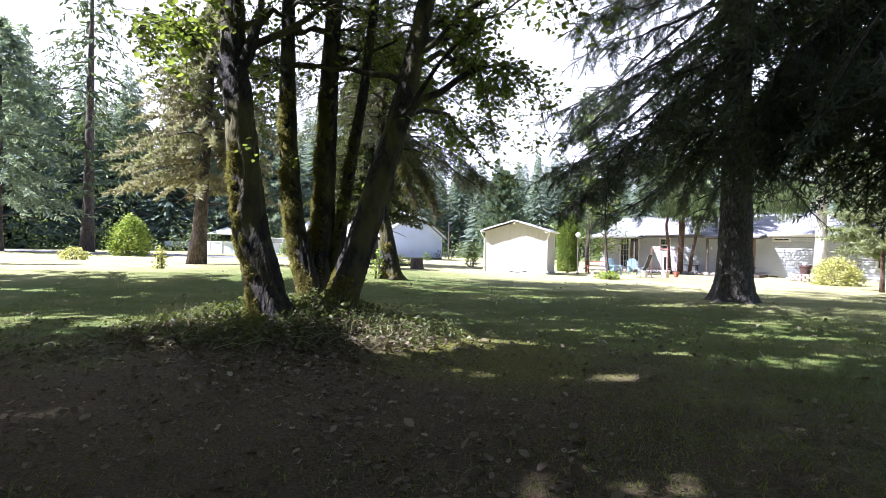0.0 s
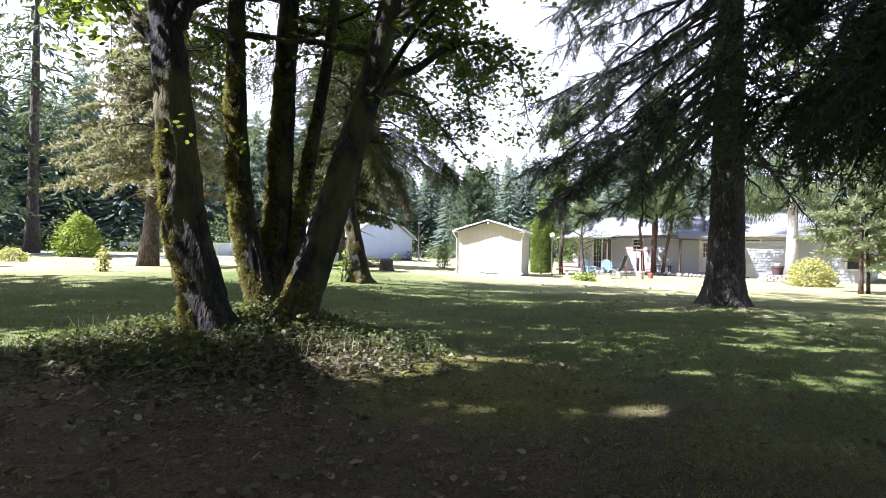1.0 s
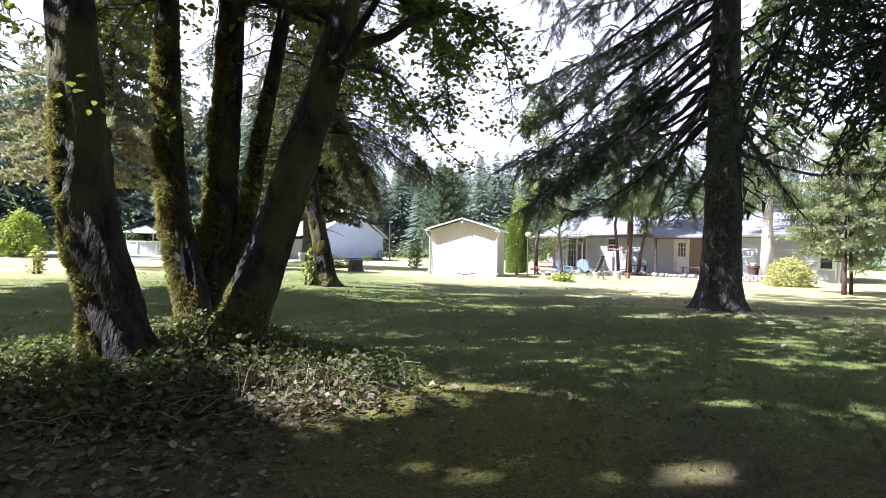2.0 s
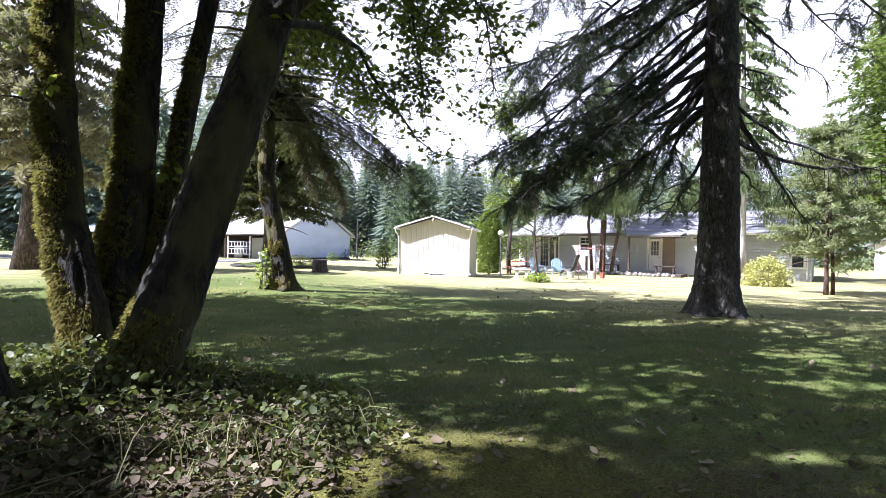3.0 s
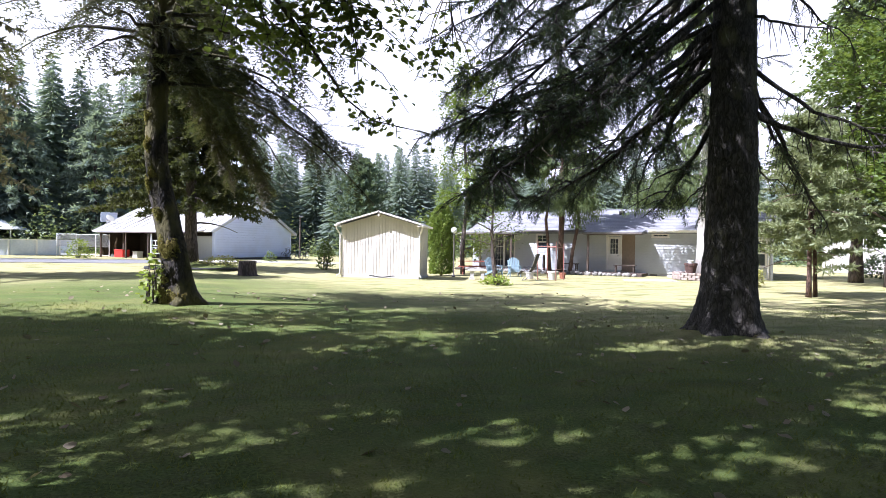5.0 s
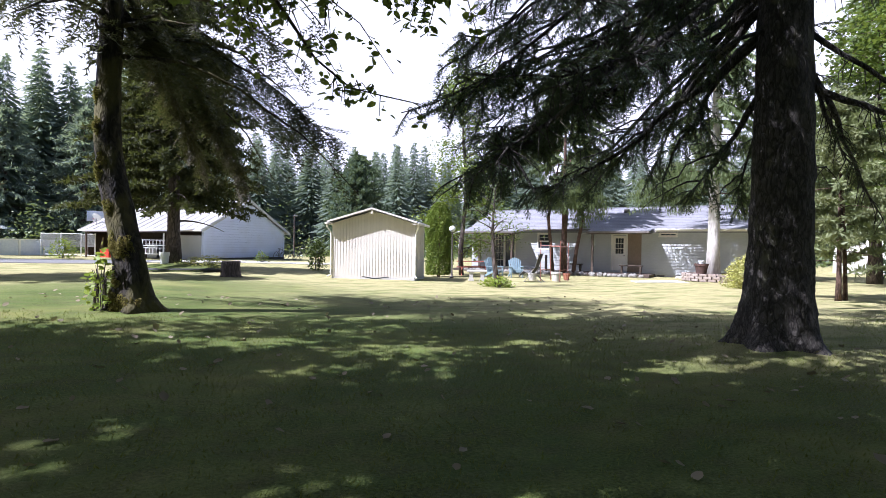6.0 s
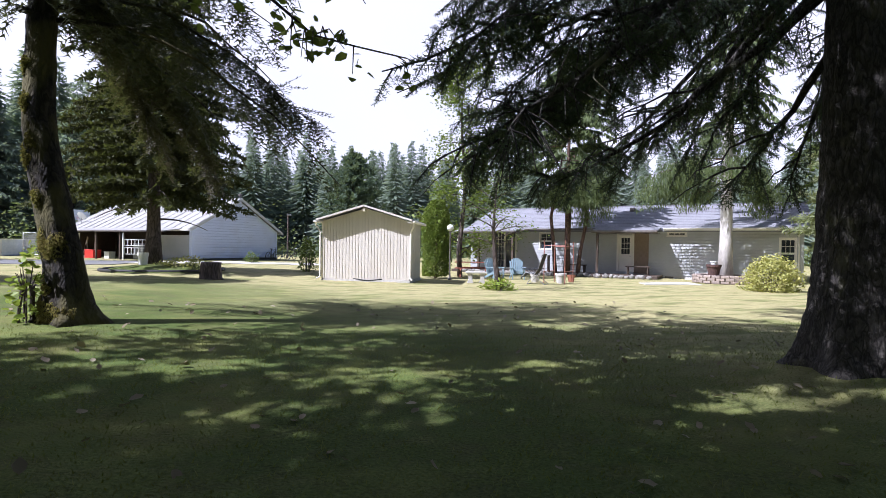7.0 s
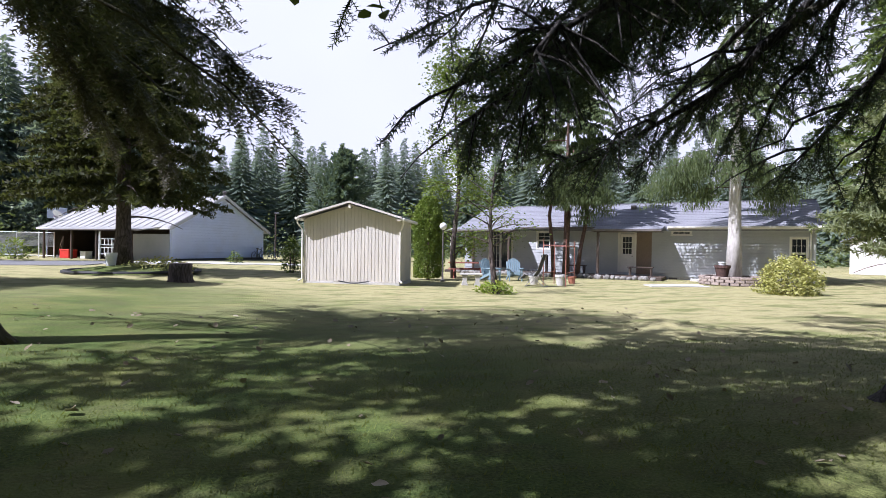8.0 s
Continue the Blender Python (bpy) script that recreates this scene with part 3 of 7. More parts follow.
def build_shed():
    base = 0.13
    s = thing("shed", pose(2.08, 30.8, base, 0, 0, -21.0), "small cream-painted board shed with gable front and low roof", "shed")
    w, d, eave, rise = 3.38, 2.4, 2.12, 2.62
    mid = w / 2
    k = (rise - eave) / mid
    part("foundation", Geo().box(-0.03, w + 0.03, -0.03, d + 0.03, -0.4, -0.07, c=0.01), CONCRETE, s)
    part("wall", Geo().prism([(0, -0.07), (w, -0.07), (w, eave), (mid, rise), (0, eave)], 0, 0.09), SHED_PAINT, s)
    part("back_wall", Geo().prism([(0, -0.07), (w, -0.07), (w, eave), (mid, rise), (0, eave)], d - 0.09, d), SHED_PAINT, s)
    part("side_wall", Geo().box(0, 0.09, 0.09, d - 0.09, -0.07, eave), SHED_PAINT, s)
    part("side_wall", Geo().box(w - 0.09, w, 0.09, d - 0.09, -0.07, eave), SHED_PAINT, s)
    # upright boards with recessed joints
    n = 26
    for i in range(n):
        a, b = 0.1 + (w - 0.2) * i / n, 0.1 + (w - 0.2) * (i + 1) / n - 0.02
        za, zb = eave + k * min(a, w - a), eave + k * min(b, w - b)
        pts = [(a, -0.06), (b, -0.06), (b, zb - 0.03)] + ([(mid, rise - 0.03)] if a < mid < b else []) + [(a, za - 0.03)]
        part("siding_board", Geo().prism(pts, -0.016, -0.002), SHED_PAINT, s)
    for i in range(18):
        a = 0.1 + (d - 0.2) * i / 18
        part("siding_board", Geo().box(w + 0.002, w + 0.014, a, a + (d - 0.2) / 18 - 0.02, -0.06, eave - 0.02), SHED_PAINT, s)
    for x in (-0.012, w - 0.1):
        part("corner_board", Geo().box(x, x + 0.112, -0.035, -0.017, -0.06, eave - 0.02, c=0.004), SHED_PAINT, s)
    # roof with deep overhang, barge boards and short side gutters
    o, side = 0.34, 0.13
    ez = eave - k * side
    for sg in (-1, 1):
        e = mid + sg * (mid + side)
        g = Geo().add([(e, -o, ez + 0.05), (mid, -o, rise + 0.05), (mid, d + 0.06, rise + 0.05), (e, d + 0.06, ez + 0.05),
                       (e, -o, ez + 0.1), (mid, -o, rise + 0.1), (mid, d + 0.06, rise + 0.1), (e, d + 0.06, ez + 0.1)],
                      [(0, 1, 2, 3), (4, 7, 6, 5), (0, 4, 5, 1), (2, 6, 7, 3), (0, 3, 7, 4), (1, 5, 6, 2)])
        part("roof", g, SHINGLE, s)
        part("barge_board", Geo().add([(e, -o - 0.025, ez + 0.035), (mid, -o - 0.025, rise + 0.035), (mid, -o - 0.025, rise + 0.105), (e, -o - 0.025, ez + 0.105),
                                       (e, -o - 0.002, ez + 0.035), (mid, -o - 0.002, rise + 0.035), (mid, -o - 0.002, rise + 0.105), (e, -o - 0.002, ez + 0.105)],
                                      [(0, 1, 2, 3), (4, 7, 6, 5), (0, 4, 5, 1), (3, 2, 6, 7), (0, 3, 7, 4)]), SHED_PAINT, s)
        part("gutter", Geo().box(e - 0.05 + 0.055 * sg, e + 0.05 + 0.055 * sg, -o, d + 0.06, ez - 0.03, ez + 0.06, c=0.015), TRIM, s)
        part("soffit_block", Geo().box(min(e, e - sg * 0.17), max(e, e - sg * 0.17), -o + 0.01, -0.04, ez - 0.03, ez + 0.03), SHED_PAINT, s)
        g = Geo().tube([(e + 0.05 * sg, -o + 0.1, ez - 0.03), (e + 0.04 * sg, -o + 0.14, ez - 0.14), (mid + sg * (mid + 0.05), -0.07, ez - 0.36), (mid + sg * (mid + 0.045), -0.07, 0.02), (mid + sg * (mid + 0.14), -0.2, -0.06)], [0.032] * 5, 8)
        part("downpipe", g, TRIM, s)
    part("ridge_beam", Geo().box(mid - 0.04, mid + 0.04, -o + 0.01, -0.003, rise - 0.14, rise - 0.005), SHED_PAINT, s)


build_shed()


def build_barn():
    base = 0.12
    ang = 54.56
    b = thing("outbuilding", pose(-6.1, 49.0, base, 0, 0, ang), "white lap-sided outbuilding with pale metal roof and open bays", "outbuilding")
    w, length, eave, rise = 8.75, 11.8, 2.28, 4.5
    mid = w / 2
    k = (rise - eave) / mid
    part("wall", Geo().prism([(0, -0.3), (w, -0.3), (w, eave), (mid, rise), (0, eave)], 0.0, 0.12), BARN_PAINT, b)
    part("siding", lap_siding(0.1, w - 0.1, 0.16, rise - 0.05, 0.19, limit=lambda z: mid - 0.1 if z < eave else max(0.02, (rise - z) / k), proud=0.08, gap=0.045), BARN_PAINT, b)
    part("foundation", Geo().box(0.01, w - 0.01, -0.06, -0.003, -0.3, 0.16), ASPHALT, b)
    for x in (-0.01, w - 0.1):
        part("corner_board", Geo().box(x, x + 0.11, -0.1, -0.003, 0.1, eave, c=0.005), BARN_PAINT, b)
    part("back_wall", Geo().prism([(0, -0.3), (w, -0.3), (w, eave), (mid, rise), (0, eave)], length - 0.12, length), BARN_PAINT, b)
    part("side_wall", Geo().box(w - 0.12, w, 0.12, length - 0.12, -0.3, eave), BARN_PAINT, b)
    # added lining and floor in dark colours stand for the bay's inner shade
    part("end_lining", Geo().box(0.14, 3.38, length - 0.17, length - 0.13, -0.02, eave), DARK_WOOD, b)
    part("bay_floor", Geo().box(0.0, 3.38, 0.13, length - 0.13, -0.3, -0.03), ASPHALT, b)
    # open side: inner wall set back, coloured dark for shade; posts at the front
    part("inner_wall", Geo().box(3.4, 3.5, 0.12, length - 0.12, -0.3, eave + 0.8), DARK_WOOD, b)
    # panel gets a darker siding colour in place of lean-to shade
    part("side_panel", Geo().box(-0.02, 0.08, 0.14, 3.3, -0.2, 1.75), SIDING, b, "sheet panel closing one bay, greyed as in shade")
    for y in (3.35, 6.3, 9.2, length - 0.16):
        part("post", Geo().box(0.0, 0.13, y, y + 0.13, -0.3, eave, c=0.008), DARK_WOOD, b)
    part("header_beam", Geo().box(-0.012, 0.14, 0.14, length, eave - 0.2, eave - 0.002), BARN_PAINT, b)
    for sg in (-1, 1):
        e = mid + sg * (mid + 0.45)
        ez = eave - k * 0.45
        g = Geo().add([(e, -0.35, ez + 0.04), (mid, -0.35, rise + 0.04), (mid, length + 0.3, rise + 0.04), (e, length + 0.3, ez + 0.04),
                       (e, -0.35, ez + 0.11), (mid, -0.35, rise + 0.11), (mid, length + 0.3, rise + 0.11), (e, length + 0.3, ez + 0.11)],
                      [(0, 1, 2, 3), (4, 7, 6, 5), (0, 4, 5, 1), (2, 6, 7, 3), (0, 3, 7, 4), (1, 5, 6, 2)])
        part("roof", g, METAL_ROOF, b)
        for i in range(17):
            y = -0.3 + i * (length + 0.5) / 16
            dx, dz = (mid - e), (rise - ez)
            g = Geo().add([(e, y, ez + 0.113), (mid, y, rise + 0.113), (mid, y + 0.04, rise + 0.113), (e, y + 0.04, ez + 0.113),
                           (e, y, ez + 0.15), (mid, y, rise + 0.15), (mid, y + 0.04, rise + 0.15), (e, y + 0.04, ez + 0.15)],
                          [(4, 7, 6, 5), (0, 4, 5, 1), (2, 6, 7, 3), (0, 3, 7, 4)])
            part("roof_rib", g, METAL_ROOF, b)
        part("barge_board", Geo().add([(e, -0.375, ez - 0.1), (mid, -0.375, rise - 0.1), (mid, -0.375, rise + 0.12), (e, -0.375, ez + 0.12),
                                       (e, -0.352, ez - 0.1), (mid, -0.352, rise - 0.1), (mid, -0.352, rise + 0.12), (e, -0.352, ez + 0.12)],
                                      [(0, 1, 2, 3), (4, 7, 6, 5), (0, 4, 5, 1), (3, 2, 6, 7), (0, 3, 7, 4)]), SIDING, b)
        part("gutter", Geo().box(e - 0.05 + 0.06 * sg, e + 0.05 + 0.06 * sg, -0.3, length + 0.3, ez - 0.02, ez + 0.08, c=0.015), TRIM, b)
    # lean-to roof over the bays
    g = Geo().add([(-1.8, 0.4, 1.95), (-0.02, 0.4, 2.2), (-0.02, 9.6, 2.2), (-1.8, 9.6, 1.95),
                   (-1.8, 0.4, 2.01), (-0.02, 0.4, 2.26), (-0.02, 9.6, 2.26), (-1.8, 9.6, 2.01)],
                  [(0, 1, 2, 3), (4, 7, 6, 5), (0, 4, 5, 1), (2, 6, 7, 3), (0, 3, 7, 4)])
    part("lean_to_roof", g, METAL_ROOF, b)
    part("lean_to_gutter", Geo().box(-1.9, -1.803, 0.4, 9.6, 1.91, 2.01, c=0.015), GUTTER, b)
    for y in (4.4, 6.7, 9.4):
        part("post", Geo().box(-1.75, -1.64, y, y + 0.11, -0.3, 1.955, c=0.008), DARK_WOOD, b)
    part("stovepipe", Geo().lathe([(0.09, 3.9), (0.09, 4.9), (0.14, 4.92), (0.14, 5.05), (0.02, 5.12)], 10, pose(mid + 1.2, 0.9, 0)), GUTTER, b, "metal stovepipe with a cap")


build_barn()


def build_garage():
    g = thing("garage", pose(38.7, 40.0, -0.35, 0, 0, -60), "plain white garage with a low grey gable roof", "garage")
    w, d, eave, rise = 7.0, 7.0, 2.6, 4.2
    mid = w / 2
    k = (rise - eave) / mid
    body = [(0, -0.3), (w, -0.3), (w, eave), (mid, rise), (0, eave)]
    part("wall", Geo().prism(body, 0, 0.12), TRIM, g)
    part("back_wall", Geo().prism(body, d - 0.12, d), TRIM, g)
    part("side_wall", Geo().box(0, 0.12, 0.12, d - 0.12, -0.3, eave), TRIM, g)
    part("side_wall", Geo().box(w - 0.12, w, 0.12, d - 0.12, -0.3, eave), TRIM, g)
    part("siding", lap_siding(0.05, w - 0.05, 0.1, rise - 0.05, 0.15, limit=lambda z: mid - 0.05 if z < eave else max(0.02, (rise - z) / k)), TRIM, g)
    for sg in (-1, 1):
        e, ez = mid + sg * (mid + 0.5), eave - k * 0.5
        part("roof", Geo().add([(e, -0.4, ez + 0.03), (mid, -0.4, rise + 0.03), (mid, d + 0.4, rise + 0.03), (e, d + 0.4, ez + 0.03),
                                (e, -0.4, ez + 0.12), (mid, -0.4, rise + 0.12), (mid, d + 0.4, rise + 0.12), (e, d + 0.4, ez + 0.12)],
                               [(0, 1, 2, 3), (4, 7, 6, 5), (0, 4, 5, 1), (2, 6, 7, 3), (0, 3, 7, 4), (1, 5, 6, 2)]), SHINGLE, g)


build_garage()


# ---- plants ----
def rot_frames(d, up=(0, 0, 1)):
    """Frames whose x axis is d (N x 3), with random-free sideways axes."""
    d = d / (np.linalg.norm(d, axis=1)[:, None] + 1e-9)
    s = np.cross(np.broadcast_to(up, d.shape), d)
    bad = np.linalg.norm(s, axis=1) < 1e-3
    s[bad] = (0, 1, 0)
    s /= np.linalg.norm(s, axis=1)[:, None]
    n = np.cross(d, s)
    return np.stack([d, s, n], 2)


def placed(tv, tf, frames, where, size):
    """Copies of a template (tv, tf) by frames (N x 3 x 3), places and sizes: one array of vertices and of faces."""
    v = np.einsum("nij,kj->nki", frames, tv) * np.asarray(size).reshape(-1, 1, 1) + where[:, None, :]
    f = tf[None] + (np.arange(len(where)) * len(tv))[:, None, None]
    return v.reshape(-1, 3), f.reshape(-1, tf.shape[1])


LEAF_V = np.array([(0, 0, 0), (0.3, 0.30, 0.07), (0.72, 0.24, 0.05), (1, 0, -0.03), (0.72, -0.24, 0.05), (0.3, -0.30, 0.07)])
LEAF_F = np.array([(0, 3, 2, 1), (0, 5, 4, 3)])


CURLED_V = np.array([(0, 0, 0.02), (0.2, 0.24, 0.10), (0.55, 0.34, 0.16), (0.82, 0.2, 0.10), (1, 0, 0.16), (0.82, -0.2, 0.04), (0.5, -0.33, 0.13), (0.2, -0.24, 0.06), (0.55, 0, 0.0)])
CURLED_F = np.array([(0, 8, 2, 1), (8, 4, 3, 2), (0, 7, 6, 8), (8, 6, 5, 4)])


def leaf_cloud(name, where, size, material, parent, rng, flat=0.5, droop=0.2, label="", shape=(LEAF_V, LEAF_F)):
    """Single folded leaves at the given places. flat: 1 lies level, 0 turns every way."""
    n = len(where)
    a = rng.uniform(0, 2 * np.pi, n)
    d = np.stack([np.cos(a), np.sin(a), rng.normal(-droop, 0.35, n)], 1)
    fr = rot_frames(d)
    roll = rng.normal(0, 1.2 * (1 - flat) + 0.15, n)
    c, s = np.cos(roll)[:, None], np.sin(roll)[:, None]
    fr = np.stack([fr[:, :, 0], c * fr[:, :, 1] + s * fr[:, :, 2], -s * fr[:, :, 1] + c * fr[:, :, 2]], 2)
    sz = size * rng.uniform(0.6, 1.25, n)
    v, f = placed(*shape, fr, np.asarray(where), sz)
    return soup(name, v, f, material, parent, label)


def needle_spray(rng, length=0.5, pairs=5, needle=0.024, step=0.02, width=0.005):
    """A flat conifer spray: stem, side twigs and their needles, as triangles along x."""
    tri = []

    def twig(p, q):
        d = q - p
        ln = np.linalg.norm(d)
        d = d / ln
        s = np.cross(d, (0, 0, 1.0))
        tri.append([p + s * 0.003, p - s * 0.003, q])
        for k in range(int(ln / step)):
            o = p + d * (k + 0.5) * step
            for sg in (-1, 1):
                nd_ = d * 0.65 + sg * s * 0.75 + np.array((0, 0, rng.uniform(-0.15, 0.5)))
                tip = o + nd_ * needle * rng.uniform(0.8, 1.2)
                tri.append([o - d * width / 2, o + d * width / 2, tip])

    root, tip = np.zeros(3), np.array((length, 0, -0.06 * length))
    twig(root, tip)
    for k in range(pairs):
        for sg in (-1, 1):
            s = (k + 0.6 + 0.2 * sg) / (pairs + 0.3)
            o = root + (tip - root) * s
            ln = length * 0.48 * (1 - 0.7 * s) * rng.uniform(0.8, 1.2)
            twig(o, o + ln * np.array((0.72, sg * 0.69, -0.12 + rng.normal(0, 0.06))))
    t = np.array(tri)
    return t.reshape(-1, 3), np.arange(len(t) * 3).reshape(-1, 3)


def bough_line(o, az, length, rise, droop, n=9):
    """A bough's line: leaves the trunk at slope rise and bends down by droop."""
    s = np.linspace(0, 1, n)
    out = length * s
    z = rise * out - droop * length * s ** 2
    return np.stack([o[0] + np.cos(az) * out, o[1] + np.sin(az) * out, o[2] + z], 1)


def line_at(pts, s):
    k = np.clip(s, 0, 1) * (len(pts) - 1)
    i = np.minimum(k.astype(int), len(pts) - 2)
    fr = (k - i)[:, None]
    return pts[i] * (1 - fr) + pts[i + 1] * fr, pts[i + 1] - pts[i]


def conifer_soup(rng, height, radius, clear, whorls, per, feathers, droop=0.35, rise=0.15, top_pow=0.85, ragged=0.2, size=0.5, fluff=0.35, low=0.55, hang=0.3, wide=1.0):
    """Crown of a conifer: boughs set with many small tapering sprays, as triangles from the trunk's base."""
    tris = []
    for i in range(whorls):
        f = i / (whorls - 1)
        z = clear + (height - clear) * f ** 0.9
        r = radius * (1 - f) ** top_pow * min(1, low + 2.2 * f) + 0.15
        for k in range(per):
            az = rng.uniform(0, 2 * np.pi)
            ln = r * rng.uniform(1 - 2 * ragged, 1 + ragged)
            pts = bough_line((0, 0, z + rng.normal(0, 0.2)), az, ln, rise, droop, 6)
            n = max(4, int(feathers * (0.35 + 0.65 * ln / radius)))
            s = rng.uniform(0.12, 1, n) ** 0.75
            p, d = line_at(pts, s)
            d = d / np.linalg.norm(d, axis=1)[:, None]
            sd = np.cross(d, (0, 0, 1.0))
            sg = rng.uniform(-1, 1, n)[:, None]
            fl = size * rng.uniform(0.6, 1.35, (n, 1)) * (1.2 - 0.45 * s[:, None])
            way = 0.55 * d + sg * sd * 0.9 + rng.normal(0, fluff, (n, 3))
            way[:, 2] -= hang
            way /= np.linalg.norm(way, axis=1)[:, None]
            tip = p + fl * way
            across = np.cross(way, rng.normal(0, 1, (n, 3)))
            across /= np.linalg.norm(across, axis=1)[:, None] + 1e-9
            m = p + fl * way * 0.45
            wd = wide * fl * rng.uniform(0.13, 0.24, (n, 1))
            tris.append(np.stack([p, m + across * wd, tip], 1))
            tris.append(np.stack([p, tip, m - across * wd], 1))
    return np.concatenate(tris).reshape(-1, 3)


def conifer(name, x, y, height, radius, clear, trunk_r, material, label, rng, whorls=34, per=7, feathers=22, lean=(0, 0), bark=None, group="", **kw):
    t = thing(name, pose(x, y, gz(x, y) - 0.03), label, "tree", group)
    pts = [(lean[0] * s, lean[1] * s, height * 0.98 * s) for s in np.linspace(0, 1, 9)]
    part("trunk", Geo().tube(pts, trunk_r * np.array([1.35, 1, 0.9, 0.78, 0.65, 0.5, 0.35, 0.2, 0.04]), 12, 0.1, 0.03, 1), bark or BARK_FAR, t, smooth=True)
    v = conifer_soup(rng, height, radius, clear, whorls, per, feathers, **kw)
    v = v + np.outer(v[:, 2] / height, (lean[0], lean[1], 0))
    tri = let_light_in(v.reshape(-1, 3, 3), np.array((x, y, 0)))
    soup("crown", tri.reshape(-1, 3), np.arange(3 * len(tri)).reshape(-1, 3), material, t)
    # bare limbs below and inside the crown
    for k in range(10):
        z = clear * 0.75 + (height * 0.6 - clear * 0.75) * k / 10
        az = k * 2.4 + rng.uniform(0, 0.5)
        q = bough_line((lean[0] * z / height, lean[1] * z / height, z), az, radius * rng.uniform(0.5, 0.8), 0.15, 0.35, 6)
        part("limb", Geo().tube(q, np.linspace(trunk_r * 0.2, 0.01, 6), 6, 0, 0.05, k), bark or BARK_FAR, t, smooth=True)
    return t


RNG = np.random.default_rng(7)


MOSS = leafy("moss_tufts", (0.17, 0.15, 0.045), (0.36, 0.31, 0.11), (0.15, 0.105, 0.05), 0.35, 0.9, 3.0, 0.05)


def moss_pads(parent, line, radius, pads, base, seed, label):
    """Lumpy cushions of moss. line(u): points on a stem; radius(u): its radius; pads: (u, heading in degrees, size) each."""
    rng = np.random.default_rng(seed)
    rows = []
    for u0, deg, size in pads:
        n = int(9000 * size)
        a, r = rng.uniform(0, 2 * np.pi, n), np.sqrt(rng.uniform(0, 1, n))
        lump = 1 + 0.3 * np.sin(3 * a + u0 * 40) + 0.2 * np.sin(7 * a + deg)
        up, side = 1.5 * size * r * lump * np.sin(a), size * r * lump * np.cos(a)
        u = np.full(n, u0)
        q, d = line(u)
        ln = np.linalg.norm(d[0])
        ax = d[0] / ln
        ang = radians(deg) + side / radius(u0)
        out = np.stack([np.cos(ang), np.sin(ang), np.zeros(n)], 1)
        dome = 0.045 * (1 - r ** 2) * (0.6 + 0.4 * np.sin(9 * up / size + 5 * side / size))
        o = q + ax * up[:, None] + out * (radius(u0) * 0.98 + dome)[:, None]
        tip = o + out * rng.uniform(0.01, 0.03, (n, 1)) + rng.normal(0, 0.008, (n, 3)) - np.stack([np.zeros(n), np.zeros(n), rng.uniform(0.0, 0.035, n)], 1)
        sd = np.cross(out, rng.normal(0, 1, (n, 3)))
        sd = sd / np.linalg.norm(sd, axis=1)[:, None] * 0.007
        rows.append(np.stack([o - sd, o + sd, tip], 1))
    v = np.concatenate(rows).reshape(-1, 3) - np.asarray(base)
    tagged(soup("moss", v, np.arange(len(v)).reshape(-1, 3), MOSS, parent, label), kind="stuff")


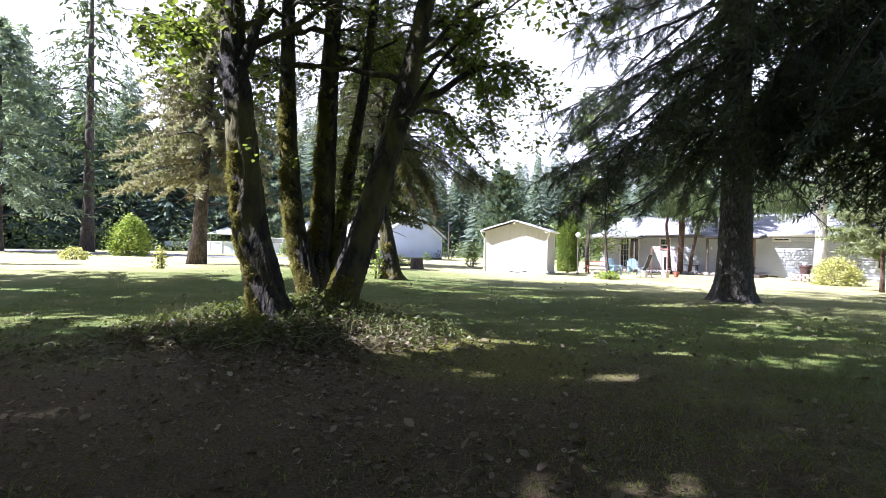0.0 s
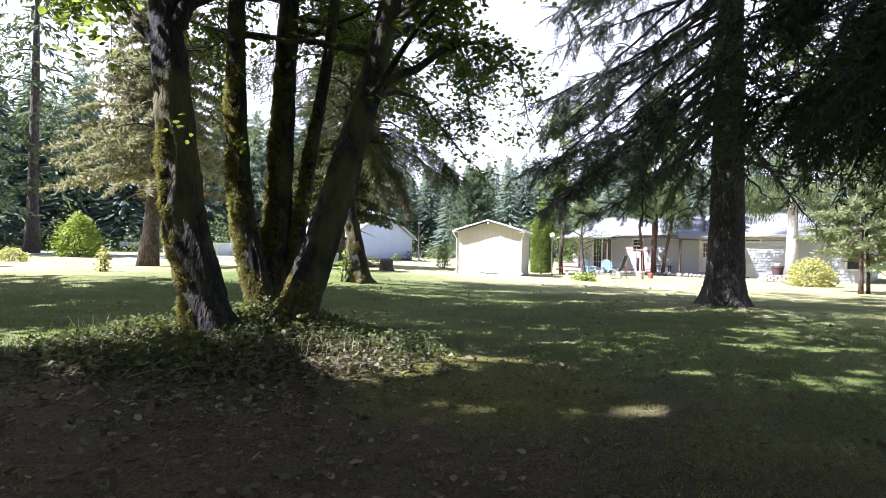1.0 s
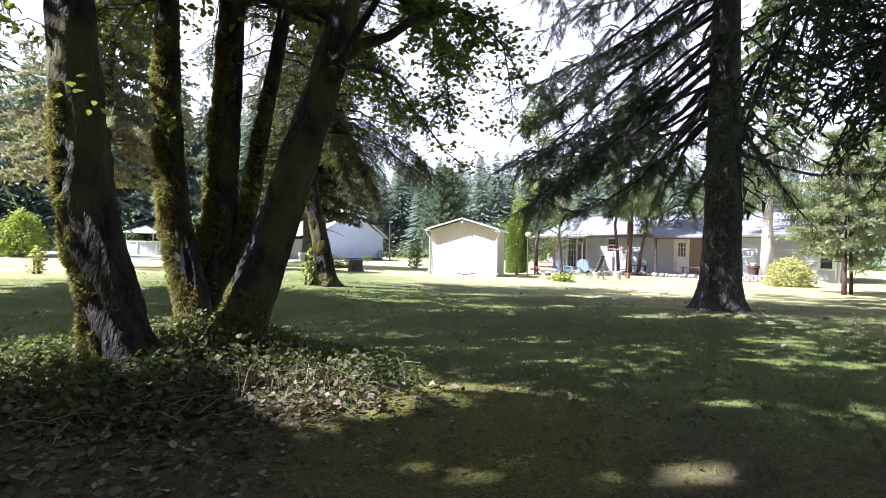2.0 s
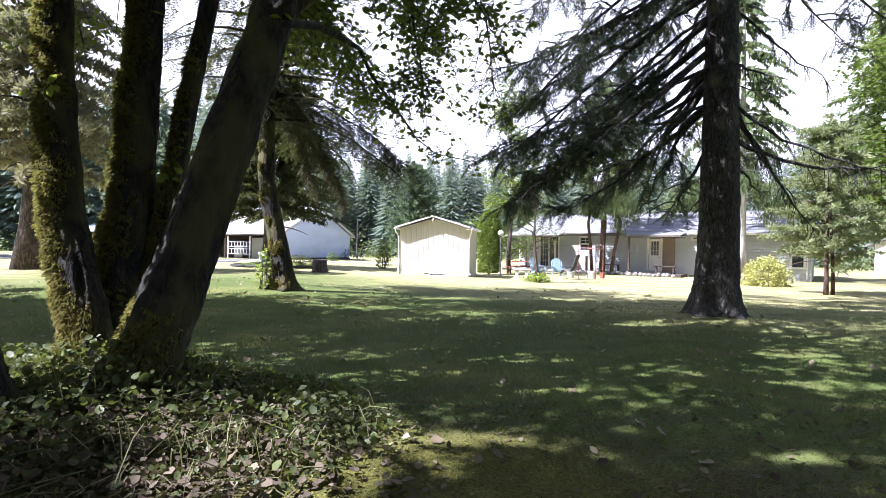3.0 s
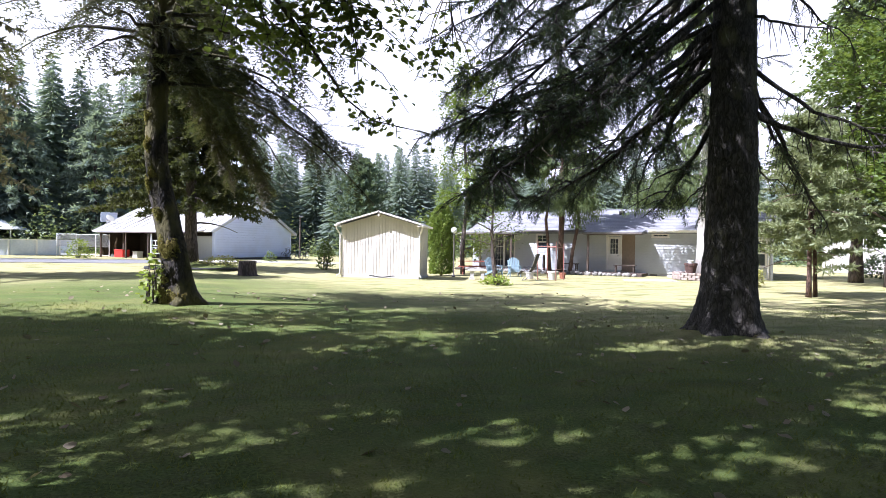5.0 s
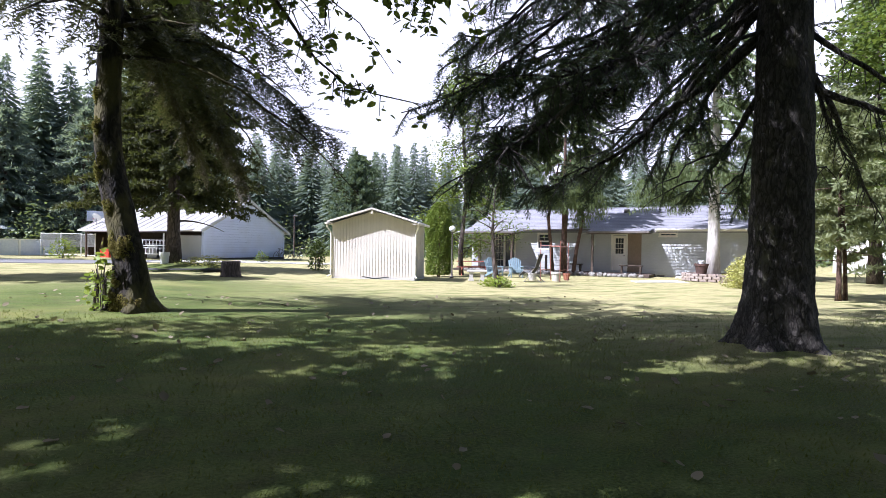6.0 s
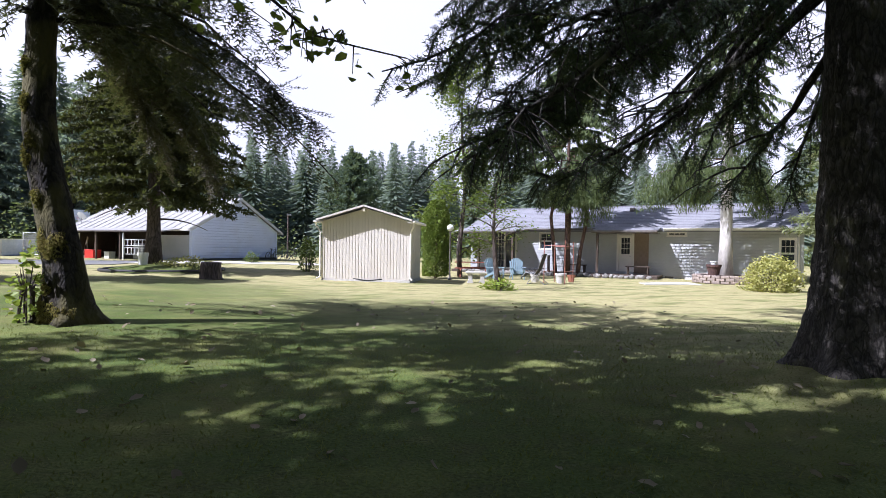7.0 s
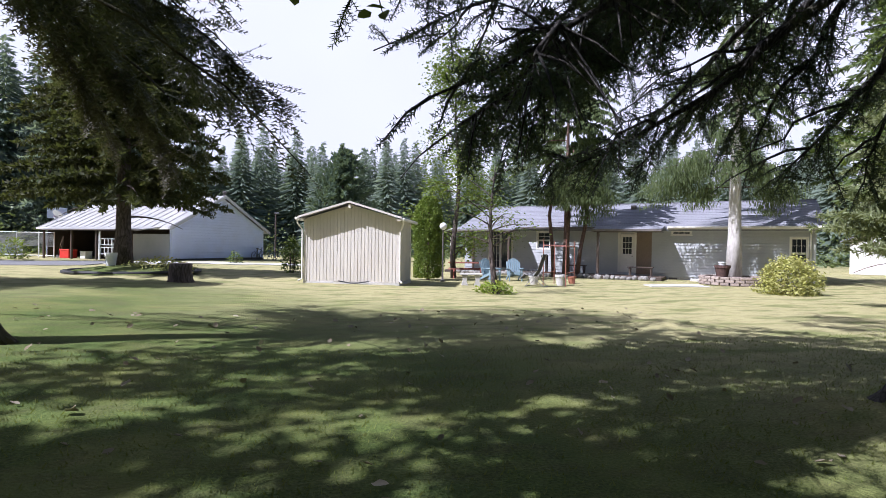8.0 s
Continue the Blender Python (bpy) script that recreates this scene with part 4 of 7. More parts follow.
def build_stem_clump():
    """The clump of five mossy stems."""
    rng = np.random.default_rng(11)
    t = thing("multi_stemmed_tree", pose(-1.8, 9.3, 0), "five-stemmed broadleaf tree with mossy dark bark on a mound", "tree")
    o = np.array((-1.8, 9.3, 0))
    stem_a = ([(-2.02, 8.36, 0.1), (-2.15, 8.39, 0.49), (-2.44, 8.44, 1.49), (-2.6, 8.49, 2.67), (-2.82, 8.68, 3.91), (-3.0, 9.0, 5.2), (-3.4, 9.3, 7.5), (-3.7, 9.4, 10.5)], 0.27)
    stem_b = ([(-1.76, 9.3, 0.1), (-1.92, 9.45, 0.68), (-2.18, 9.62, 1.54), (-2.38, 9.85, 2.89), (-2.5, 10.1, 4.35), (-2.6, 10.4, 5.8), (-2.7, 10.6, 8), (-2.6, 11, 11)], 0.185)
    stem_c = ([(-1.75, 9.7, 0.1), (-1.92, 10.0, 1.0), (-1.85, 10.1, 1.58), (-1.89, 10.4, 3.06), (-1.9, 10.61, 4.61), (-1.9, 10.9, 6), (-1.8, 11.2, 8), (-1.5, 11.5, 11)], 0.23)
    stem_d = ([(-1.65, 9.8, 0.3), (-1.59, 10.11, 1.2), (-1.45, 10.31, 2.57), (-1.28, 10.62, 4.12), (-1.17, 10.92, 5.77), (-0.9, 11.2, 7.5), (-0.6, 11.5, 9.5)], 0.12)
    stem_e = ([(-1.42, 8.9, 0.05), (-1.27, 9.01, 0.46), (-1.1, 9.22, 1.13), (-0.77, 9.53, 2.46), (-0.53, 9.73, 3.41), (-0.36, 9.94, 4.39), (-0.15, 10.2, 5.6), (0.3, 10.6, 7.5), (0.7, 11, 9.5)], 0.255)
    stems = [stem_a, stem_b, stem_c, stem_d, stem_e]
    def finer(pts, n=26):
        pts = np.array(pts)
        s = np.linspace(0, 1, n)
        p, _ = line_at(pts, s)
        for _i in range(2):
            p[1:-1] = (p[:-2] + 2 * p[1:-1] + p[2:]) / 4
        return p
    tips = []
    for k, (pts, r) in enumerate(stems):
        p = finer(pts, 90)
        s = np.linspace(0, 1, len(p))
        rad = r * (1.0 - 0.62 * s) * (1 + 0.55 * np.exp(-s * 22))
        part("stem", Geo().tube(p - o, rad, 40, 0.14, 0.022, k, ridge=0.07, wave=7), BARK_MOSS, t, smooth=True)
        for q in np.linspace(0.56, 0.98, 8 if k != 3 else 4):
            tips.append((line_at(p, np.array([q]))[0][0], r * (1 - 0.62 * q)))
    # cushions of moss on the sun side of the stems
    for k, (pts, r) in enumerate(stems):
        p = finer(pts, 90)
        count = (24, 52, 52, 14, 26)[k]
        top = (0.4, 0.5, 0.5, 0.4, 0.18)[k]
        mid = (222, 240, 238, 235, 225)[k]
        pads = [(0.012 + top * ((q * 0.618034) % 1), mid + rng.normal(0, 27), rng.uniform(0.05, 0.14)) for q in range(count)]
        if k == 4:
            pads += [(0.01 + 0.014 * q, 200 + 7 * (q % 3), 0.13) for q in range(6)]
        moss_pads(t, lambda u, p=p: line_at(p, u), lambda u, r=r: r * (1 - 0.62 * u) * (1 + 0.55 * math.exp(-u * 22)), pads, o, 70 + k, "yellow-green moss cushions on the stem")
    # limbs: chosen ones low towards the lawn, the others round the crown
    limbs = [
        ([(-0.55, 9.72, 3.35), (-0.25, 10.9, 3.9), (0.3, 12.4, 4.1), (0.8, 13.9, 3.5), (1.5, 14.7, 3.08), (2.35, 14.5, 2.88)], 0.05),
        ([(-0.55, 9.72, 3.3), (0.1, 9.95, 4.0), (0.9, 10.5, 4.5), (1.6, 11.6, 4.9), (2.2, 12.9, 4.6), (2.5, 13.7, 3.9)], 0.075),
        ([(-0.4, 9.9, 4.2), (0.3, 10.8, 4.8), (0.8, 12.0, 4.9), (1.2, 13.3, 4.2), (1.3, 14.0, 3.5)], 0.06),
        ([(-2.72, 8.6, 3.5), (-2.55, 8.7, 4.2), (-2.42, 8.9, 5.0), (-2.3, 9.0, 6.2)], 0.13),
    ]
    limbs += [
        ([(-2.7, 8.55, 3.3), (-3.5, 8.9, 4.3), (-4.4, 9.6, 4.9), (-5.3, 10.4, 4.9)], 0.07),
        ([(-2.4, 9.8, 4.0), (-3.0, 10.8, 4.7), (-3.6, 12.0, 4.9), (-3.9, 13.2, 4.4)], 0.06),
        ([(-1.9, 10.6, 4.4), (-1.4, 11.8, 5.2), (-0.9, 13.2, 5.4), (-0.5, 14.3, 4.8)], 0.06),
        ([(-1.25, 10.7, 4.4), (-0.6, 11.7, 4.6), (0.0, 12.8, 4.4), (0.4, 13.7, 3.6)], 0.05),
    ]
    limbs += [([(-0.3, 10.0, 4.6), (0.2, 11.5, 5.4), (0.9, 13.0, 5.4), (1.7, 14.6, 4.9)], 0.05), ([(-1.9, 10.7, 4.8), (-1.2, 12.4, 5.4), (-0.4, 14.2, 5.2), (0.3, 15.6, 4.4)], 0.05),
              ([(-0.6, 9.6, 3.2), (0.2, 9.2, 4.2), (1.1, 8.9, 4.9), (2.1, 8.8, 5.0)], 0.05)]
    for p, r in tips:
        az, ln = rng.uniform(0, 2 * np.pi), rng.uniform(1.6, 3.8) * (1.0 if p[2] < 8 else 0.7)
        if p[2] < 6.5 and math.sin(az) < -0.1:
            az = -az
        limbs.append((bough_line(p, az, ln, rng.uniform(0.35, 0.9), rng.uniform(0.2, 0.6), 6), max(0.02, r * 0.35)))
    where = []
    for k, (pts, r) in enumerate(limbs):
        p = finer(pts, 12)
        p[1:] += rng.normal(0, 0.04, (len(p) - 1, 3))
        g = Geo().tube(p - o, r * np.linspace(1, 0, len(p)) ** 1.5 + 0.006, 7, 0, 0.04, k)
        ln = np.linalg.norm(np.diff(p, axis=0), axis=1).sum()
        for _i in range(int((11 + 9 * ln) if k < 11 else (7 + 6 * ln)) if k else 30):
            s = rng.uniform(0.25, 1.0)
            q, d = line_at(p, np.array([s]))
            q = q[0]
            v = d[0] / np.linalg.norm(d[0]) * 0.6 + rng.normal(0, 0.75, 3)
            v[2] -= 0.15
            v = v / np.linalg.norm(v) * rng.uniform(0.35, 0.95) * (0.3 if k == 0 else 1.0)
            mid = q + v * 0.5 + (0, 0, 0.05)
            end = q + v + (0, 0, -0.12)
            g.tube([q - o, mid - o, end - o], [0.008, 0.006, 0.003], 4)
            m = (int(rng.integers(12, 22) * (1.5 if k in (1, 2, 8, 9) else 1)) if k else 6)
            u = rng.uniform(0.15, 1.05, m)[:, None]
            where.append(q + (end - q) * u + rng.normal(0, 0.055, (m, 3)))
        part("limb", g, BARK_MOSS, t, smooth=True)
    w = np.concatenate(where)
    # the side towards the path is thin below the fork
    front = (w[:, 1] < 10.4 + 0.2 * (w[:, 0] + 2)) & (w[:, 0] > -3.3) & (w[:, 0] < -0.2) & (w[:, 2] < 6.0)
    w = w[~front | (rng.uniform(0, 1, len(w)) < 0.1)]
    w = w[~open_to_sun(w)]
    leaf_cloud("crown", w - o, 0.105, LEAF, t, rng, 0.55, 0.3)
    # the high crown over the path: unseen leaf clumps added to shade the lawn
    n = 1070
    c = np.stack([rng.uniform(-12.5, 3.5, n), rng.uniform(1.0, 18.5, n), rng.uniform(6.4, 12.5, n)], 1)
    c = c[(((c[:, 0] + 4.3) / 7.8) ** 2 + ((c[:, 1] - 9.8) / 8.4) ** 2 < 1) & (c[:, 2] > 2.2 + 0.48 * (c[:, 1] - 1.1))]
    more = []
    # extra clumps, set back along the sun's slope from ground to be shaded
    for lo, hi, n in (((-4.5, 11.8), (6.5, 18.0), 215), ((-1.5, 11.5), (6.0, 15.2), 135), ((2.5, 16.0), (8.5, 18.2), 110), ((0.2, 1.5), (9.0, 7.0), 275), ((0.5, 7.0), (8.5, 11.5), 80), ((1.0, 6.0), (6.0, 10.0), 60)):
        z = rng.uniform(8.6, 12.5, n)
        more.append(np.stack([rng.uniform(lo[0], hi[0], n) - 0.82 * z, rng.uniform(lo[1], hi[1], n) - 0.17 * z, z], 1))
    more = np.concatenate(more)
    c = np.concatenate([c, more[more[:, 2] > 2.2 + 0.48 * (more[:, 1] - 1.1)]])
    fx, fy = c[:, 0] + 0.82 * c[:, 2], c[:, 1] + 0.17 * c[:, 2]
    c = c[~((fx > -5.0) & (fx < 0.5) & (fy > 7.2) & (fy < 10.4) & (rng.uniform(0, 1, len(c)) < 0.8))]
    c = c[~open_to_sun(c)]
    for k in range(14):
        e = c[k * 37 % len(c)]
        root = np.array(stems[(0, 1, 4, 2)[k % 4]][0][-2], float)
        q = finer([root, root * 0.6 + e * 0.4 + (0, 0, 0.8), e], 9)
        part("limb", Geo().tube(q - o, np.linspace(0.07, 0.012, 9), 6, 0, 0.04, k), BARK_MOSS, t, smooth=True)
    w = (c[:, None, :] + rng.normal(0, 0.33, (len(c), 36, 3))).reshape(-1, 3)
    w = w[~open_to_sun(w)]
    leaf_cloud("crown_top", w - o, 0.2, LEAF, t, rng, 0.7, 0.2)
    # outer leaves whose sunlight is put into a brighter leaf colour
    w = np.concatenate([np.array(q) + rng.normal(0, 0.22, (60, 3)) for q in ((-3.5, 8.9, 4.35), (-3.0, 8.7, 4.6), (-4.0, 9.2, 4.5), (-3.6, 8.8, 4.0), (-4.2, 9.4, 4.1))])
    leaf_cloud("sunlit_leaves", w - o, 0.12, YELLOW_GREEN, t, rng, 0.6, 0.3, "leaves coloured bright yellow-green as if backlit")
    # bright sprouts on the stems
    sp = []
    for c in ((-2.36, 8.2, 2.4), (-2.16, 9.3, 2.55), (-1.35, 10.2, 2.15), (-1.5, 10.0, 1.95), (-1.2, 10.2, 2.35), (-0.45, 9.6, 3.3)):
        sp.append(np.array(c) + rng.normal(0, 0.07, (7, 3)))
    sprout = leaf_cloud("sprout", np.concatenate(sp) - o, 0.11, YELLOW_GREEN, t, rng, 0.7, 0.2, "bright yellow-green leaf sprouts on the stems")
    tagged(sprout, kind="stuff")


build_stem_clump()


def bristly_spray(rng, length, pairs, step, needle, width):
    """A spruce branchlet: stem and side shoots, each set all round with needles, along x."""
    tri = []

    def shoot(p, q):
        d = q - p
        ln = np.linalg.norm(d)
        d = d / ln
        s = np.cross(d, (0, 0, 1.0))
        s /= np.linalg.norm(s)
        n = np.cross(d, s)
        tri.append([p + s * 0.004, p - s * 0.004, q])
        for k in range(2 * int(ln / step)):
            o = p + d * (k + 0.5) * step / 2
            a = 2.4 * k + rng.uniform(-0.4, 0.4)
            tip = o + (0.6 * d + 0.85 * (math.cos(a) * s + math.sin(a) * n * 0.8)) * needle * rng.uniform(0.75, 1.2)
            tri.append([o - d * width / 2, o + d * width / 2, tip])

    tip = np.array((length, 0.02 * length, -0.10 * length))
    shoot(np.zeros(3), tip)
    for k in range(pairs):
        for sg in (-1, 1):
            f = (k + 0.75 + 0.22 * sg) / (pairs + 0.4)
            o = tip * f
            ln = length * 0.44 * (1.02 - 0.72 * f) * rng.uniform(0.75, 1.2)
            shoot(o, o + ln * np.array((0.74, sg * 0.67, -0.10 + rng.normal(0, 0.14))))
    t = np.array(tri)
    return t.reshape(-1, 3), np.arange(len(t) * 3).reshape(-1, 3)


def build_fir(bx, by, height, label, boughs, low, reach, ways, seed, per_bough=44, coarse=False, thick=None, sweeps=()):
    """An old fir: furrowed trunk, sweeping boughs with hanging twigs and needle sprays. ways: allowed headings in degrees. sweeps: long low boughs by heading, start height, length, end height, bend."""
    rng = np.random.default_rng(seed)
    t = thing("fir_tree", pose(bx, by, 0), label, "tree")
    zs = np.concatenate([np.linspace(0, 1.2, 25), np.linspace(1.28, 8, 80), np.linspace(8.5, height, 14)])
    rad = 0.40 * (1 - zs / (height * 1.2)) * (1 + 0.36 * np.exp(-zs / 0.5) + 0.34 * np.exp(-zs / 0.12))
    pts = np.stack([0.02 * np.sin(zs), 0.03 * np.cos(zs * 0.7), zs], 1)
    part("trunk", Geo().tube(pts, rad, 52, 0.2, 0.012, 5, ridge=0.022, wave=11), BARK_FIR, t, smooth=True)
    fine = [bristly_spray(np.random.default_rng(k), 0.5, *((5, 0.05, 0.05, 0.02) if coarse else (5, 0.026, 0.052, 0.018))) for k in range(4)]
    vs, fs, n0 = [], [], 0
    for i in range(boughs + len(sweeps)):
        f = min(1, i / (boughs - 1))
        sweep = sweeps[i - boughs] if i >= boughs else None
        z = low + 5.6 * f ** (1.1 if coarse else 1.2)
        az = radians(ways[0] + (ways[1] - ways[0]) * ((i * 0.618034) % 1)) + rng.normal(0, 0.07 if coarse else 0.2)
        if thick and i % 3 == 0:
            az = radians(thick[0] + (thick[1] - thick[0]) * ((i * 0.318034) % 1))
            z = rng.uniform(3.4, 8.2)
        ln = rng.uniform(*reach)
        if sweep:
            az, z, ln = radians(sweep[0]), sweep[1], sweep[2]
        lawn = math.cos(az - radians(135)) > 0.17
        floor = 2.05 if coarse else 2.2 if lawn else 2.0
        path = not coarse and math.cos(az + radians(105)) > 0.55
        right = not coarse and not path and math.cos(az + radians(15)) > 0.2
        dead = not sweep and (right and z < 6.4 or path and z < 7.4) and rng.uniform() < 0.9
        if not sweep and lawn and not coarse and not dead and i % 2:
            continue
        if not sweep and path and z < 7.6 and i % 4 or dead and i % 5 == 0:
            continue
        if coarse:
            rise, droop = rng.uniform(0.0, 0.25), rng.uniform(0.45, 0.8)
        elif dead:
            ln *= 0.3 if path else 0.62
            rise, droop = rng.uniform(-1.3, -0.6), rng.uniform(-0.55, -0.1)
        else:
            rise, droop = rng.uniform(-0.42, 0.0), rng.uniform(-0.06, 0.28)
        if sweep:
            fall = (z - sweep[3]) / ln
            rise, droop = (sweep[4] - 1) * fall, sweep[4] * fall
        elif lawn and not coarse and not dead:
            z = 4.3 + 0.9 * (z - 3.4)
            fall = (z - rng.uniform(max(2.2, z - 4.2), max(2.6, z - 1.4))) / ln
            bend = rng.uniform(-0.55, 0.25)
            rise, droop = (bend - 1) * fall, bend * fall
        fall = (z - floor) / ln
        if not sweep and droop - rise > fall:
            k = max(0.1, fall) / (droop - rise)
            rise, droop = rise * k, droop * k
        p = bough_line((0, 0, z), az, ln, rise, droop, 14)
        p[1:] += np.cumsum(rng.normal(0, 0.035, (13, 3)), 0)
        r0 = 0.03 if coarse else 0.065 if sweep else rng.uniform(0.03, 0.06)
        g = Geo().tube(p, np.linspace(r0, 0.006, 14), 8, 0, 0.09, i)
        m = int((30 if dead else per_bough * (1.7 if sweep else 0.95 if lawn else 0.8)) * ln / 4.2)
        s = rng.uniform(0.2 if coarse or dead else 0.12, 1.0, m) ** (0.8 if coarse or dead else 0.66)
        q, d = line_at(p, s)
        d = d / np.linalg.norm(d, axis=1)[:, None]
        sd = np.cross(d, (0, 0, 1.0))
        sg = rng.choice([-1.0, 1.0], m)[:, None]
        # side limbs carry half of the sprays
        if not coarse and not dead:
            for _i in range(int(1.2 * ln)):
                u = rng.uniform(0.3, 0.92)
                (o,), (od,) = line_at(p, np.array([u]))[0], line_at(p, np.array([u]))[1]
                turn = az + rng.choice([-1, 1]) * rng.uniform(0.6, 1.25)
                side = bough_line(o, turn, rng.uniform(0.6, 1.4) * (1.2 - 0.6 * u), od[2] / (np.linalg.norm(od) + 1e-9) * 0.4 + rng.uniform(-0.2, 0.35), rng.uniform(0.0, 0.5), 6)
                side[1:] += rng.normal(0, 0.03, (5, 3))
                g.tube(side, np.linspace(0.02, 0.005, 6), 5, 0, 0.05, i)
                some = np.flatnonzero(rng.uniform(0, 1, m) < 0.13)
                q[some], d[some] = line_at(side, rng.uniform(0.25, 1.0, len(some)))
                d[some] /= np.linalg.norm(d[some], axis=1)[:, None]
            sd = np.cross(d, (0, 0, 1.0))
        w = d * rng.uniform(-0.1, 0.9, (m, 1)) + sg * sd * rng.uniform(0.3, 1.0, (m, 1)) + np.stack([np.zeros(m), np.zeros(m), rng.normal(-0.28, 0.45, m)], 1)
        inner = (s < 0.5) & (not coarse)
        w[:, 2] -= np.where(inner, 0.7, 0.0) + (0.9 if dead else 0.0)
        ll = rng.uniform(0.45, 1.0, m) * (1.15 - 0.45 * s) * (0.6 if dead else 1.0 if coarse else 0.62)
        w = w / np.linalg.norm(w, axis=1)[:, None]
        for k in range(m):
            e = q[k] + w[k] * ll[k]
            e[2] -= 0.12 * ll[k]
            g.tube([q[k], (q[k] + e) / 2 + (0, 0, 0.03), e], [0.011, 0.007, 0.003], 3 if not dead else 4, cap=False)
        # bare twigs hanging in fringes under the limb
        h = 0 if coarse else int(6 * ln)
        hq, _d = line_at(p, rng.uniform(0.06, 0.8, h))
        for a in hq:
            drop = rng.uniform(0.12, 0.42)
            b = a + (rng.normal(0, 0.09), rng.normal(0, 0.09), -0.5 * drop)
            g.tube([a, b, b + (rng.normal(0, 0.07), rng.normal(0, 0.07), -0.5 * drop)], [0.008, 0.006, 0.002], 3, cap=False)
        keep = np.arange(m) % 10 == 0 if dead else np.ones(m, bool)
        keep &= ~open_to_sun(q + w * (0.5 * ll)[:, None] + (bx, by, 0))
        q, w, ll = q[keep], w[keep], ll[keep]
        fr = rot_frames(w)
        roll = rng.normal(0, 0.45, len(q))
        c, sn = np.cos(roll)[:, None], np.sin(roll)[:, None]
        fr = np.stack([fr[:, :, 0], c * fr[:, :, 1] + sn * fr[:, :, 2], -sn * fr[:, :, 1] + c * fr[:, :, 2]], 2)
        for tpl in range(4):
            sel = np.arange(len(q)) % 4 == tpl
            v, ff = placed(*fine[tpl], fr[sel], q[sel] + w[sel] * 0.05, ll[sel] / 0.5)
            vs.append(v)
            fs.append(ff + n0)
            n0 += len(v)
        if not dead:
            v, ff = placed(*fine[0], rot_frames((p[-1] - p[-2])[None]), p[-3][None], np.array([1.3]))
            vs.append(v)
            fs.append(ff + n0)
            n0 += len(v)
        part("bough", g, BARK_FIR, t, smooth=True)
    soup("crown", np.concatenate(vs), np.concatenate(fs), NEEDLE, t)
    v = conifer_soup(rng, height - 1, 4.0, low + 5.6, 20, 8, 20, droop=0.4, size=0.9)
    tri = let_light_in(v.reshape(-1, 3, 3), np.array((bx, by, 0)))
    soup("crown_top", tri.reshape(-1, 3), np.arange(3 * len(tri)).reshape(-1, 3), NEEDLE, t)
    return t


FIR_SWEEPS = (
    (190, 5.5, 4.7, 2.1, -0.2), (180, 5.2, 4.5, 2.1, -0.1), (172, 5.8, 4.4, 2.2, -0.2), (163, 6.2, 4.2, 2.4, -0.1), (186, 6.8, 4.6, 3.1, 0.1), (148, 6.6, 4.8, 4.2, 0.2), (156, 7.2, 4.5, 4.0, 0.1),
    (149, 4.6, 3.2, 2.2, -0.7), (86, 4.0, 1.8, 2.1, 0.2), (108, 4.5, 2.2, 2.2, 0.2), (122, 4.8, 2.7, 2.2, 0.1), (66, 4.3, 1.8, 2.2, 0.3), (96, 5.2, 2.6, 2.7, 0.1),
    # high boughs out of view, added to keep sun off the trunk
    (185, 8.2, 4.2, 6.6, 0.0), (200, 8.0, 4.0, 6.4, 0.0), (172, 8.4, 4.2, 6.8, 0.0), (193, 7.6, 3.6, 5.9, 0.0), (207, 8.6, 3.8, 7.0, 0.0))
build_fir(7.26, 14.45, 18, "large old fir with grey furrowed trunk and drooping boughs", 80, 3.6, (3.5, 5.4), (-210, 150), 21, 42, False, (75, 200), FIR_SWEEPS)
DARK_SWEEPS = ((168, 3.6, 4.5, 2.15, 0.2), (163, 4.3, 4.4, 2.7, 0.2), (172, 4.6, 4.8, 2.9, 0.2), (159, 5.0, 4.2, 3.5, 0.2), (175, 3.2, 4.9, 2.1, 0.1), (166, 5.6, 4.4, 4.1, 0.2), (155, 3.9, 3.9, 2.4, 0.2))
build_fir(7.3, 5.3, 18, "dark fir with dense boughs hanging over the lawn", 64, 2.7, (3.6, 5.5), (170, 222), 22, 48, True, None, DARK_SWEEPS)


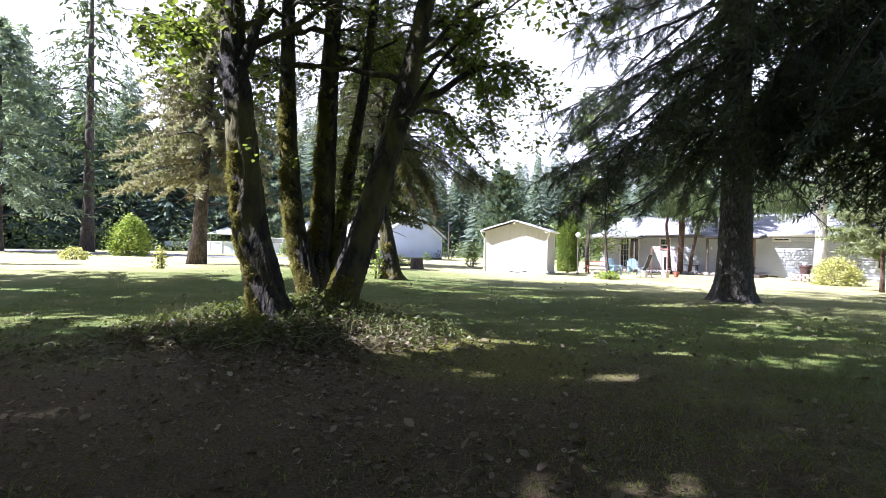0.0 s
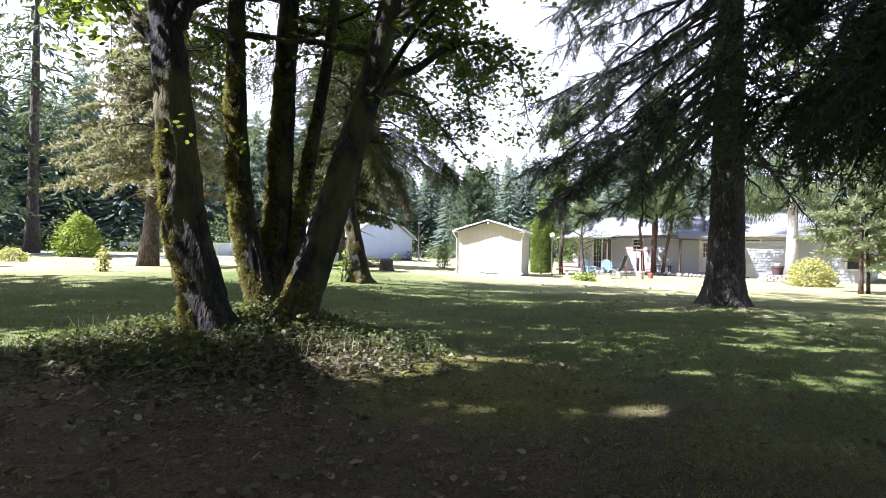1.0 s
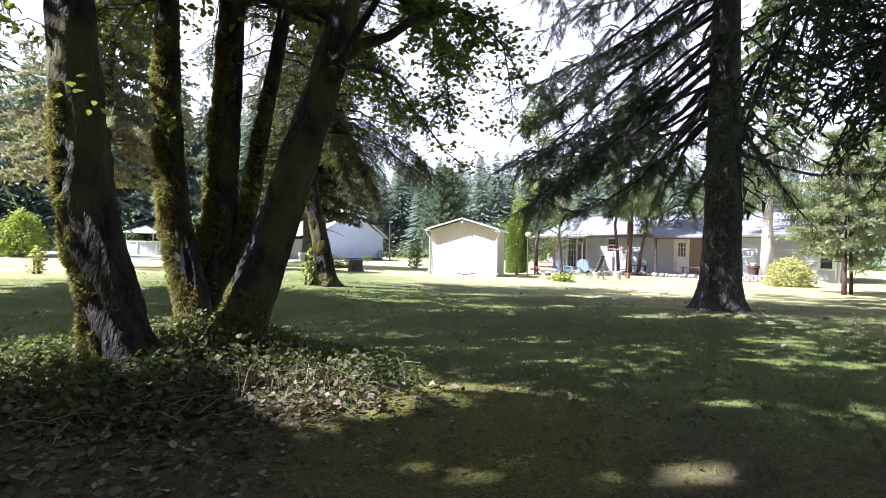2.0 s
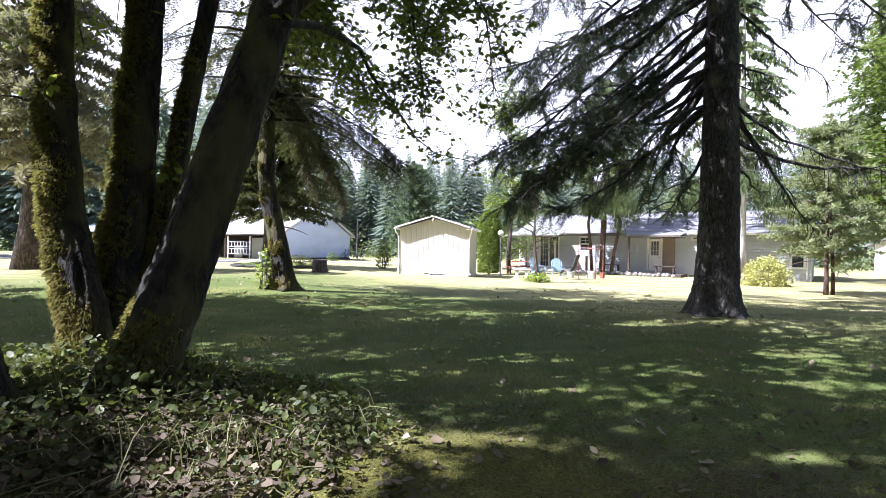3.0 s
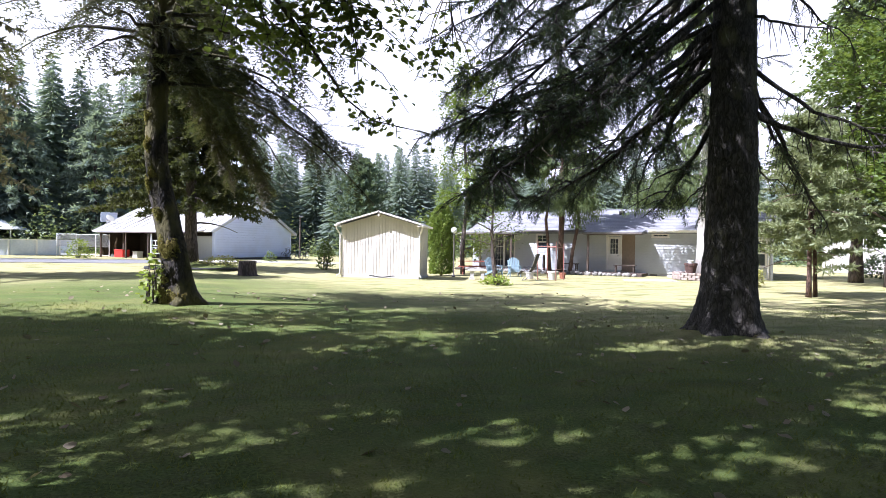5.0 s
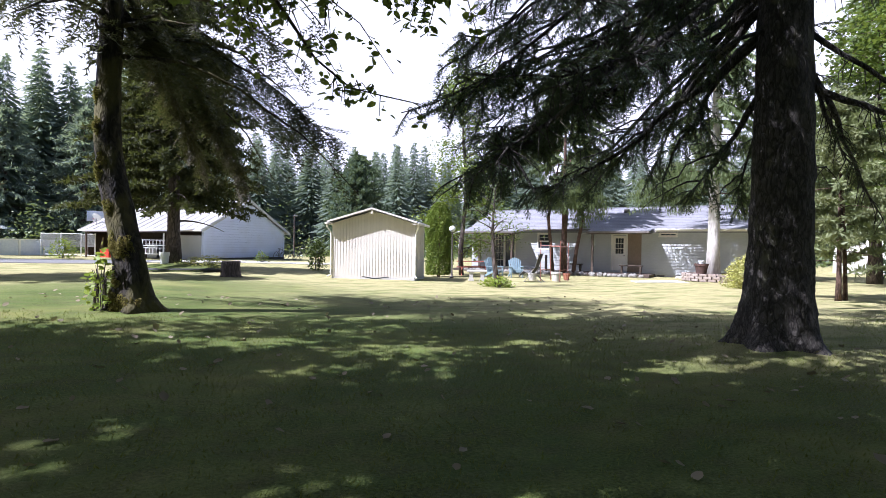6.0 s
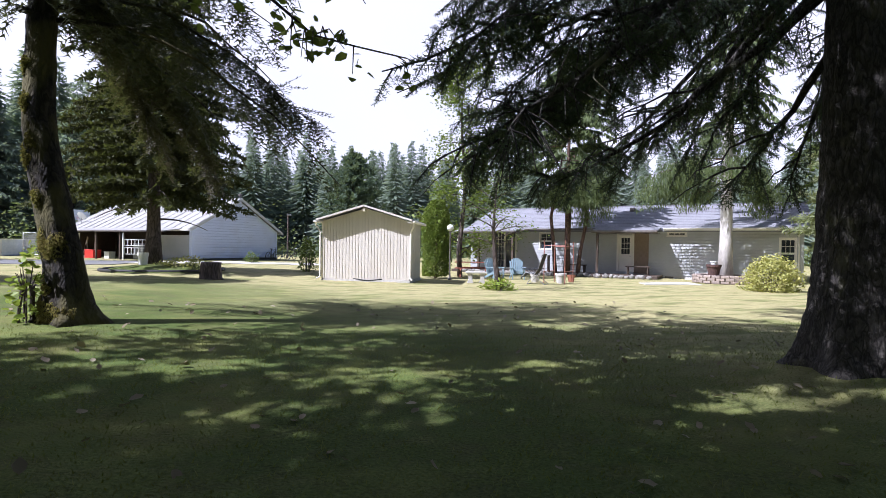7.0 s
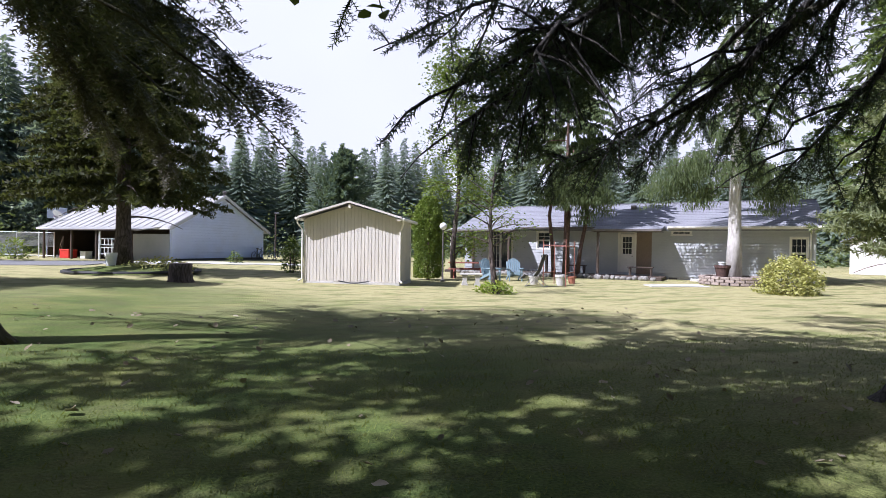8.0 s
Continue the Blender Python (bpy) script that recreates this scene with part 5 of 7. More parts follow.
def build_leaning_tree():
    """Mossy leaning trunk on the lawn with long drooping sprays."""
    rng = np.random.default_rng(31)
    t = thing("leaning_tree", pose(-1.65, 18.52, gz(-1.65, 18.52) - 0.05), "leaning tree with mossy furrowed trunk and drooping dark sprays", "tree")
    zs = np.linspace(0, 11, 90)
    px = -0.5 * ease(zs, 0, 3.2) + 0.2 * ease(zs, 3.5, 9)
    pts = np.stack([px, 0.25 * ease(zs, 0, 4), zs], 1)
    rad = 0.245 * (1 - zs / 15) * (1 + 0.9 * np.exp(-zs / 0.22))
    part("trunk", Geo().tube(pts, rad, 30, 0.2, 0.015, 3, ridge=0.05, wave=8), BARK_MOSS, t, smooth=True)
    lean = np.stack([px, 0.25 * ease(zs, 0, 4), zs], 1)
    pads = [(0.095, 262, 0.11), (0.1, 225, 0.12), (0.105, 290, 0.09), (0.16, 240, 0.08), (0.21, 215, 0.1), (0.23, 250, 0.07), (0.28, 230, 0.09), (0.33, 220, 0.08), (0.012, 235, 0.16), (0.02, 200, 0.14), (0.01, 280, 0.12), (0.045, 215, 0.1)]
    moss_pads(t, lambda u: line_at(lean, u), lambda u: 0.245 * (1 - 11 * u / 15) * (1 + 0.9 * math.exp(-11 * u / 0.22)), pads, (0, 0, 0), 79, "bright moss cushions on the leaning trunk")
    part("stub", Geo().rod((-0.3, 0.2, 4.3), (-0.72, 0.05, 4.36), 0.05), BARK_MOSS, t)
    tv, tf = needle_spray(np.random.default_rng(4), 0.5, 3, 0.06, 0.05, 0.024)
    vs, fs, n0 = [], [], 0
    for i in range(84):
        f = i / 83
        z = 4.3 + 7.0 * f
        az = i * 2.39996
        ln = rng.uniform(2.4, 4.4) * (1 - 0.35 * f)
        if z < 6.0 and math.sin(az) < -0.3:
            ln *= 0.5
        rise, droop = rng.uniform(0.1, 0.5), rng.uniform(0.4, 0.75)
        if i in (1, 4, 6):
            az, ln, rise, droop, z = radians((35, 20, 60)[(1, 4, 6).index(i)]), (3.6, 4.0, 3.2)[(1, 4, 6).index(i)], 0.05, 0.45, 4.9
        p = bough_line((float(np.interp(z, zs, px)), 0.25, z), az, ln, rise, droop, 9)
        p[1:] += rng.normal(0, 0.04, (8, 3))
        g = Geo().tube(p, np.linspace(0.045, 0.006, 9), 6, 0, 0.05, i)
        m = int((34 if i in (1, 4, 6) else 7.5) * ln)
        s = rng.uniform(0.1, 1.0, m)
        q, d = line_at(p, s)
        w = d / np.linalg.norm(d, axis=1)[:, None] * 0.5 + rng.normal(0, 0.55, (m, 3)) + (0, 0, -0.7)
        w /= np.linalg.norm(w, axis=1)[:, None]
        size = rng.uniform(0.7, 1.7, m)
        keep = ~open_to_sun(q + w * 0.25 + (-1.65, 18.52, 0))
        v, ff = placed(tv, tf, rot_frames(w[keep]), q[keep], size[keep])
        vs.append(v)
        fs.append(ff + n0)
        n0 += len(v)
        part("bough", g, BARK_MOSS, t, smooth=True)
    soup("crown", np.concatenate(vs), np.concatenate(fs), NEEDLE_BOUGH, t)
    # heavy browned boughs sweeping down behind the trunk
    vs, fs, n0 = [], [], 0
    for k, (deg, z, ln, fall) in enumerate(((64, 5.6, 3.9, 0.78), (72, 5.3, 3.3, 0.72))):
        p = bough_line((float(np.interp(z, zs, px)), 0.25, z), radians(deg), ln, 0.3 - fall, 0.3, 10)
        p[1:] += np.cumsum(rng.normal(0, 0.03, (9, 3)), 0)
        m = int(70 * ln)
        q, d = line_at(p, rng.uniform(0.1, 1.0, m))
        w = d / np.linalg.norm(d, axis=1)[:, None] * 0.4 + rng.normal(0, 0.5, (m, 3)) + (0, 0, -0.9)
        w /= np.linalg.norm(w, axis=1)[:, None]
        v, ff = placed(tv, tf, rot_frames(w), q, rng.uniform(0.6, 1.4, m))
        vs.append(v)
        fs.append(ff + n0)
        n0 += len(v)
        part("bough", Geo().tube(p, np.linspace(0.06, 0.008, 10), 7, 0, 0.06, k), BARK_MOSS, t, smooth=True)
    soup("browned_foliage", np.concatenate(vs), np.concatenate(fs), NEEDLE_DEAD, t, "dense hanging dark brown sprays")


NEEDLE_DEAD = leafy("browned_sprays", (0.05, 0.038, 0.028), (0.10, 0.075, 0.055), (0.065, 0.055, 0.04), 0.2)
NEEDLE_BOUGH = leafy("shaded_spray_foliage", (0.042, 0.05, 0.034), (0.075, 0.078, 0.055), (0.065, 0.048, 0.032), 0.2)
YELLOW_GREEN_DEEP = leafy("evergreen_scale_leaves", (0.13, 0.19, 0.025), (0.22, 0.28, 0.04), (0.07, 0.12, 0.02), 0.25, patch=2.0)
NEEDLE_SOFT = leafy("soft_grey_green_needles", (0.19, 0.23, 0.12), (0.30, 0.34, 0.18), (0.22, 0.22, 0.11), 0.35, patch=1.5)
NEEDLE_LIGHT = leafy("soft_pine_foliage", (0.10, 0.14, 0.06), (0.18, 0.22, 0.09), (0.075, 0.105, 0.05), 0.3, patch=1.0)
GREEN_LEAF = leafy("garden_tree_leaves", (0.065, 0.11, 0.02), (0.14, 0.195, 0.038), (0.045, 0.075, 0.02), 0.4, patch=0.8)
build_leaning_tree()

NEEDLE_BLUE = leafy("blue_green_pine_needles", (0.085, 0.125, 0.09), (0.15, 0.20, 0.145), (0.06, 0.09, 0.07), 0.3, 0.7, 0.3, 0.12)
NEEDLE_DUSK = leafy("dull_brown_green_foliage", (0.042, 0.052, 0.026), (0.085, 0.095, 0.046), (0.055, 0.046, 0.03), 0.2, 0.7, 0.6, 0.1)
# conifers of the yard and its edge
conifer("conifer", -4.8, 35.0, 13, 3.6, 2.9, 0.28, NEEDLE_DUSK, "dense dark conifer standing in a round flower bed", RNG, 30, 14, 270, droop=0.3, rise=0.22, top_pow=0.42, size=0.27, wide=0.9, low=1.0, fluff=1.0, hang=0.0, ragged=0.2)
conifer("conifer", -12.0, 26.6, 12.5, 3.6, 3.9, 0.34, NEEDLE_BROWN, "conifer with browned drooping foliage and bare lower trunk", RNG, 24, 10, 210, lean=(0.7, 0), droop=0.38, top_pow=0.5, size=0.3, hang=0.15, wide=0.8, fluff=1.0, low=0.85, ragged=0.28)
conifer("fir_tree", -29.5, 44.0, 28, 5.4, 5.0, 0.40, NEEDLE_MID, "tall open fir with a dark straight trunk", RNG, 34, 6, 26, droop=0.6, ragged=0.35, size=0.65, wide=0.7)
conifer("conifer", 5.5, 60.0, 9.6, 3.4, 0.4, 0.3, NEEDLE_BLUE, "broad rounded pine behind the shed", RNG, 26, 15, 70, droop=0.05, rise=0.45, top_pow=0.55, size=0.42, hang=-0.5, wide=0.9, fluff=0.5)
conifer("dead_topped_conifer", 20.5, 31.0, 17, 2.9, 8.0, 0.27, NEEDLE_LIGHT, "tall conifer with pale bare trunk beside the block planter", RNG, 16, 9, 150, droop=0.6, bark=BARK_PALE, size=0.34, hang=0.8, wide=0.7, low=0.9)
conifer("weeping_cedar", 15.0, 36.1, 12.0, 3.0, 6.3, 0.15, NEEDLE_LIGHT, "weeping cedar with reddish trunks before the porch", RNG, 16, 9, 170, droop=0.45, rise=0.2, bark=BARK_RED, size=0.36, hang=1.3, wide=0.55, top_pow=0.6, low=0.9)
cedar = bpy.data.objects["weeping_cedar"]
for k, (dx, dy, tx) in enumerate(((-0.55, 0.25, -0.3), (0.45, -0.3, 0.55), (0.25, 0.45, 0.1))):
    part("trunk", Geo().tube([(dx, dy, 0), (dx + 0.3 * tx, dy, 1.4), (dx + tx, dy, 3.2), (dx * 0.5, dy * 0.5, 6.5)], [0.13, 0.10, 0.09, 0.03], 9, 0.1, 0.05, k), BARK_RED, cedar, smooth=True)
def hanging_strands(parent, ends, seed, material=None):
    """Weeping sprays: limbs with curtains of foliage at (x, y, z, length) from the trunk's base."""
    rng = np.random.default_rng(seed)
    tri = []
    for x, y, z, ln in ends:
        a = math.atan2(y, x)
        p = bough_line((0, 0, z + 0.2), a, math.hypot(x, y), 0.1, 0.2, 6)
        part("limb", Geo().tube(p, np.linspace(0.035, 0.008, 6), 6, 0, 0.05, seed), BARK_RED, parent, smooth=True)
        n = int(800 * ln)
        q, _d = line_at(p, rng.uniform(0.55, 1.05, n))
        q = q + np.stack([rng.normal(0, 0.24, n), rng.normal(0, 0.24, n), -ln * rng.uniform(0, 1, n) ** 1.3], 1)
        way = np.stack([rng.normal(0, 0.05, n), rng.normal(0, 0.05, n), -rng.uniform(0.1, 0.26, n)], 1)
        sd = rng.normal(0, 1, (n, 3)) * (1, 1, 0.2)
        sd *= 0.022 / (np.linalg.norm(sd, axis=1)[:, None] + 1e-9)
        tri.append(np.stack([q - sd, q + sd, q + way], 1))
    v = np.concatenate(tri).reshape(-1, 3)
    soup("hanging_foliage", v, np.arange(len(v)).reshape(-1, 3), material or NEEDLE_LIGHT, parent)


hanging_strands(cedar, tuple((1.3 * math.cos(2.4 * k) + 0.3, 1.5 * math.sin(2.4 * k) - 0.5, 4.6 + 0.18 * k, 1.1 + 0.1 * (k % 4)) for k in range(9)) + ((0.9, -0.7, 4.1, 1.5), (-0.6, -0.8, 4.4, 1.1), (0.2, -1.0, 4.6, 1.0), (-1.3, 0.2, 4.5, 0.9), (1.6, -1.4, 4.4, 1.3)), 3)
hanging_strands(bpy.data.objects["dead_topped_conifer"], ((-1.6, 0.9, 4.1, 0.8), (-0.9, 0.9, 4.4, 0.6), (1.2, -1.0, 4.1, 1.1), (0.8, -1.0, 5.2, 0.9), (1.7, -1.5, 4.4, 0.9), (-1.2, -0.4, 6.6, 0.9), (1.0, 0.6, 6.9, 0.9), (-0.6, 1.0, 7.3, 0.9), (1.3, -0.9, 7.0, 1.0), (-1.4, -0.5, 5.2, 1.0), (-0.8, -1.5, 5.6, 1.0), (-1.9, 0.3, 5.8, 1.1), (0.3, -1.8, 5.0, 0.9), (-2.2, 1.4, 5.0, 1.0), (-1.0, 1.9, 5.6, 1.0), (-2.9, 2.3, 4.7, 1.1), (-2.5, 0.8, 5.6, 1.1), (-3.3, 1.5, 5.2, 1.1)), 4)
conifer("young_pine", 15.6, 20.5, 5.7, 1.65, 1.2, 0.065, NEEDLE_SOFT, "young two-stemmed pine with soft pale needles", RNG, 18, 10, 190, droop=0.15, rise=0.3, top_pow=0.5, size=0.22, bark=BARK_RED, hang=-0.1, wide=0.5, low=0.9, fluff=0.8)
pine = bpy.data.objects["young_pine"]
part("trunk", Geo().tube([(0.36, 0.1, 0), (0.34, 0.1, 0.9), (0.2, 0.05, 2.2), (0.05, 0, 3.6)], [0.07, 0.055, 0.045, 0.02], 9, 0.1, 0.05, 3), BARK_RED, pine, smooth=True)
conifer("conifer", 27.5, 28.5, 16, 4.2, 2.4, 0.25, NEEDLE_LIGHT, "bushy light-green conifer beyond the house end", RNG, 28, 10, 110, droop=0.3, top_pow=0.6, size=0.42, wide=0.75)
# far conifers share the foliage colour that is paled for haze
for x, y, h, r, clear, what in ((-27.5, 69.0, 13.5, 4.6, 0.6, "rounded blue-green conifer behind the pool"), (-21.5, 71.0, 14.5, 4.4, 0.6, "rounded blue-green conifer behind the pool"), (-33.5, 40.0, 17, 5.6, 3.6, "broad green conifer at the drive's edge, paled as by haze")):
    conifer("conifer", x, y, h, r, clear, 0.3, NEEDLE_HAZED, what, RNG, 26, 10, 55, droop=0.3, rise=0.15, top_pow=0.6, size=0.6, wide=0.7, low=0.9, fluff=0.6, ragged=0.25)
# unseen firs added beside and behind the path to shade the lawn
def shade_fir(x, y, height, radius, clear, seed):
    conifer("shade_fir", x, y, height, radius, clear, 0.38, NEEDLE, "tall dark fir added out of view to shade the path", np.random.default_rng(seed), 22, 8, 30, droop=0.35, size=1.1, top_pow=0.6, low=0.8, group="firs round the path")


shade_fir(-13.5, 3.0, 20, 5.0, 4.0, 1)
shade_fir(-17.0, 11.5, 20, 5.0, 6.5, 2)
shade_fir(-6.5, -3.5, 20, 5.0, 5.0, 3)
shade_fir(-2.6, -1.9, 20, 5.4, 6.8, 4)
shade_fir(4.5, -5.5, 19, 5.0, 4.0, 8)
shade_fir(9.8, 0.5, 18, 4.6, 3.0, 5)
shade_fir(16.0, 4.5, 18, 4.6, 2.5, 6)
shade_fir(-22.0, 4.0, 20, 5.0, 2.0, 7)


def broadleaf(name, x, y, height, radius, clear, n, size, material, label, seed, trunk_r=0.12, bark=None):
    """A small broadleaf tree: bent trunk, limbs with twigs, leaves in clumps about the twigs."""
    rng = np.random.default_rng(seed)
    t = thing(name, pose(x, y, gz(x, y) - 0.02), label, "tree")
    zs = np.linspace(0, height * 0.9, 10)
    pts = np.stack([0.15 * np.sin(zs * 0.9 + seed), 0.12 * np.cos(zs * 0.7 + seed) - 0.12 * math.cos(seed), zs], 1)
    part("trunk", Geo().tube(pts, trunk_r * np.linspace(1.2, 0.12, 10), 9, 0.08, 0.05, seed), bark or BARK_FAR, t, smooth=True)
    cl = []
    for k in range(int(10 + height * 2)):
        z = clear * 0.8 + (height * 0.88 - clear * 0.8) * rng.uniform(0, 1)
        o = np.array([np.interp(z, zs, pts[:, 0]), np.interp(z, zs, pts[:, 1]), z])
        f = (z - clear) / max(0.1, height - clear)
        q = bough_line(o, k * 2.4, radius * rng.uniform(0.6, 1.05) * (1 - 0.5 * max(0, f) ** 1.5), rng.uniform(0.3, 0.8), rng.uniform(0.1, 0.5), 6)
        part("limb", Geo().tube(q, np.linspace(trunk_r * 0.3, 0.006, 6), 5, 0, 0.05, k), bark or BARK_FAR, t, smooth=True)
        cl.append(line_at(q, rng.uniform(0.35, 1.05, 7))[0])
    c = np.concatenate(cl)
    m = max(3, n // len(c))
    w = (c[:, None] + rng.normal(0, 0.11 * radius + 0.06, (len(c), m, 3))).reshape(-1, 3)
    leaf_cloud("crown", w[w[:, 2] > 0.3], size, material, t, rng, 0.5, 0.3)
    return t


broadleaf("apple_tree", 7.75, 26.9, 4.4, 1.5, 1.5, 1300, 0.075, GREEN_LEAF, "young apple tree with thin dull green crown", 3, 0.085)
broadleaf("garden_tree", 8.9, 35.2, 12.0, 2.4, 0.9, 11000, 0.13, YELLOW_GREEN_DEEP, "tall yellow-green tree behind the columnar evergreen", 4)
broadleaf("garden_tree", 24.6, 24.6, 13, 4.2, 2.4, 12000, 0.21, GREEN_LEAF, "tall leafy green tree with dark limbs", 5, 0.2)
broadleaf("garden_tree", 30.0, 25.0, 15, 4.6, 2.4, 11000, 0.24, GREEN_LEAF, "tall leafy green tree with dark limbs", 6, 0.2)


def bush(name, x, y, rx, ry, height, n, size, material, label, seed, stems=14, flat=0.4, category="bush"):
    """A bush: stems fanning from the base and leaves in an uneven dome."""
    rng = np.random.default_rng(seed)
    t = thing(name, pose(x, y, gz(x, y) - 0.02), label, category)
    for k in range(stems):
        a, r = rng.uniform(0, 2 * np.pi), rng.uniform(0.2, 0.9)
        q = np.array([(0.1 * math.cos(a), 0.1 * math.sin(a), 0), (0.5 * r * rx * math.cos(a), 0.5 * r * ry * math.sin(a), height * 0.55), (r * rx * math.cos(a), r * ry * math.sin(a), height * (1 - 0.45 * r))])
        part("stem", Geo().tube(q, [0.012, 0.009, 0.004], 5, 0, 0, k), BARK_FAR, t)
    a, u = rng.uniform(0, 2 * np.pi, n), rng.uniform(0.02, 1, n)
    k = rng.uniform(0.3, 1.0, n) ** 0.45
    prof = np.sqrt(np.clip(1 - u ** 2.4, 0.02, 1)) * (0.82 + 0.36 * np.minimum(u, 0.5))
    lump = 1 + 0.15 * np.sin(3 * a + 5 * u + seed) + 0.12 * np.sin(7 * a - 9 * u)
    w = np.stack([rx * k * prof * lump * np.cos(a), ry * k * prof * lump * np.sin(a), height * u * (1 + 0.14 * np.sin(5 * a + seed) + 0.08 * np.sin(11 * a))], 1)
    w += rng.normal(0, 0.05, (n, 3)) * (rx, ry, 0.5 * height)
    w[:, 2] = np.maximum(w[:, 2], 0.03)
    leaf_cloud("foliage", w, size, material, t, rng, flat, -0.35)
    return t


bush("yellow_bush", 17.5, 25.5, 1.08, 0.95, 1.12, 5200, 0.08, BUSH_LEAF, "rounded pale yellow-green bush on the lawn edge", 1)
bush("bright_bush", -22.7, 38.6, 1.5, 1.4, 2.5, 3600, 0.17, YELLOW_GREEN, "bright yellow-green rounded bush by the drive", 2)
bush("low_shrub", -19.7, 28.9, 0.85, 0.6, 0.6, 700, 0.12, BUSH_LEAF, "low spreading shrub on the sunny lawn", 3)
bush("low_shrub", -10.4, 20.5, 0.24, 0.24, 0.75, 260, 0.10, BUSH_LEAF, "small upright shrub on the sunny lawn", 4)
bush("round_bush", -33.5, 36.0, 1.2, 1.2, 1.7, 1200, 0.2, YELLOW_GREEN, "round light-green bush at the drive's edge", 5)
bush("dark_shrub", 1.55, 37.2, 0.5, 0.5, 1.5, 900, 0.11, GREEN_LEAF, "small dark green shrub behind the shed", 6)
bush("dark_bush", 34.0, 32.0, 1.6, 1.4, 1.3, 1800, 0.14, NEEDLE_MID, "low dark bush beside the far garage", 7)
bush("thin_shrub", 18.9, 26.3, 0.55, 0.5, 1.3, 120, 0.09, GREEN_LEAF, "thin twiggy shrub with few leaves", 8, 22)
bush("flower_clump", 7.75, 26.85, 0.62, 0.5, 0.36, 620, 0.09, YELLOW_GREEN, "low green plants round the foot of the apple tree", 9)
bush("flower_clump", -3.2, 33.6, 1.5, 0.8, 0.55, 900, 0.10, BUSH_LEAF, "pale flowering plants in the round bed", 10)
bush("flower_clump", -2.08, 18.3, 0.22, 0.22, 0.9, 160, 0.10, YELLOW_GREEN, "yellow-green sapling at the foot of the leaning trunk", 11)
bush("flower_clump", -15.0, 49.6, 0.9, 0.7, 1.2, 500, 0.13, YELLOW_GREEN, "leafy plant before the pool fence", 12)
bush("twig_bush", -2.0, 47.0, 0.5, 0.5, 0.7, 300, 0.10, GREEN_LEAF, "small green shrub beside the outbuilding", 13)


def build_columnar_hedge():
    rng = np.random.default_rng(8)
    t = thing("columnar_evergreen", pose(7.25, 33.8, gz(7.25, 33.8)), "clipped columnar evergreen, bright green, beside the shed", "hedge")
    part("trunk", Geo().tube([(0, 0, 0), (0.02, 0, 1.5), (0, 0, 3.2)], [0.08, 0.06, 0.02], 8), BARK_RED, t)
    n = 15000
    a, z = rng.uniform(0, 2 * np.pi, n), rng.uniform(0.08, 3.55, n)
    r = 0.60 * np.minimum(1, (3.7 - z) / 0.9) ** 0.6 * np.minimum(1, 0.75 + z) * (1 + 0.10 * np.sin(3 * a + 2.1 * z) + 0.06 * np.sin(7 * a - 5 * z))
    r = r * rng.uniform(0.72, 1.02, n)
    leaf_cloud("foliage", np.stack([r * np.cos(a) * 1.05, r * np.sin(a), z], 1), 0.085, YELLOW_GREEN_DEEP, t, rng, 0.1, -0.8)


build_columnar_hedge()


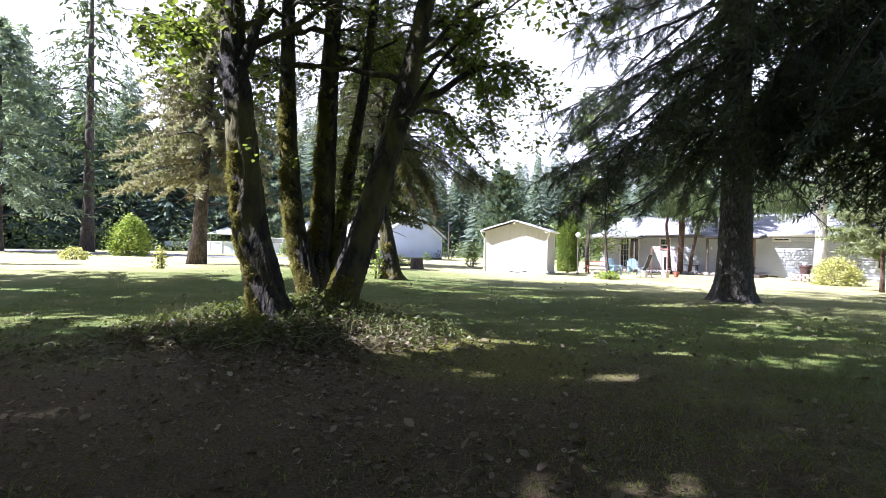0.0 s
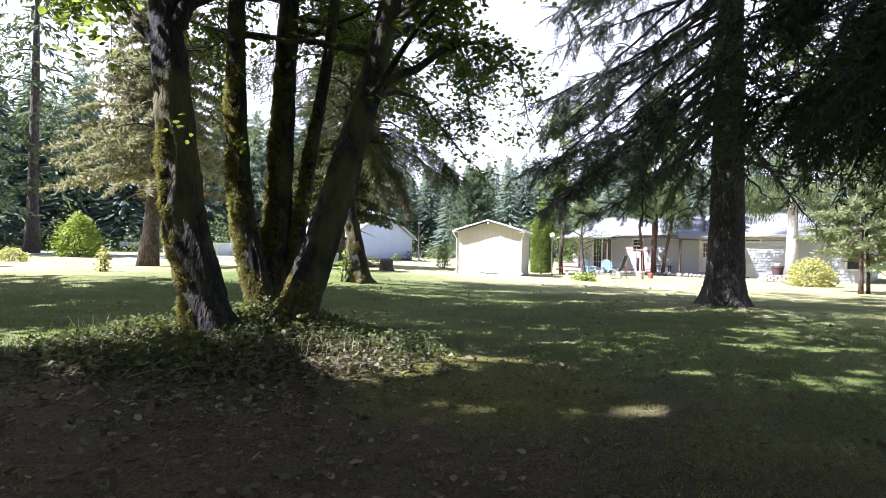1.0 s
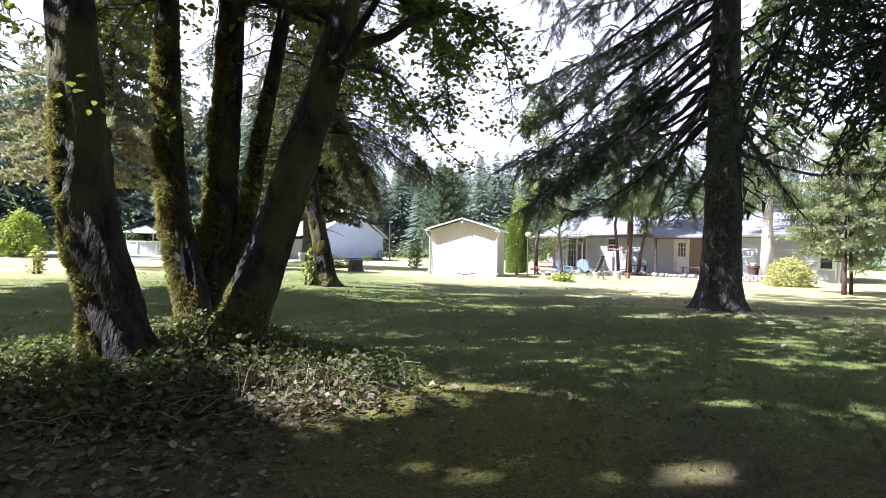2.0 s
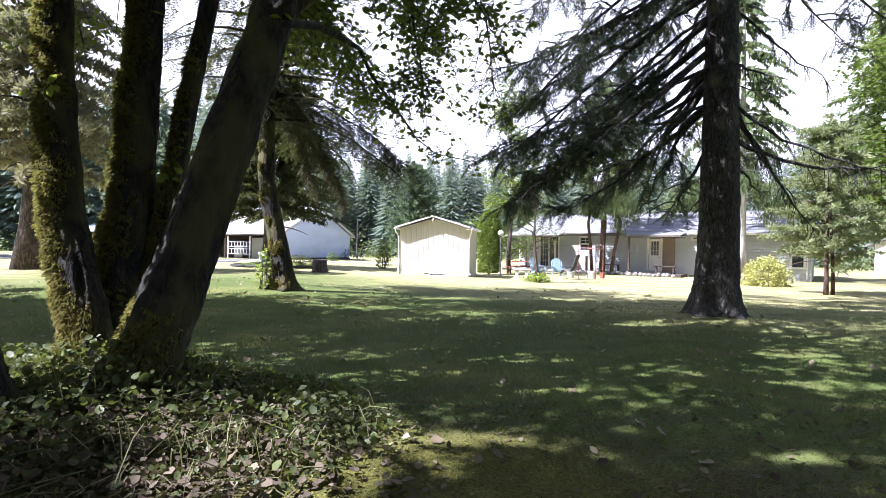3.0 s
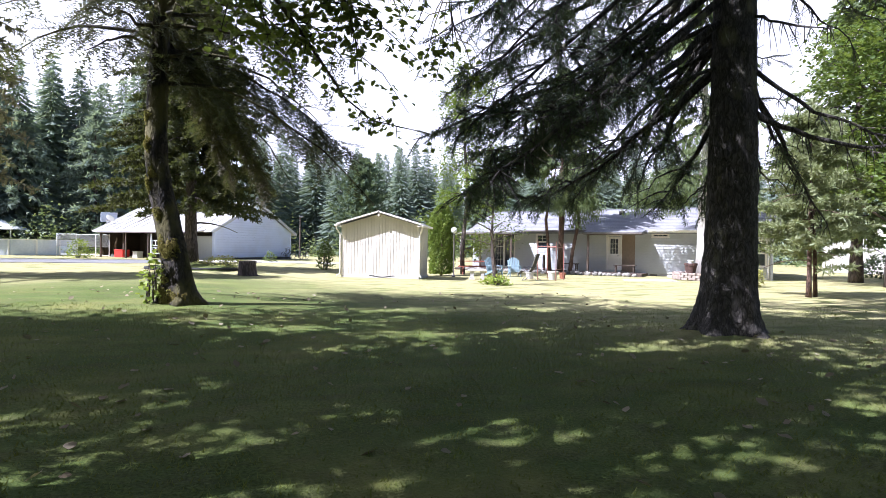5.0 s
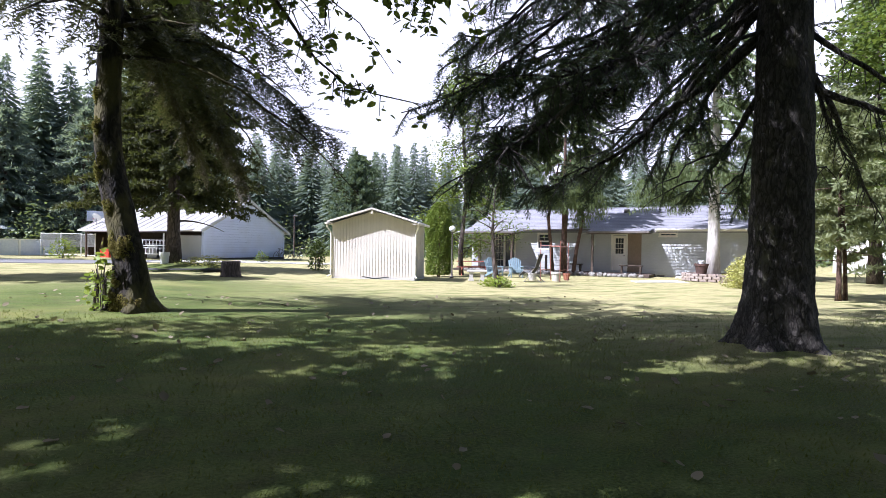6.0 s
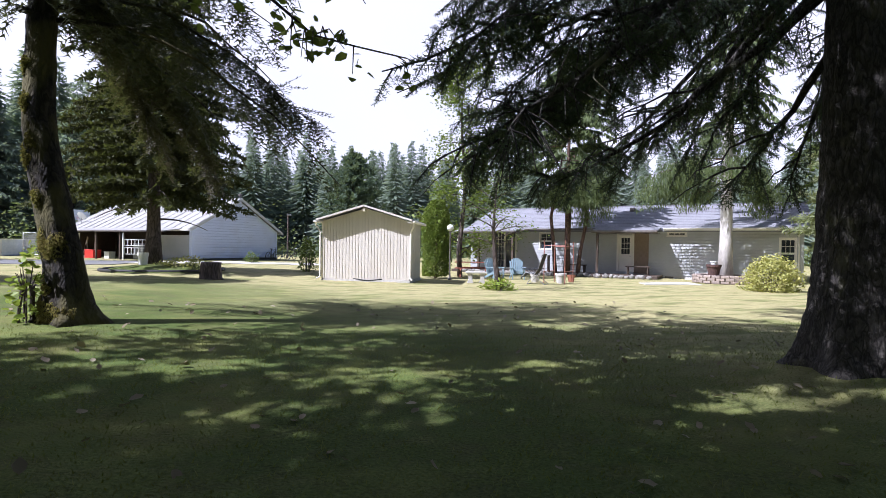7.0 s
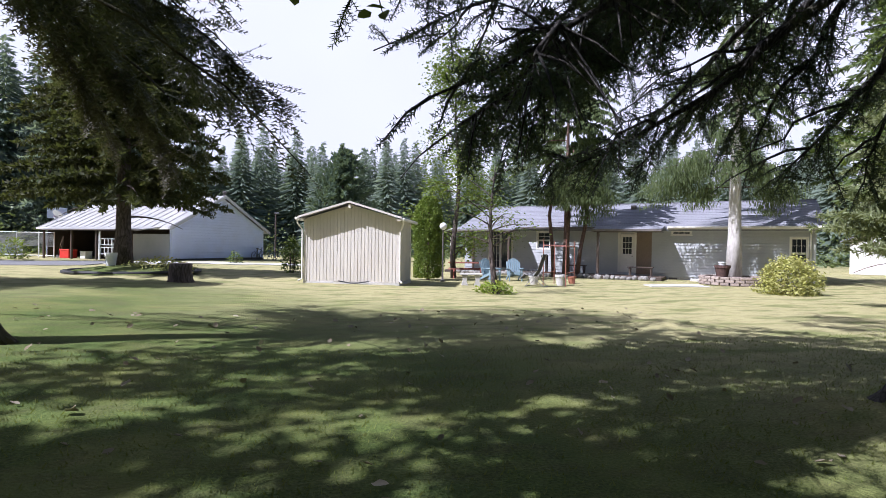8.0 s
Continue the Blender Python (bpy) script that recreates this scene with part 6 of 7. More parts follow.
def build_woods():
    """Distant conifer woods closing the yard all round."""
    rng = np.random.default_rng(5)
    kinds = []
    for k, (h, r) in enumerate(((20, 6.6), (18.4, 6.2), (21, 6.8), (17.6, 6.2), (19.4, 6.5))):
        sub = np.random.default_rng(50 + k)
        crown = conifer_soup(sub, h, r, 0.6, 30, 8, 7, droop=0.34, rise=0.05, ragged=0.15, size=0.55, fluff=0.45, wide=0.95, top_pow=0.9, low=0.95, hang=0.08)
        # tiers of flat drooping boughs close the crown
        tiers = []
        for f in np.linspace(0, 0.97, 34):
            n = 26
            z, rr = 0.8 + (h - 0.8) * f, 0.92 * r * (1 - f) ** 0.9 + 0.1
            a = np.linspace(0, 2 * np.pi, n, endpoint=False) + sub.uniform(0, 2) + sub.normal(0, 0.06, n)
            reach, zz = rr * sub.uniform(0.7, 1.12, n), z + sub.normal(0, 0.12, n)
            half = sub.uniform(0.09, 0.16, n)
            tip = np.stack([reach * np.cos(a), reach * np.sin(a), zz - 0.34 * reach], 1)
            root = np.stack([0.05 * rr * np.cos(a), 0.05 * rr * np.sin(a), zz + 0.1], 1)
            left, right = [np.stack([0.62 * reach * np.cos(a + sg * half), 0.62 * reach * np.sin(a + sg * half), zz - 0.2 * reach - 0.1 * rr * sub.uniform(0, 1, n)], 1) for sg in (-1, 1)]
            tiers += [np.stack([root, left, tip], 1), np.stack([root, tip, right], 1)]
        kinds.append(np.concatenate([crown, np.concatenate(tiers).reshape(-1, 3)]))
    coarse = conifer_soup(np.random.default_rng(60), 18, 3.6, 1.0, 14, 5, 6, size=1.4)
    spots = []
    for row, step in enumerate((3.0, 2.8, 2.6)):
        for a in np.arange(-62, 56, step):
            near = a < -16 or a > 26
            spots.append((a + rng.uniform(-1.1, 1.1), (71, 80, 90)[row] + rng.uniform(-3, 3) if near else (76, 86, 97)[row] + rng.uniform(-4, 4), True))
    # coarse unseen trees to the sides and rear, added to cut sky light
    spots += [(rng.uniform(60, 295), rng.uniform(30, 60), False) for _i in range(46)]
    vs = []
    for i, (a, d, fine) in enumerate(spots):
        az = radians(a)
        x, y = 4 + d * math.sin(az), 10 + d * math.cos(az)
        k = kinds[rng.integers(5)] if fine else coarse
        c, s = math.cos(i * 1.3), math.sin(i * 1.3)
        sz = rng.uniform(0.82, 0.97) * (1.24 if -62 < a < -16 else 0.011 * d + 0.04 if fine else 1.0)
        vs.append(np.stack([k[:, 0] * c - k[:, 1] * s, k[:, 0] * s + k[:, 1] * c, k[:, 2]], 1) * sz + (x, y, gz(x, y) - 0.2))
    v = np.concatenate(vs)
    # the woods' haze lies in the foliage colour
    w = soup("distant_woods", v, np.arange(len(v)).reshape(-1, 3), NEEDLE_HAZED)
    tagged(w, "dense conifer woods behind the buildings, blue-green with haze in the colour", "woods", kind="stuff")
    # scrub added to lighten the hazy, too dark foot of the woods
    n = 3600
    az = np.where(np.arange(n) % 3 < 2, rng.uniform(-64, -13, n), rng.uniform(-14, 62, n))
    d = rng.uniform(58, 70, n)
    tall = 1.3 + 0.7 * np.sin(0.9 * az) + 0.6 * np.sin(2.3 * az + d)
    q = np.stack([4 + d * np.sin(np.radians(az)), 10 + d * np.cos(np.radians(az)), np.abs(rng.normal(0, 1, n)) * tall], 1)
    q = (q[:, None] + rng.normal(0, 0.45, (n, 8, 3))).reshape(-1, 3)
    q[:, 2] = np.maximum(q[:, 2], 0.1)
    u = leaf_cloud("woodland_undergrowth", q, 0.3, NEEDLE_LIGHT, None, rng, 0.2, 0.1)
    tagged(u, "leafy green scrub added to lighten the foot of the woods", "undergrowth", kind="stuff")


build_woods()


# ---- ground cover ----
def scatter_ground():
    rng = np.random.default_rng(41)
    # undergrowth on the mound: leaves on short stems, dry stalks among them
    n = 17000
    a, r = rng.uniform(0, 2 * np.pi, n), np.sqrt(rng.uniform(0, 1, n))
    x = -1.9 + 2.35 * r * np.cos(a) + rng.normal(0, 0.12, n)
    y = 8.55 + 1.35 * r * np.sin(a) + rng.normal(0, 0.12, n)
    clump = 0.5 + 0.5 * np.sin(3.1 * x + 1.7 * y) * np.cos(2.3 * y - 1.1 * x)
    tall = 0.40 * (1 - 0.7 * r ** 2) * rng.uniform(0.02, 1.0, n) * (0.35 + 0.65 * clump)
    w = np.stack([x, y, ground_z(x, y) + 0.02 + np.abs(tall)], 1)
    green = np.clip(0.35 + 0.5 * (y - 7.75) + 0.25 * np.sin(2.1 * x), 0.08, 0.75)
    pick = rng.uniform(0, 1, n) < green
    u = leaf_cloud("undergrowth", w[pick], 0.05 * rng.uniform(0.4, 1.5, pick.sum()), IVY, None, rng, 0.15, 0.55, shape=(CURLED_V, CURLED_F))
    tagged(u, "low green undergrowth on the mound round the stems", "undergrowth", kind="stuff")
    dry = w[~pick] * (1, 1, 0.0) + np.stack([np.zeros((~pick).sum())] * 2 + [ground_z(x, y)[~pick] + 0.02 + 0.55 * np.abs(tall[~pick])], 1)
    u = leaf_cloud("dry_undergrowth", dry, 0.05 * rng.uniform(0.4, 1.5, (~pick).sum()), DEAD_LEAF, None, rng, 0.3, 0.2, shape=(CURLED_V, CURLED_F))
    tagged(u, "dry brown leaves and stalks among the undergrowth", "undergrowth", kind="stuff")
    # thin grass stalks and stems on the mound
    n = 1300
    a, r = rng.uniform(0, 2 * np.pi, n), np.sqrt(rng.uniform(0, 1, n))
    x, y = -1.9 + 2.4 * r * np.cos(a), 8.5 + 1.35 * r * np.sin(a)
    keep = np.sin(2.7 * x + 1.3 * y) + np.sin(4.1 * y - 1.9 * x) + rng.normal(0, 0.5, n) > 0.3
    keep &= y > 7.85 + 0.25 * rng.normal(0, 1, n)
    arching_blades("tall_grass", x[keep], y[keep], 0.34, rng, DRY_STALK, "arching dry and green grass on the mound")
    # dry stalks and thin twigs lying criss-cross in the undergrowth
    n = 240
    a, r = rng.uniform(0, 2 * np.pi, n), np.sqrt(rng.uniform(0, 1, n))
    x, y = -1.8 + 2.4 * r * np.cos(a), 8.3 + 1.3 * r * np.sin(a)
    g = Geo()
    for k in range(n):
        h, ln, rise = rng.uniform(0, 2 * np.pi), rng.uniform(0.15, 0.5), rng.uniform(-0.1, 0.5)
        p0 = np.array((x[k], y[k], gz(x[k], y[k]) + rng.uniform(0.02, 0.14)))
        way = np.array((math.cos(h), math.sin(h), rise)) * ln
        g.tube([p0, p0 + 0.5 * way + rng.normal(0, 0.02, 3), p0 + way - (0, 0, 0.1 * ln)], [0.004, 0.003, 0.0015], 3, cap=False)
    tagged(g.make("dry_stalks", DRY_STALK), "pale dry stalks lying in the undergrowth", "undergrowth", kind="stuff")
    # fallen leaves: a drift before the mound, loose ones farther out
    n = 13000
    x, y = rng.normal(-0.8, 3.2, n), 1.2 + 8.0 * rng.uniform(0, 1, n) ** 0.9
    x = np.where(np.arange(n) % 4 == 0, rng.uniform(-9, 8, n), x)
    drift = np.arange(n) % 5 == 1
    x, y = np.where(drift, rng.normal(-2.2, 1.5, n), x), np.where(drift, rng.normal(7.1, 0.55, n), y)
    few = (x > 0.8) & (y > 5.2) & (rng.uniform(0, 1, n) < 0.7)
    few |= np.sin(1.9 * x + 0.7) * np.cos(1.5 * y) + rng.normal(0, 0.7, n) < -0.55
    x, y = x[~few], y[~few]
    n = len(x)
    w = np.stack([x, y, ground_z(x, y) + 0.012], 1)
    pale = rng.uniform(0, 1, n) < 0.1
    u = leaf_cloud("bleached_leaves", w[pale], 0.07 * rng.uniform(0.4, 1.2, pale.sum()), PALE_LEAF, None, rng, 0.8, -0.05, shape=(CURLED_V, CURLED_F))
    tagged(u, "bleached pale brown leaves lying among darker ones", "leaves", kind="stuff")
    w, n = w[~pale], int((~pale).sum())
    u = leaf_cloud("fallen_leaves", w, 0.072 * rng.uniform(0.3, 1.15, n) ** 1.1, DEAD_LEAF, None, rng, 0.82, -0.05, shape=(CURLED_V, CURLED_F))
    tagged(u, "fallen brown and grey leaves on bare soil", "leaves", kind="stuff")
    # bits of bark, twig and needle litter
    n = 9000
    x, y = rng.normal(-0.4, 3.6, n), 1.2 + 8.0 * rng.uniform(0, 1, n)
    u = leaf_cloud("twig_litter", np.stack([x, y, ground_z(x, y) + 0.01], 1), 0.05 * rng.uniform(0.4, 1.2, n), DEAD_LEAF, None, rng, 0.9, 0.0, shape=(LEAF_V * (1, 0.25, 1), LEAF_F))
    tagged(u, "small brown twigs and bark bits on the soil", "litter", kind="stuff")
    n = 620
    x, y = rng.uniform(-8, 9, n), 7.5 + 14.5 * rng.uniform(0, 1, n) ** 1.2
    u = leaf_cloud("scattered_leaves", np.stack([x, y, ground_z(x, y) + 0.02], 1), 0.095, PALE_LEAF, None, rng, 0.8, -0.1, shape=(CURLED_V, CURLED_F))
    tagged(u, "single pale fallen leaves scattered on the lawn", "leaves", kind="stuff")
    # lawn blades
    n = 210000
    y = 1.2 + 17 * rng.uniform(0, 1, n) ** 1.15
    x = rng.uniform(-1, 1, n) * (2.5 + 0.62 * y) + 0.12 * y
    soil = ((x + 1.9) * 0.22) ** 2 + ((y - 6.4) * 0.24) ** 2
    keep = rng.uniform(0, 1, n) < np.clip(soil * 1.1, 0.12, 1)
    patch = 0.5 + 0.5 * np.sin(2.3 * x + 1.1 * np.sin(1.7 * y)) * np.cos(1.9 * y + 0.8 * np.sin(2.1 * x))
    keep &= rng.uniform(0, 1, n) < 0.35 + 0.65 * patch
    blades("grass", x[keep], y[keep], 0.038, 0.006, rng, GRASS, "short mown grass blades, part dry", 0.6)


def arching_blades(name, x, y, height, rng, material, label):
    """Grass blades that rise, arch over and taper: three joints each."""
    n = len(x)
    a, b = rng.uniform(0, 2 * np.pi, n), rng.uniform(0, 2 * np.pi, n)
    h = (height * rng.uniform(0.35, 1.1, n))[:, None]
    o = np.stack([x, y, ground_z(x, y) - 0.004], 1)
    way = np.stack([np.cos(b), np.sin(b), np.zeros(n)], 1)
    sd = np.stack([np.cos(a), np.sin(a), np.zeros(n)], 1) * rng.uniform(0.002, 0.0045, (n, 1))
    up = np.array((0, 0, 1.0))
    reach = rng.uniform(0.15, 0.6, (n, 1))
    p1 = o + h * (0.55 * up + 0.25 * reach * way)
    p2 = o + h * (0.85 * up + 0.7 * reach * way)
    p3 = o + h * ((0.95 - 0.5 * reach) * up + 1.35 * reach * way)
    rows = [(o - sd, o + sd, p1 + sd), (o - sd, p1 + sd, p1 - sd), (p1 - sd, p1 + sd, p2 + 0.7 * sd), (p1 - sd, p2 + 0.7 * sd, p2 - 0.7 * sd), (p2 - 0.7 * sd, p2 + 0.7 * sd, p3)]
    v = np.concatenate([np.stack(r, 1) for r in rows]).reshape(-1, 3)
    tagged(soup(name, v, np.arange(len(v)).reshape(-1, 3), material), label, "grass", kind="stuff")


def blades(name, x, y, height, width, rng, material, label, lean):
    n = len(x)
    a = rng.uniform(0, 2 * np.pi, n)
    h = height * rng.uniform(0.4, 1.2, n)
    o = np.stack([x, y, ground_z(x, y) - 0.004], 1)
    sd = np.stack([np.cos(a), np.sin(a), np.zeros(n)], 1) * (width * rng.uniform(0.6, 1.3, n))[:, None]
    b = rng.uniform(0, 2 * np.pi, n)
    tip = o + np.stack([np.cos(b) * h * lean, np.sin(b) * h * lean, h], 1) * rng.uniform(0.7, 1.1, (n, 1))
    v = np.stack([o - sd, o + sd, tip], 1).reshape(-1, 3)
    g = soup(name, v, np.arange(len(v)).reshape(-1, 3), material)
    tagged(g, label, "grass", kind="stuff")


DRY_STALK = leafy("dry_stalks", (0.22, 0.22, 0.10), (0.40, 0.37, 0.22), (0.14, 0.16, 0.06), 0.25, 0.7, 2)
PALE_LEAF = leafy("pale_fallen_leaves", (0.22, 0.18, 0.12), (0.40, 0.35, 0.26), (0.16, 0.115, 0.07), 0.15, 0.8, 4, 0.15)
scatter_ground()


# ---- yard furniture ----
BLUE_PAINT = surface("faded_blue_paint", (0.17, 0.25, 0.29), (0.24, 0.32, 0.36), 20, 0.6, 0.1, vary=0.05)
BLACK_CLOTH = surface("black_mesh_cloth", (0.02, 0.02, 0.022), (0.04, 0.04, 0.045), 80, 0.8, 0.2)
STEEL = surface("grey_steel", (0.30, 0.30, 0.31), (0.40, 0.40, 0.41), 10, 0.4, 0.05, metal=0.8)
RUST_PIPE = surface("red_painted_pipe", (0.24, 0.09, 0.065), (0.32, 0.13, 0.095), 14, 0.55, 0.1, stain=(0.2, 0.08, 0.05))
STONE = surface("field_stone", (0.17, 0.16, 0.145), (0.28, 0.265, 0.24), 14, 0.9, 0.6, vary=0.2)
BRICK = surface("tan_block", (0.24, 0.19, 0.16), (0.40, 0.33, 0.28), 20, 0.9, 0.4, vary=0.12)
TERRA = surface("terracotta", (0.28, 0.10, 0.06), (0.36, 0.15, 0.09), 16, 0.8, 0.2)
BARREL = surface("dark_red_barrel", (0.05, 0.028, 0.024), (0.09, 0.045, 0.036), 12, 0.8, 0.3)
WHITE_PLASTIC = surface("white_plastic", (0.72, 0.72, 0.70), (0.78, 0.78, 0.76), 10, 0.45, 0.03)
RED_PLASTIC = surface("red_plastic", (0.55, 0.03, 0.02), (0.62, 0.05, 0.04), 10, 0.4, 0.03)
POOL_WALL = surface("pale_blue_vinyl", (0.52, 0.58, 0.68), (0.62, 0.67, 0.74), 8, 0.5, 0.05)
RUBBER = surface("black_rubber", (0.02, 0.02, 0.02), (0.035, 0.035, 0.035), 30, 0.7, 0.1)
GLOBE, qn, ql, qb = nodes_of("opal_globe")
qb.inputs["Roughness"].default_value = 0.25
q_f, _ = noisy(qn, ql, coords(qn, ql), 6.0, 3)
ql.new(mixed(qn, ql, q_f, (0.80, 0.80, 0.78), (0.86, 0.86, 0.84)), qb.inputs["Base Color"])


def adirondack_chair():
    c = thing("garden_chair", pose(9.94, 33.3, gz(9.94, 33.3), 0, 0, 20), "faded blue slatted garden chair with round-topped back", "chair", "blue garden chairs")
    for x in (-0.27, 0.27):
        part("front_leg", Geo().box(x - 0.02, x + 0.02, -0.32, -0.22, 0, 0.54, c=0.004), BLUE_PAINT, c)
        part("back_leg", Geo().add([(x - 0.018, -0.3, 0.30), (x + 0.018, -0.3, 0.30), (x + 0.018, -0.3, 0.38), (x - 0.018, -0.3, 0.38), (x - 0.018, 0.52, 0.0), (x + 0.018, 0.52, 0.0), (x + 0.018, 0.52, 0.10), (x - 0.018, 0.52, 0.10)],
                                   [(0, 1, 2, 3), (7, 6, 5, 4), (0, 4, 5, 1), (1, 5, 6, 2), (2, 6, 7, 3), (3, 7, 4, 0)]), BLUE_PAINT, c)
        part("armrest", Geo().box(x - 0.07, x + 0.07, -0.38, 0.28, 0.542, 0.565, c=0.006), BLUE_PAINT, c)
    for k in range(5):
        y, z = -0.28 + k * 0.1, 0.385 - k * 0.037
        part("seat_slat", Geo().box(-0.26, 0.26, y, y + 0.085, z, z + 0.02, c=0.003), BLUE_PAINT, c)
    for k in range(7):
        x = -0.245 + k * 0.082
        h = 0.98 - 0.09 * ((k - 3) / 3) ** 2 * 1.6
        lean = 0.26
        part("back_slat", Geo().add([(x - 0.035 + (x * 0.0), 0.18, 0.2), (x + 0.035, 0.18, 0.2), (x * 1.12 + 0.037, 0.18 + lean, h), (x * 1.12 - 0.037, 0.18 + lean, h),
                                     (x - 0.035, 0.2, 0.19), (x + 0.035, 0.2, 0.19), (x * 1.12 + 0.037, 0.2 + lean, h - 0.01), (x * 1.12 - 0.037, 0.2 + lean, h - 0.01)],
                                    [(0, 1, 2, 3), (7, 6, 5, 4), (0, 4, 5, 1), (1, 5, 6, 2), (2, 6, 7, 3), (3, 7, 4, 0)]), BLUE_PAINT, c)
    part("back_rail", Geo().box(-0.29, 0.29, 0.31, 0.335, 0.5, 0.56), BLUE_PAINT, c)
    return c


chair = adirondack_chair()
copy_thing(chair, pose(11.0, 33.2, gz(11.0, 33.2), 0, 0, -12))


def picnic_table():
    t = thing("picnic_table", pose(9.5, 35.3, gz(9.5, 35.3), 0, 0, -18), "red-brown wooden picnic table with fixed benches", "table")
    for k in range(5):
        part("tabletop_plank", Geo().box(-0.9, 0.9, -0.36 + k * 0.146, -0.36 + k * 0.146 + 0.136, 0.70, 0.74, c=0.005), RED_WOOD, t)
    for y in (-0.68, 0.54):
        part("bench_plank", Geo().box(-0.9, 0.9, y, y + 0.14, 0.42, 0.46, c=0.005), RED_WOOD, t)
    for x in (-0.62, 0.62):
        for sg in (-1, 1):
            part("leg", Geo().add([(x - 0.02, sg * 0.18, 0.7), (x + 0.02, sg * 0.18, 0.7), (x + 0.02, sg * 0.28, 0.7), (x - 0.02, sg * 0.28, 0.7), (x - 0.02, sg * 0.52, 0), (x + 0.02, sg * 0.52, 0), (x + 0.02, sg * 0.63, 0), (x - 0.02, sg * 0.63, 0)],
                                  [(0, 1, 2, 3), (7, 6, 5, 4), (0, 4, 5, 1), (1, 5, 6, 2), (2, 6, 7, 3), (3, 7, 4, 0)]), RED_WOOD, t)
        part("cross_rail", Geo().box(x + 0.022, x + 0.058, -0.66, 0.66, 0.35, 0.42, c=0.004), RED_WOOD, t)


picnic_table()


def concrete_bench(x, y, rz):
    b = thing("concrete_bench", pose(x, y, gz(x, y) - 0.01, 0, 0, rz), "small pale concrete garden bench", "bench")
    part("seat", Geo().box(-0.43, 0.43, -0.17, 0.17, 0.40, 0.47, c=0.012), CONCRETE, b)
    for s in (-0.24, 0.24):
        g = Geo().prism([(s - 0.13, 0), (s + 0.13, 0), (s + 0.11, 0.06), (s + 0.07, 0.16), (s + 0.09, 0.34), (s + 0.13, 0.40), (s - 0.13, 0.40), (s - 0.09, 0.34), (s - 0.07, 0.16), (s - 0.11, 0.06)], -0.12, 0.12)
        part("pedestal", g, CONCRETE, b)


concrete_bench(8.2, 30.7, -15)


def lounge_chair():
    c = thing("reclining_chair", pose(10.6, 29.95, gz(10.6, 29.95), 0, 0, 140), "folding recliner with black mesh seat and grey tube frame", "chair")
    back = [(0.10, 0.42), (-0.05, 0.62), (-0.25, 1.22)]
    seat = [(0.62, 0.30), (0.45, 0.46), (0.10, 0.40)]
    for path, name in ((back, "backrest"), (seat, "seat")):
        g = Geo()
        for (xa, za), (xb, zb) in zip(path, path[1:]):
            g.add([(xa, -0.26, za), (xa, 0.26, za), (xb, 0.26, zb), (xb, -0.26, zb), (xa, -0.26, za - 0.02), (xa, 0.26, za - 0.02), (xb, 0.26, zb - 0.02), (xb, -0.26, zb - 0.02)],
                  [(0, 1, 2, 3), (7, 6, 5, 4), (0, 4, 5, 1), (1, 5, 6, 2), (2, 6, 7, 3), (3, 7, 4, 0)])
        part(name, g, BLACK_CLOTH, c)
    part("pillow", Geo().box(-0.22, -0.15, -0.2, 0.2, 1.02, 1.2, c=0.03), BLACK_CLOTH, c)
    for y in (-0.29, 0.29):
        part("side_rail", Geo().tube([(0.64, y, 0.28), (0.45, y, 0.47), (0.10, y, 0.40), (-0.05, y, 0.63), (-0.26, y, 1.24)], [0.013] * 5, 7), STEEL, c)
        part("leg", Geo().rod((0.42, y, 0.0), (-0.05, y, 0.62), 0.013), STEEL, c)
        part("leg", Geo().rod((-0.32, y, 0.0), (0.36, y, 0.56), 0.013), STEEL, c)
        part("armrest", Geo().box(-0.12, 0.34, y - 0.03, y + 0.03, 0.60, 0.63, c=0.008), BLACK_CLOTH, c)
    for x in (0.42, -0.32):
        part("foot_rail", Geo().rod((x, -0.29, 0.013), (x, 0.29, 0.013), 0.013), STEEL, c)


lounge_chair()


def pipe_frame():
    f = thing("pipe_frame", pose(11.75, 29.95, gz(11.75, 29.95), 0, 0, 15), "open red-painted pipe frame standing on the grass", "frame")
    for x, y, h in ((0, 0, 1.82), (0.86, 0.45, 1.75), (-0.30, 0.95, 1.85), (0.62, 1.35, 1.75)):
        part("post", Geo().rod((x, y, -0.03), (x, y, h), 0.018), RUST_PIPE, f)
    for a, b, z in (((0, 0), (0.86, 0.45), 1.55), ((0, 0), (-0.30, 0.95), 1.58), ((0.86, 0.45), (0.62, 1.35), 1.55), ((-0.30, 0.95), (0.62, 1.35), 1.58), ((0, 0), (0.86, 0.45), 0.52), ((-0.30, 0.95), (0.62, 1.35), 0.5)):
        part("rail", Geo().rod((*a, z), (*b, z), 0.016), RUST_PIPE, f)


pipe_frame()


def plant_pot(x, y, r, h, material, label, z=None):
    p = thing("plant_pot", pose(x, y, gz(x, y) if z is None else z), label, "pot")
    part("body", Geo().lathe([(r * 0.7, 0), (r * 0.95, h * 0.8), (r * 1.05, h * 0.8), (r * 1.05, h), (r * 0.9, h), (r * 0.86, h * 0.85)], 18), material, p, smooth=False)
    part("soil", Geo().lathe([(r * 0.87, h * 0.86), (r * 0.3, h * 0.9)], 14), DARK_WOOD, p)
    return p


plant_pot(11.95, 30.7, 0.24, 0.42, CONCRETE, "pale stone planter pot by the pipe frame")
plant_pot(11.0, 31.2, 0.2, 0.36, CONCRETE, "pale stone planter pot by the recliner")
plant_pot(12.9, 31.6, 0.17, 0.3, TERRA, "small terracotta pot on the patio")
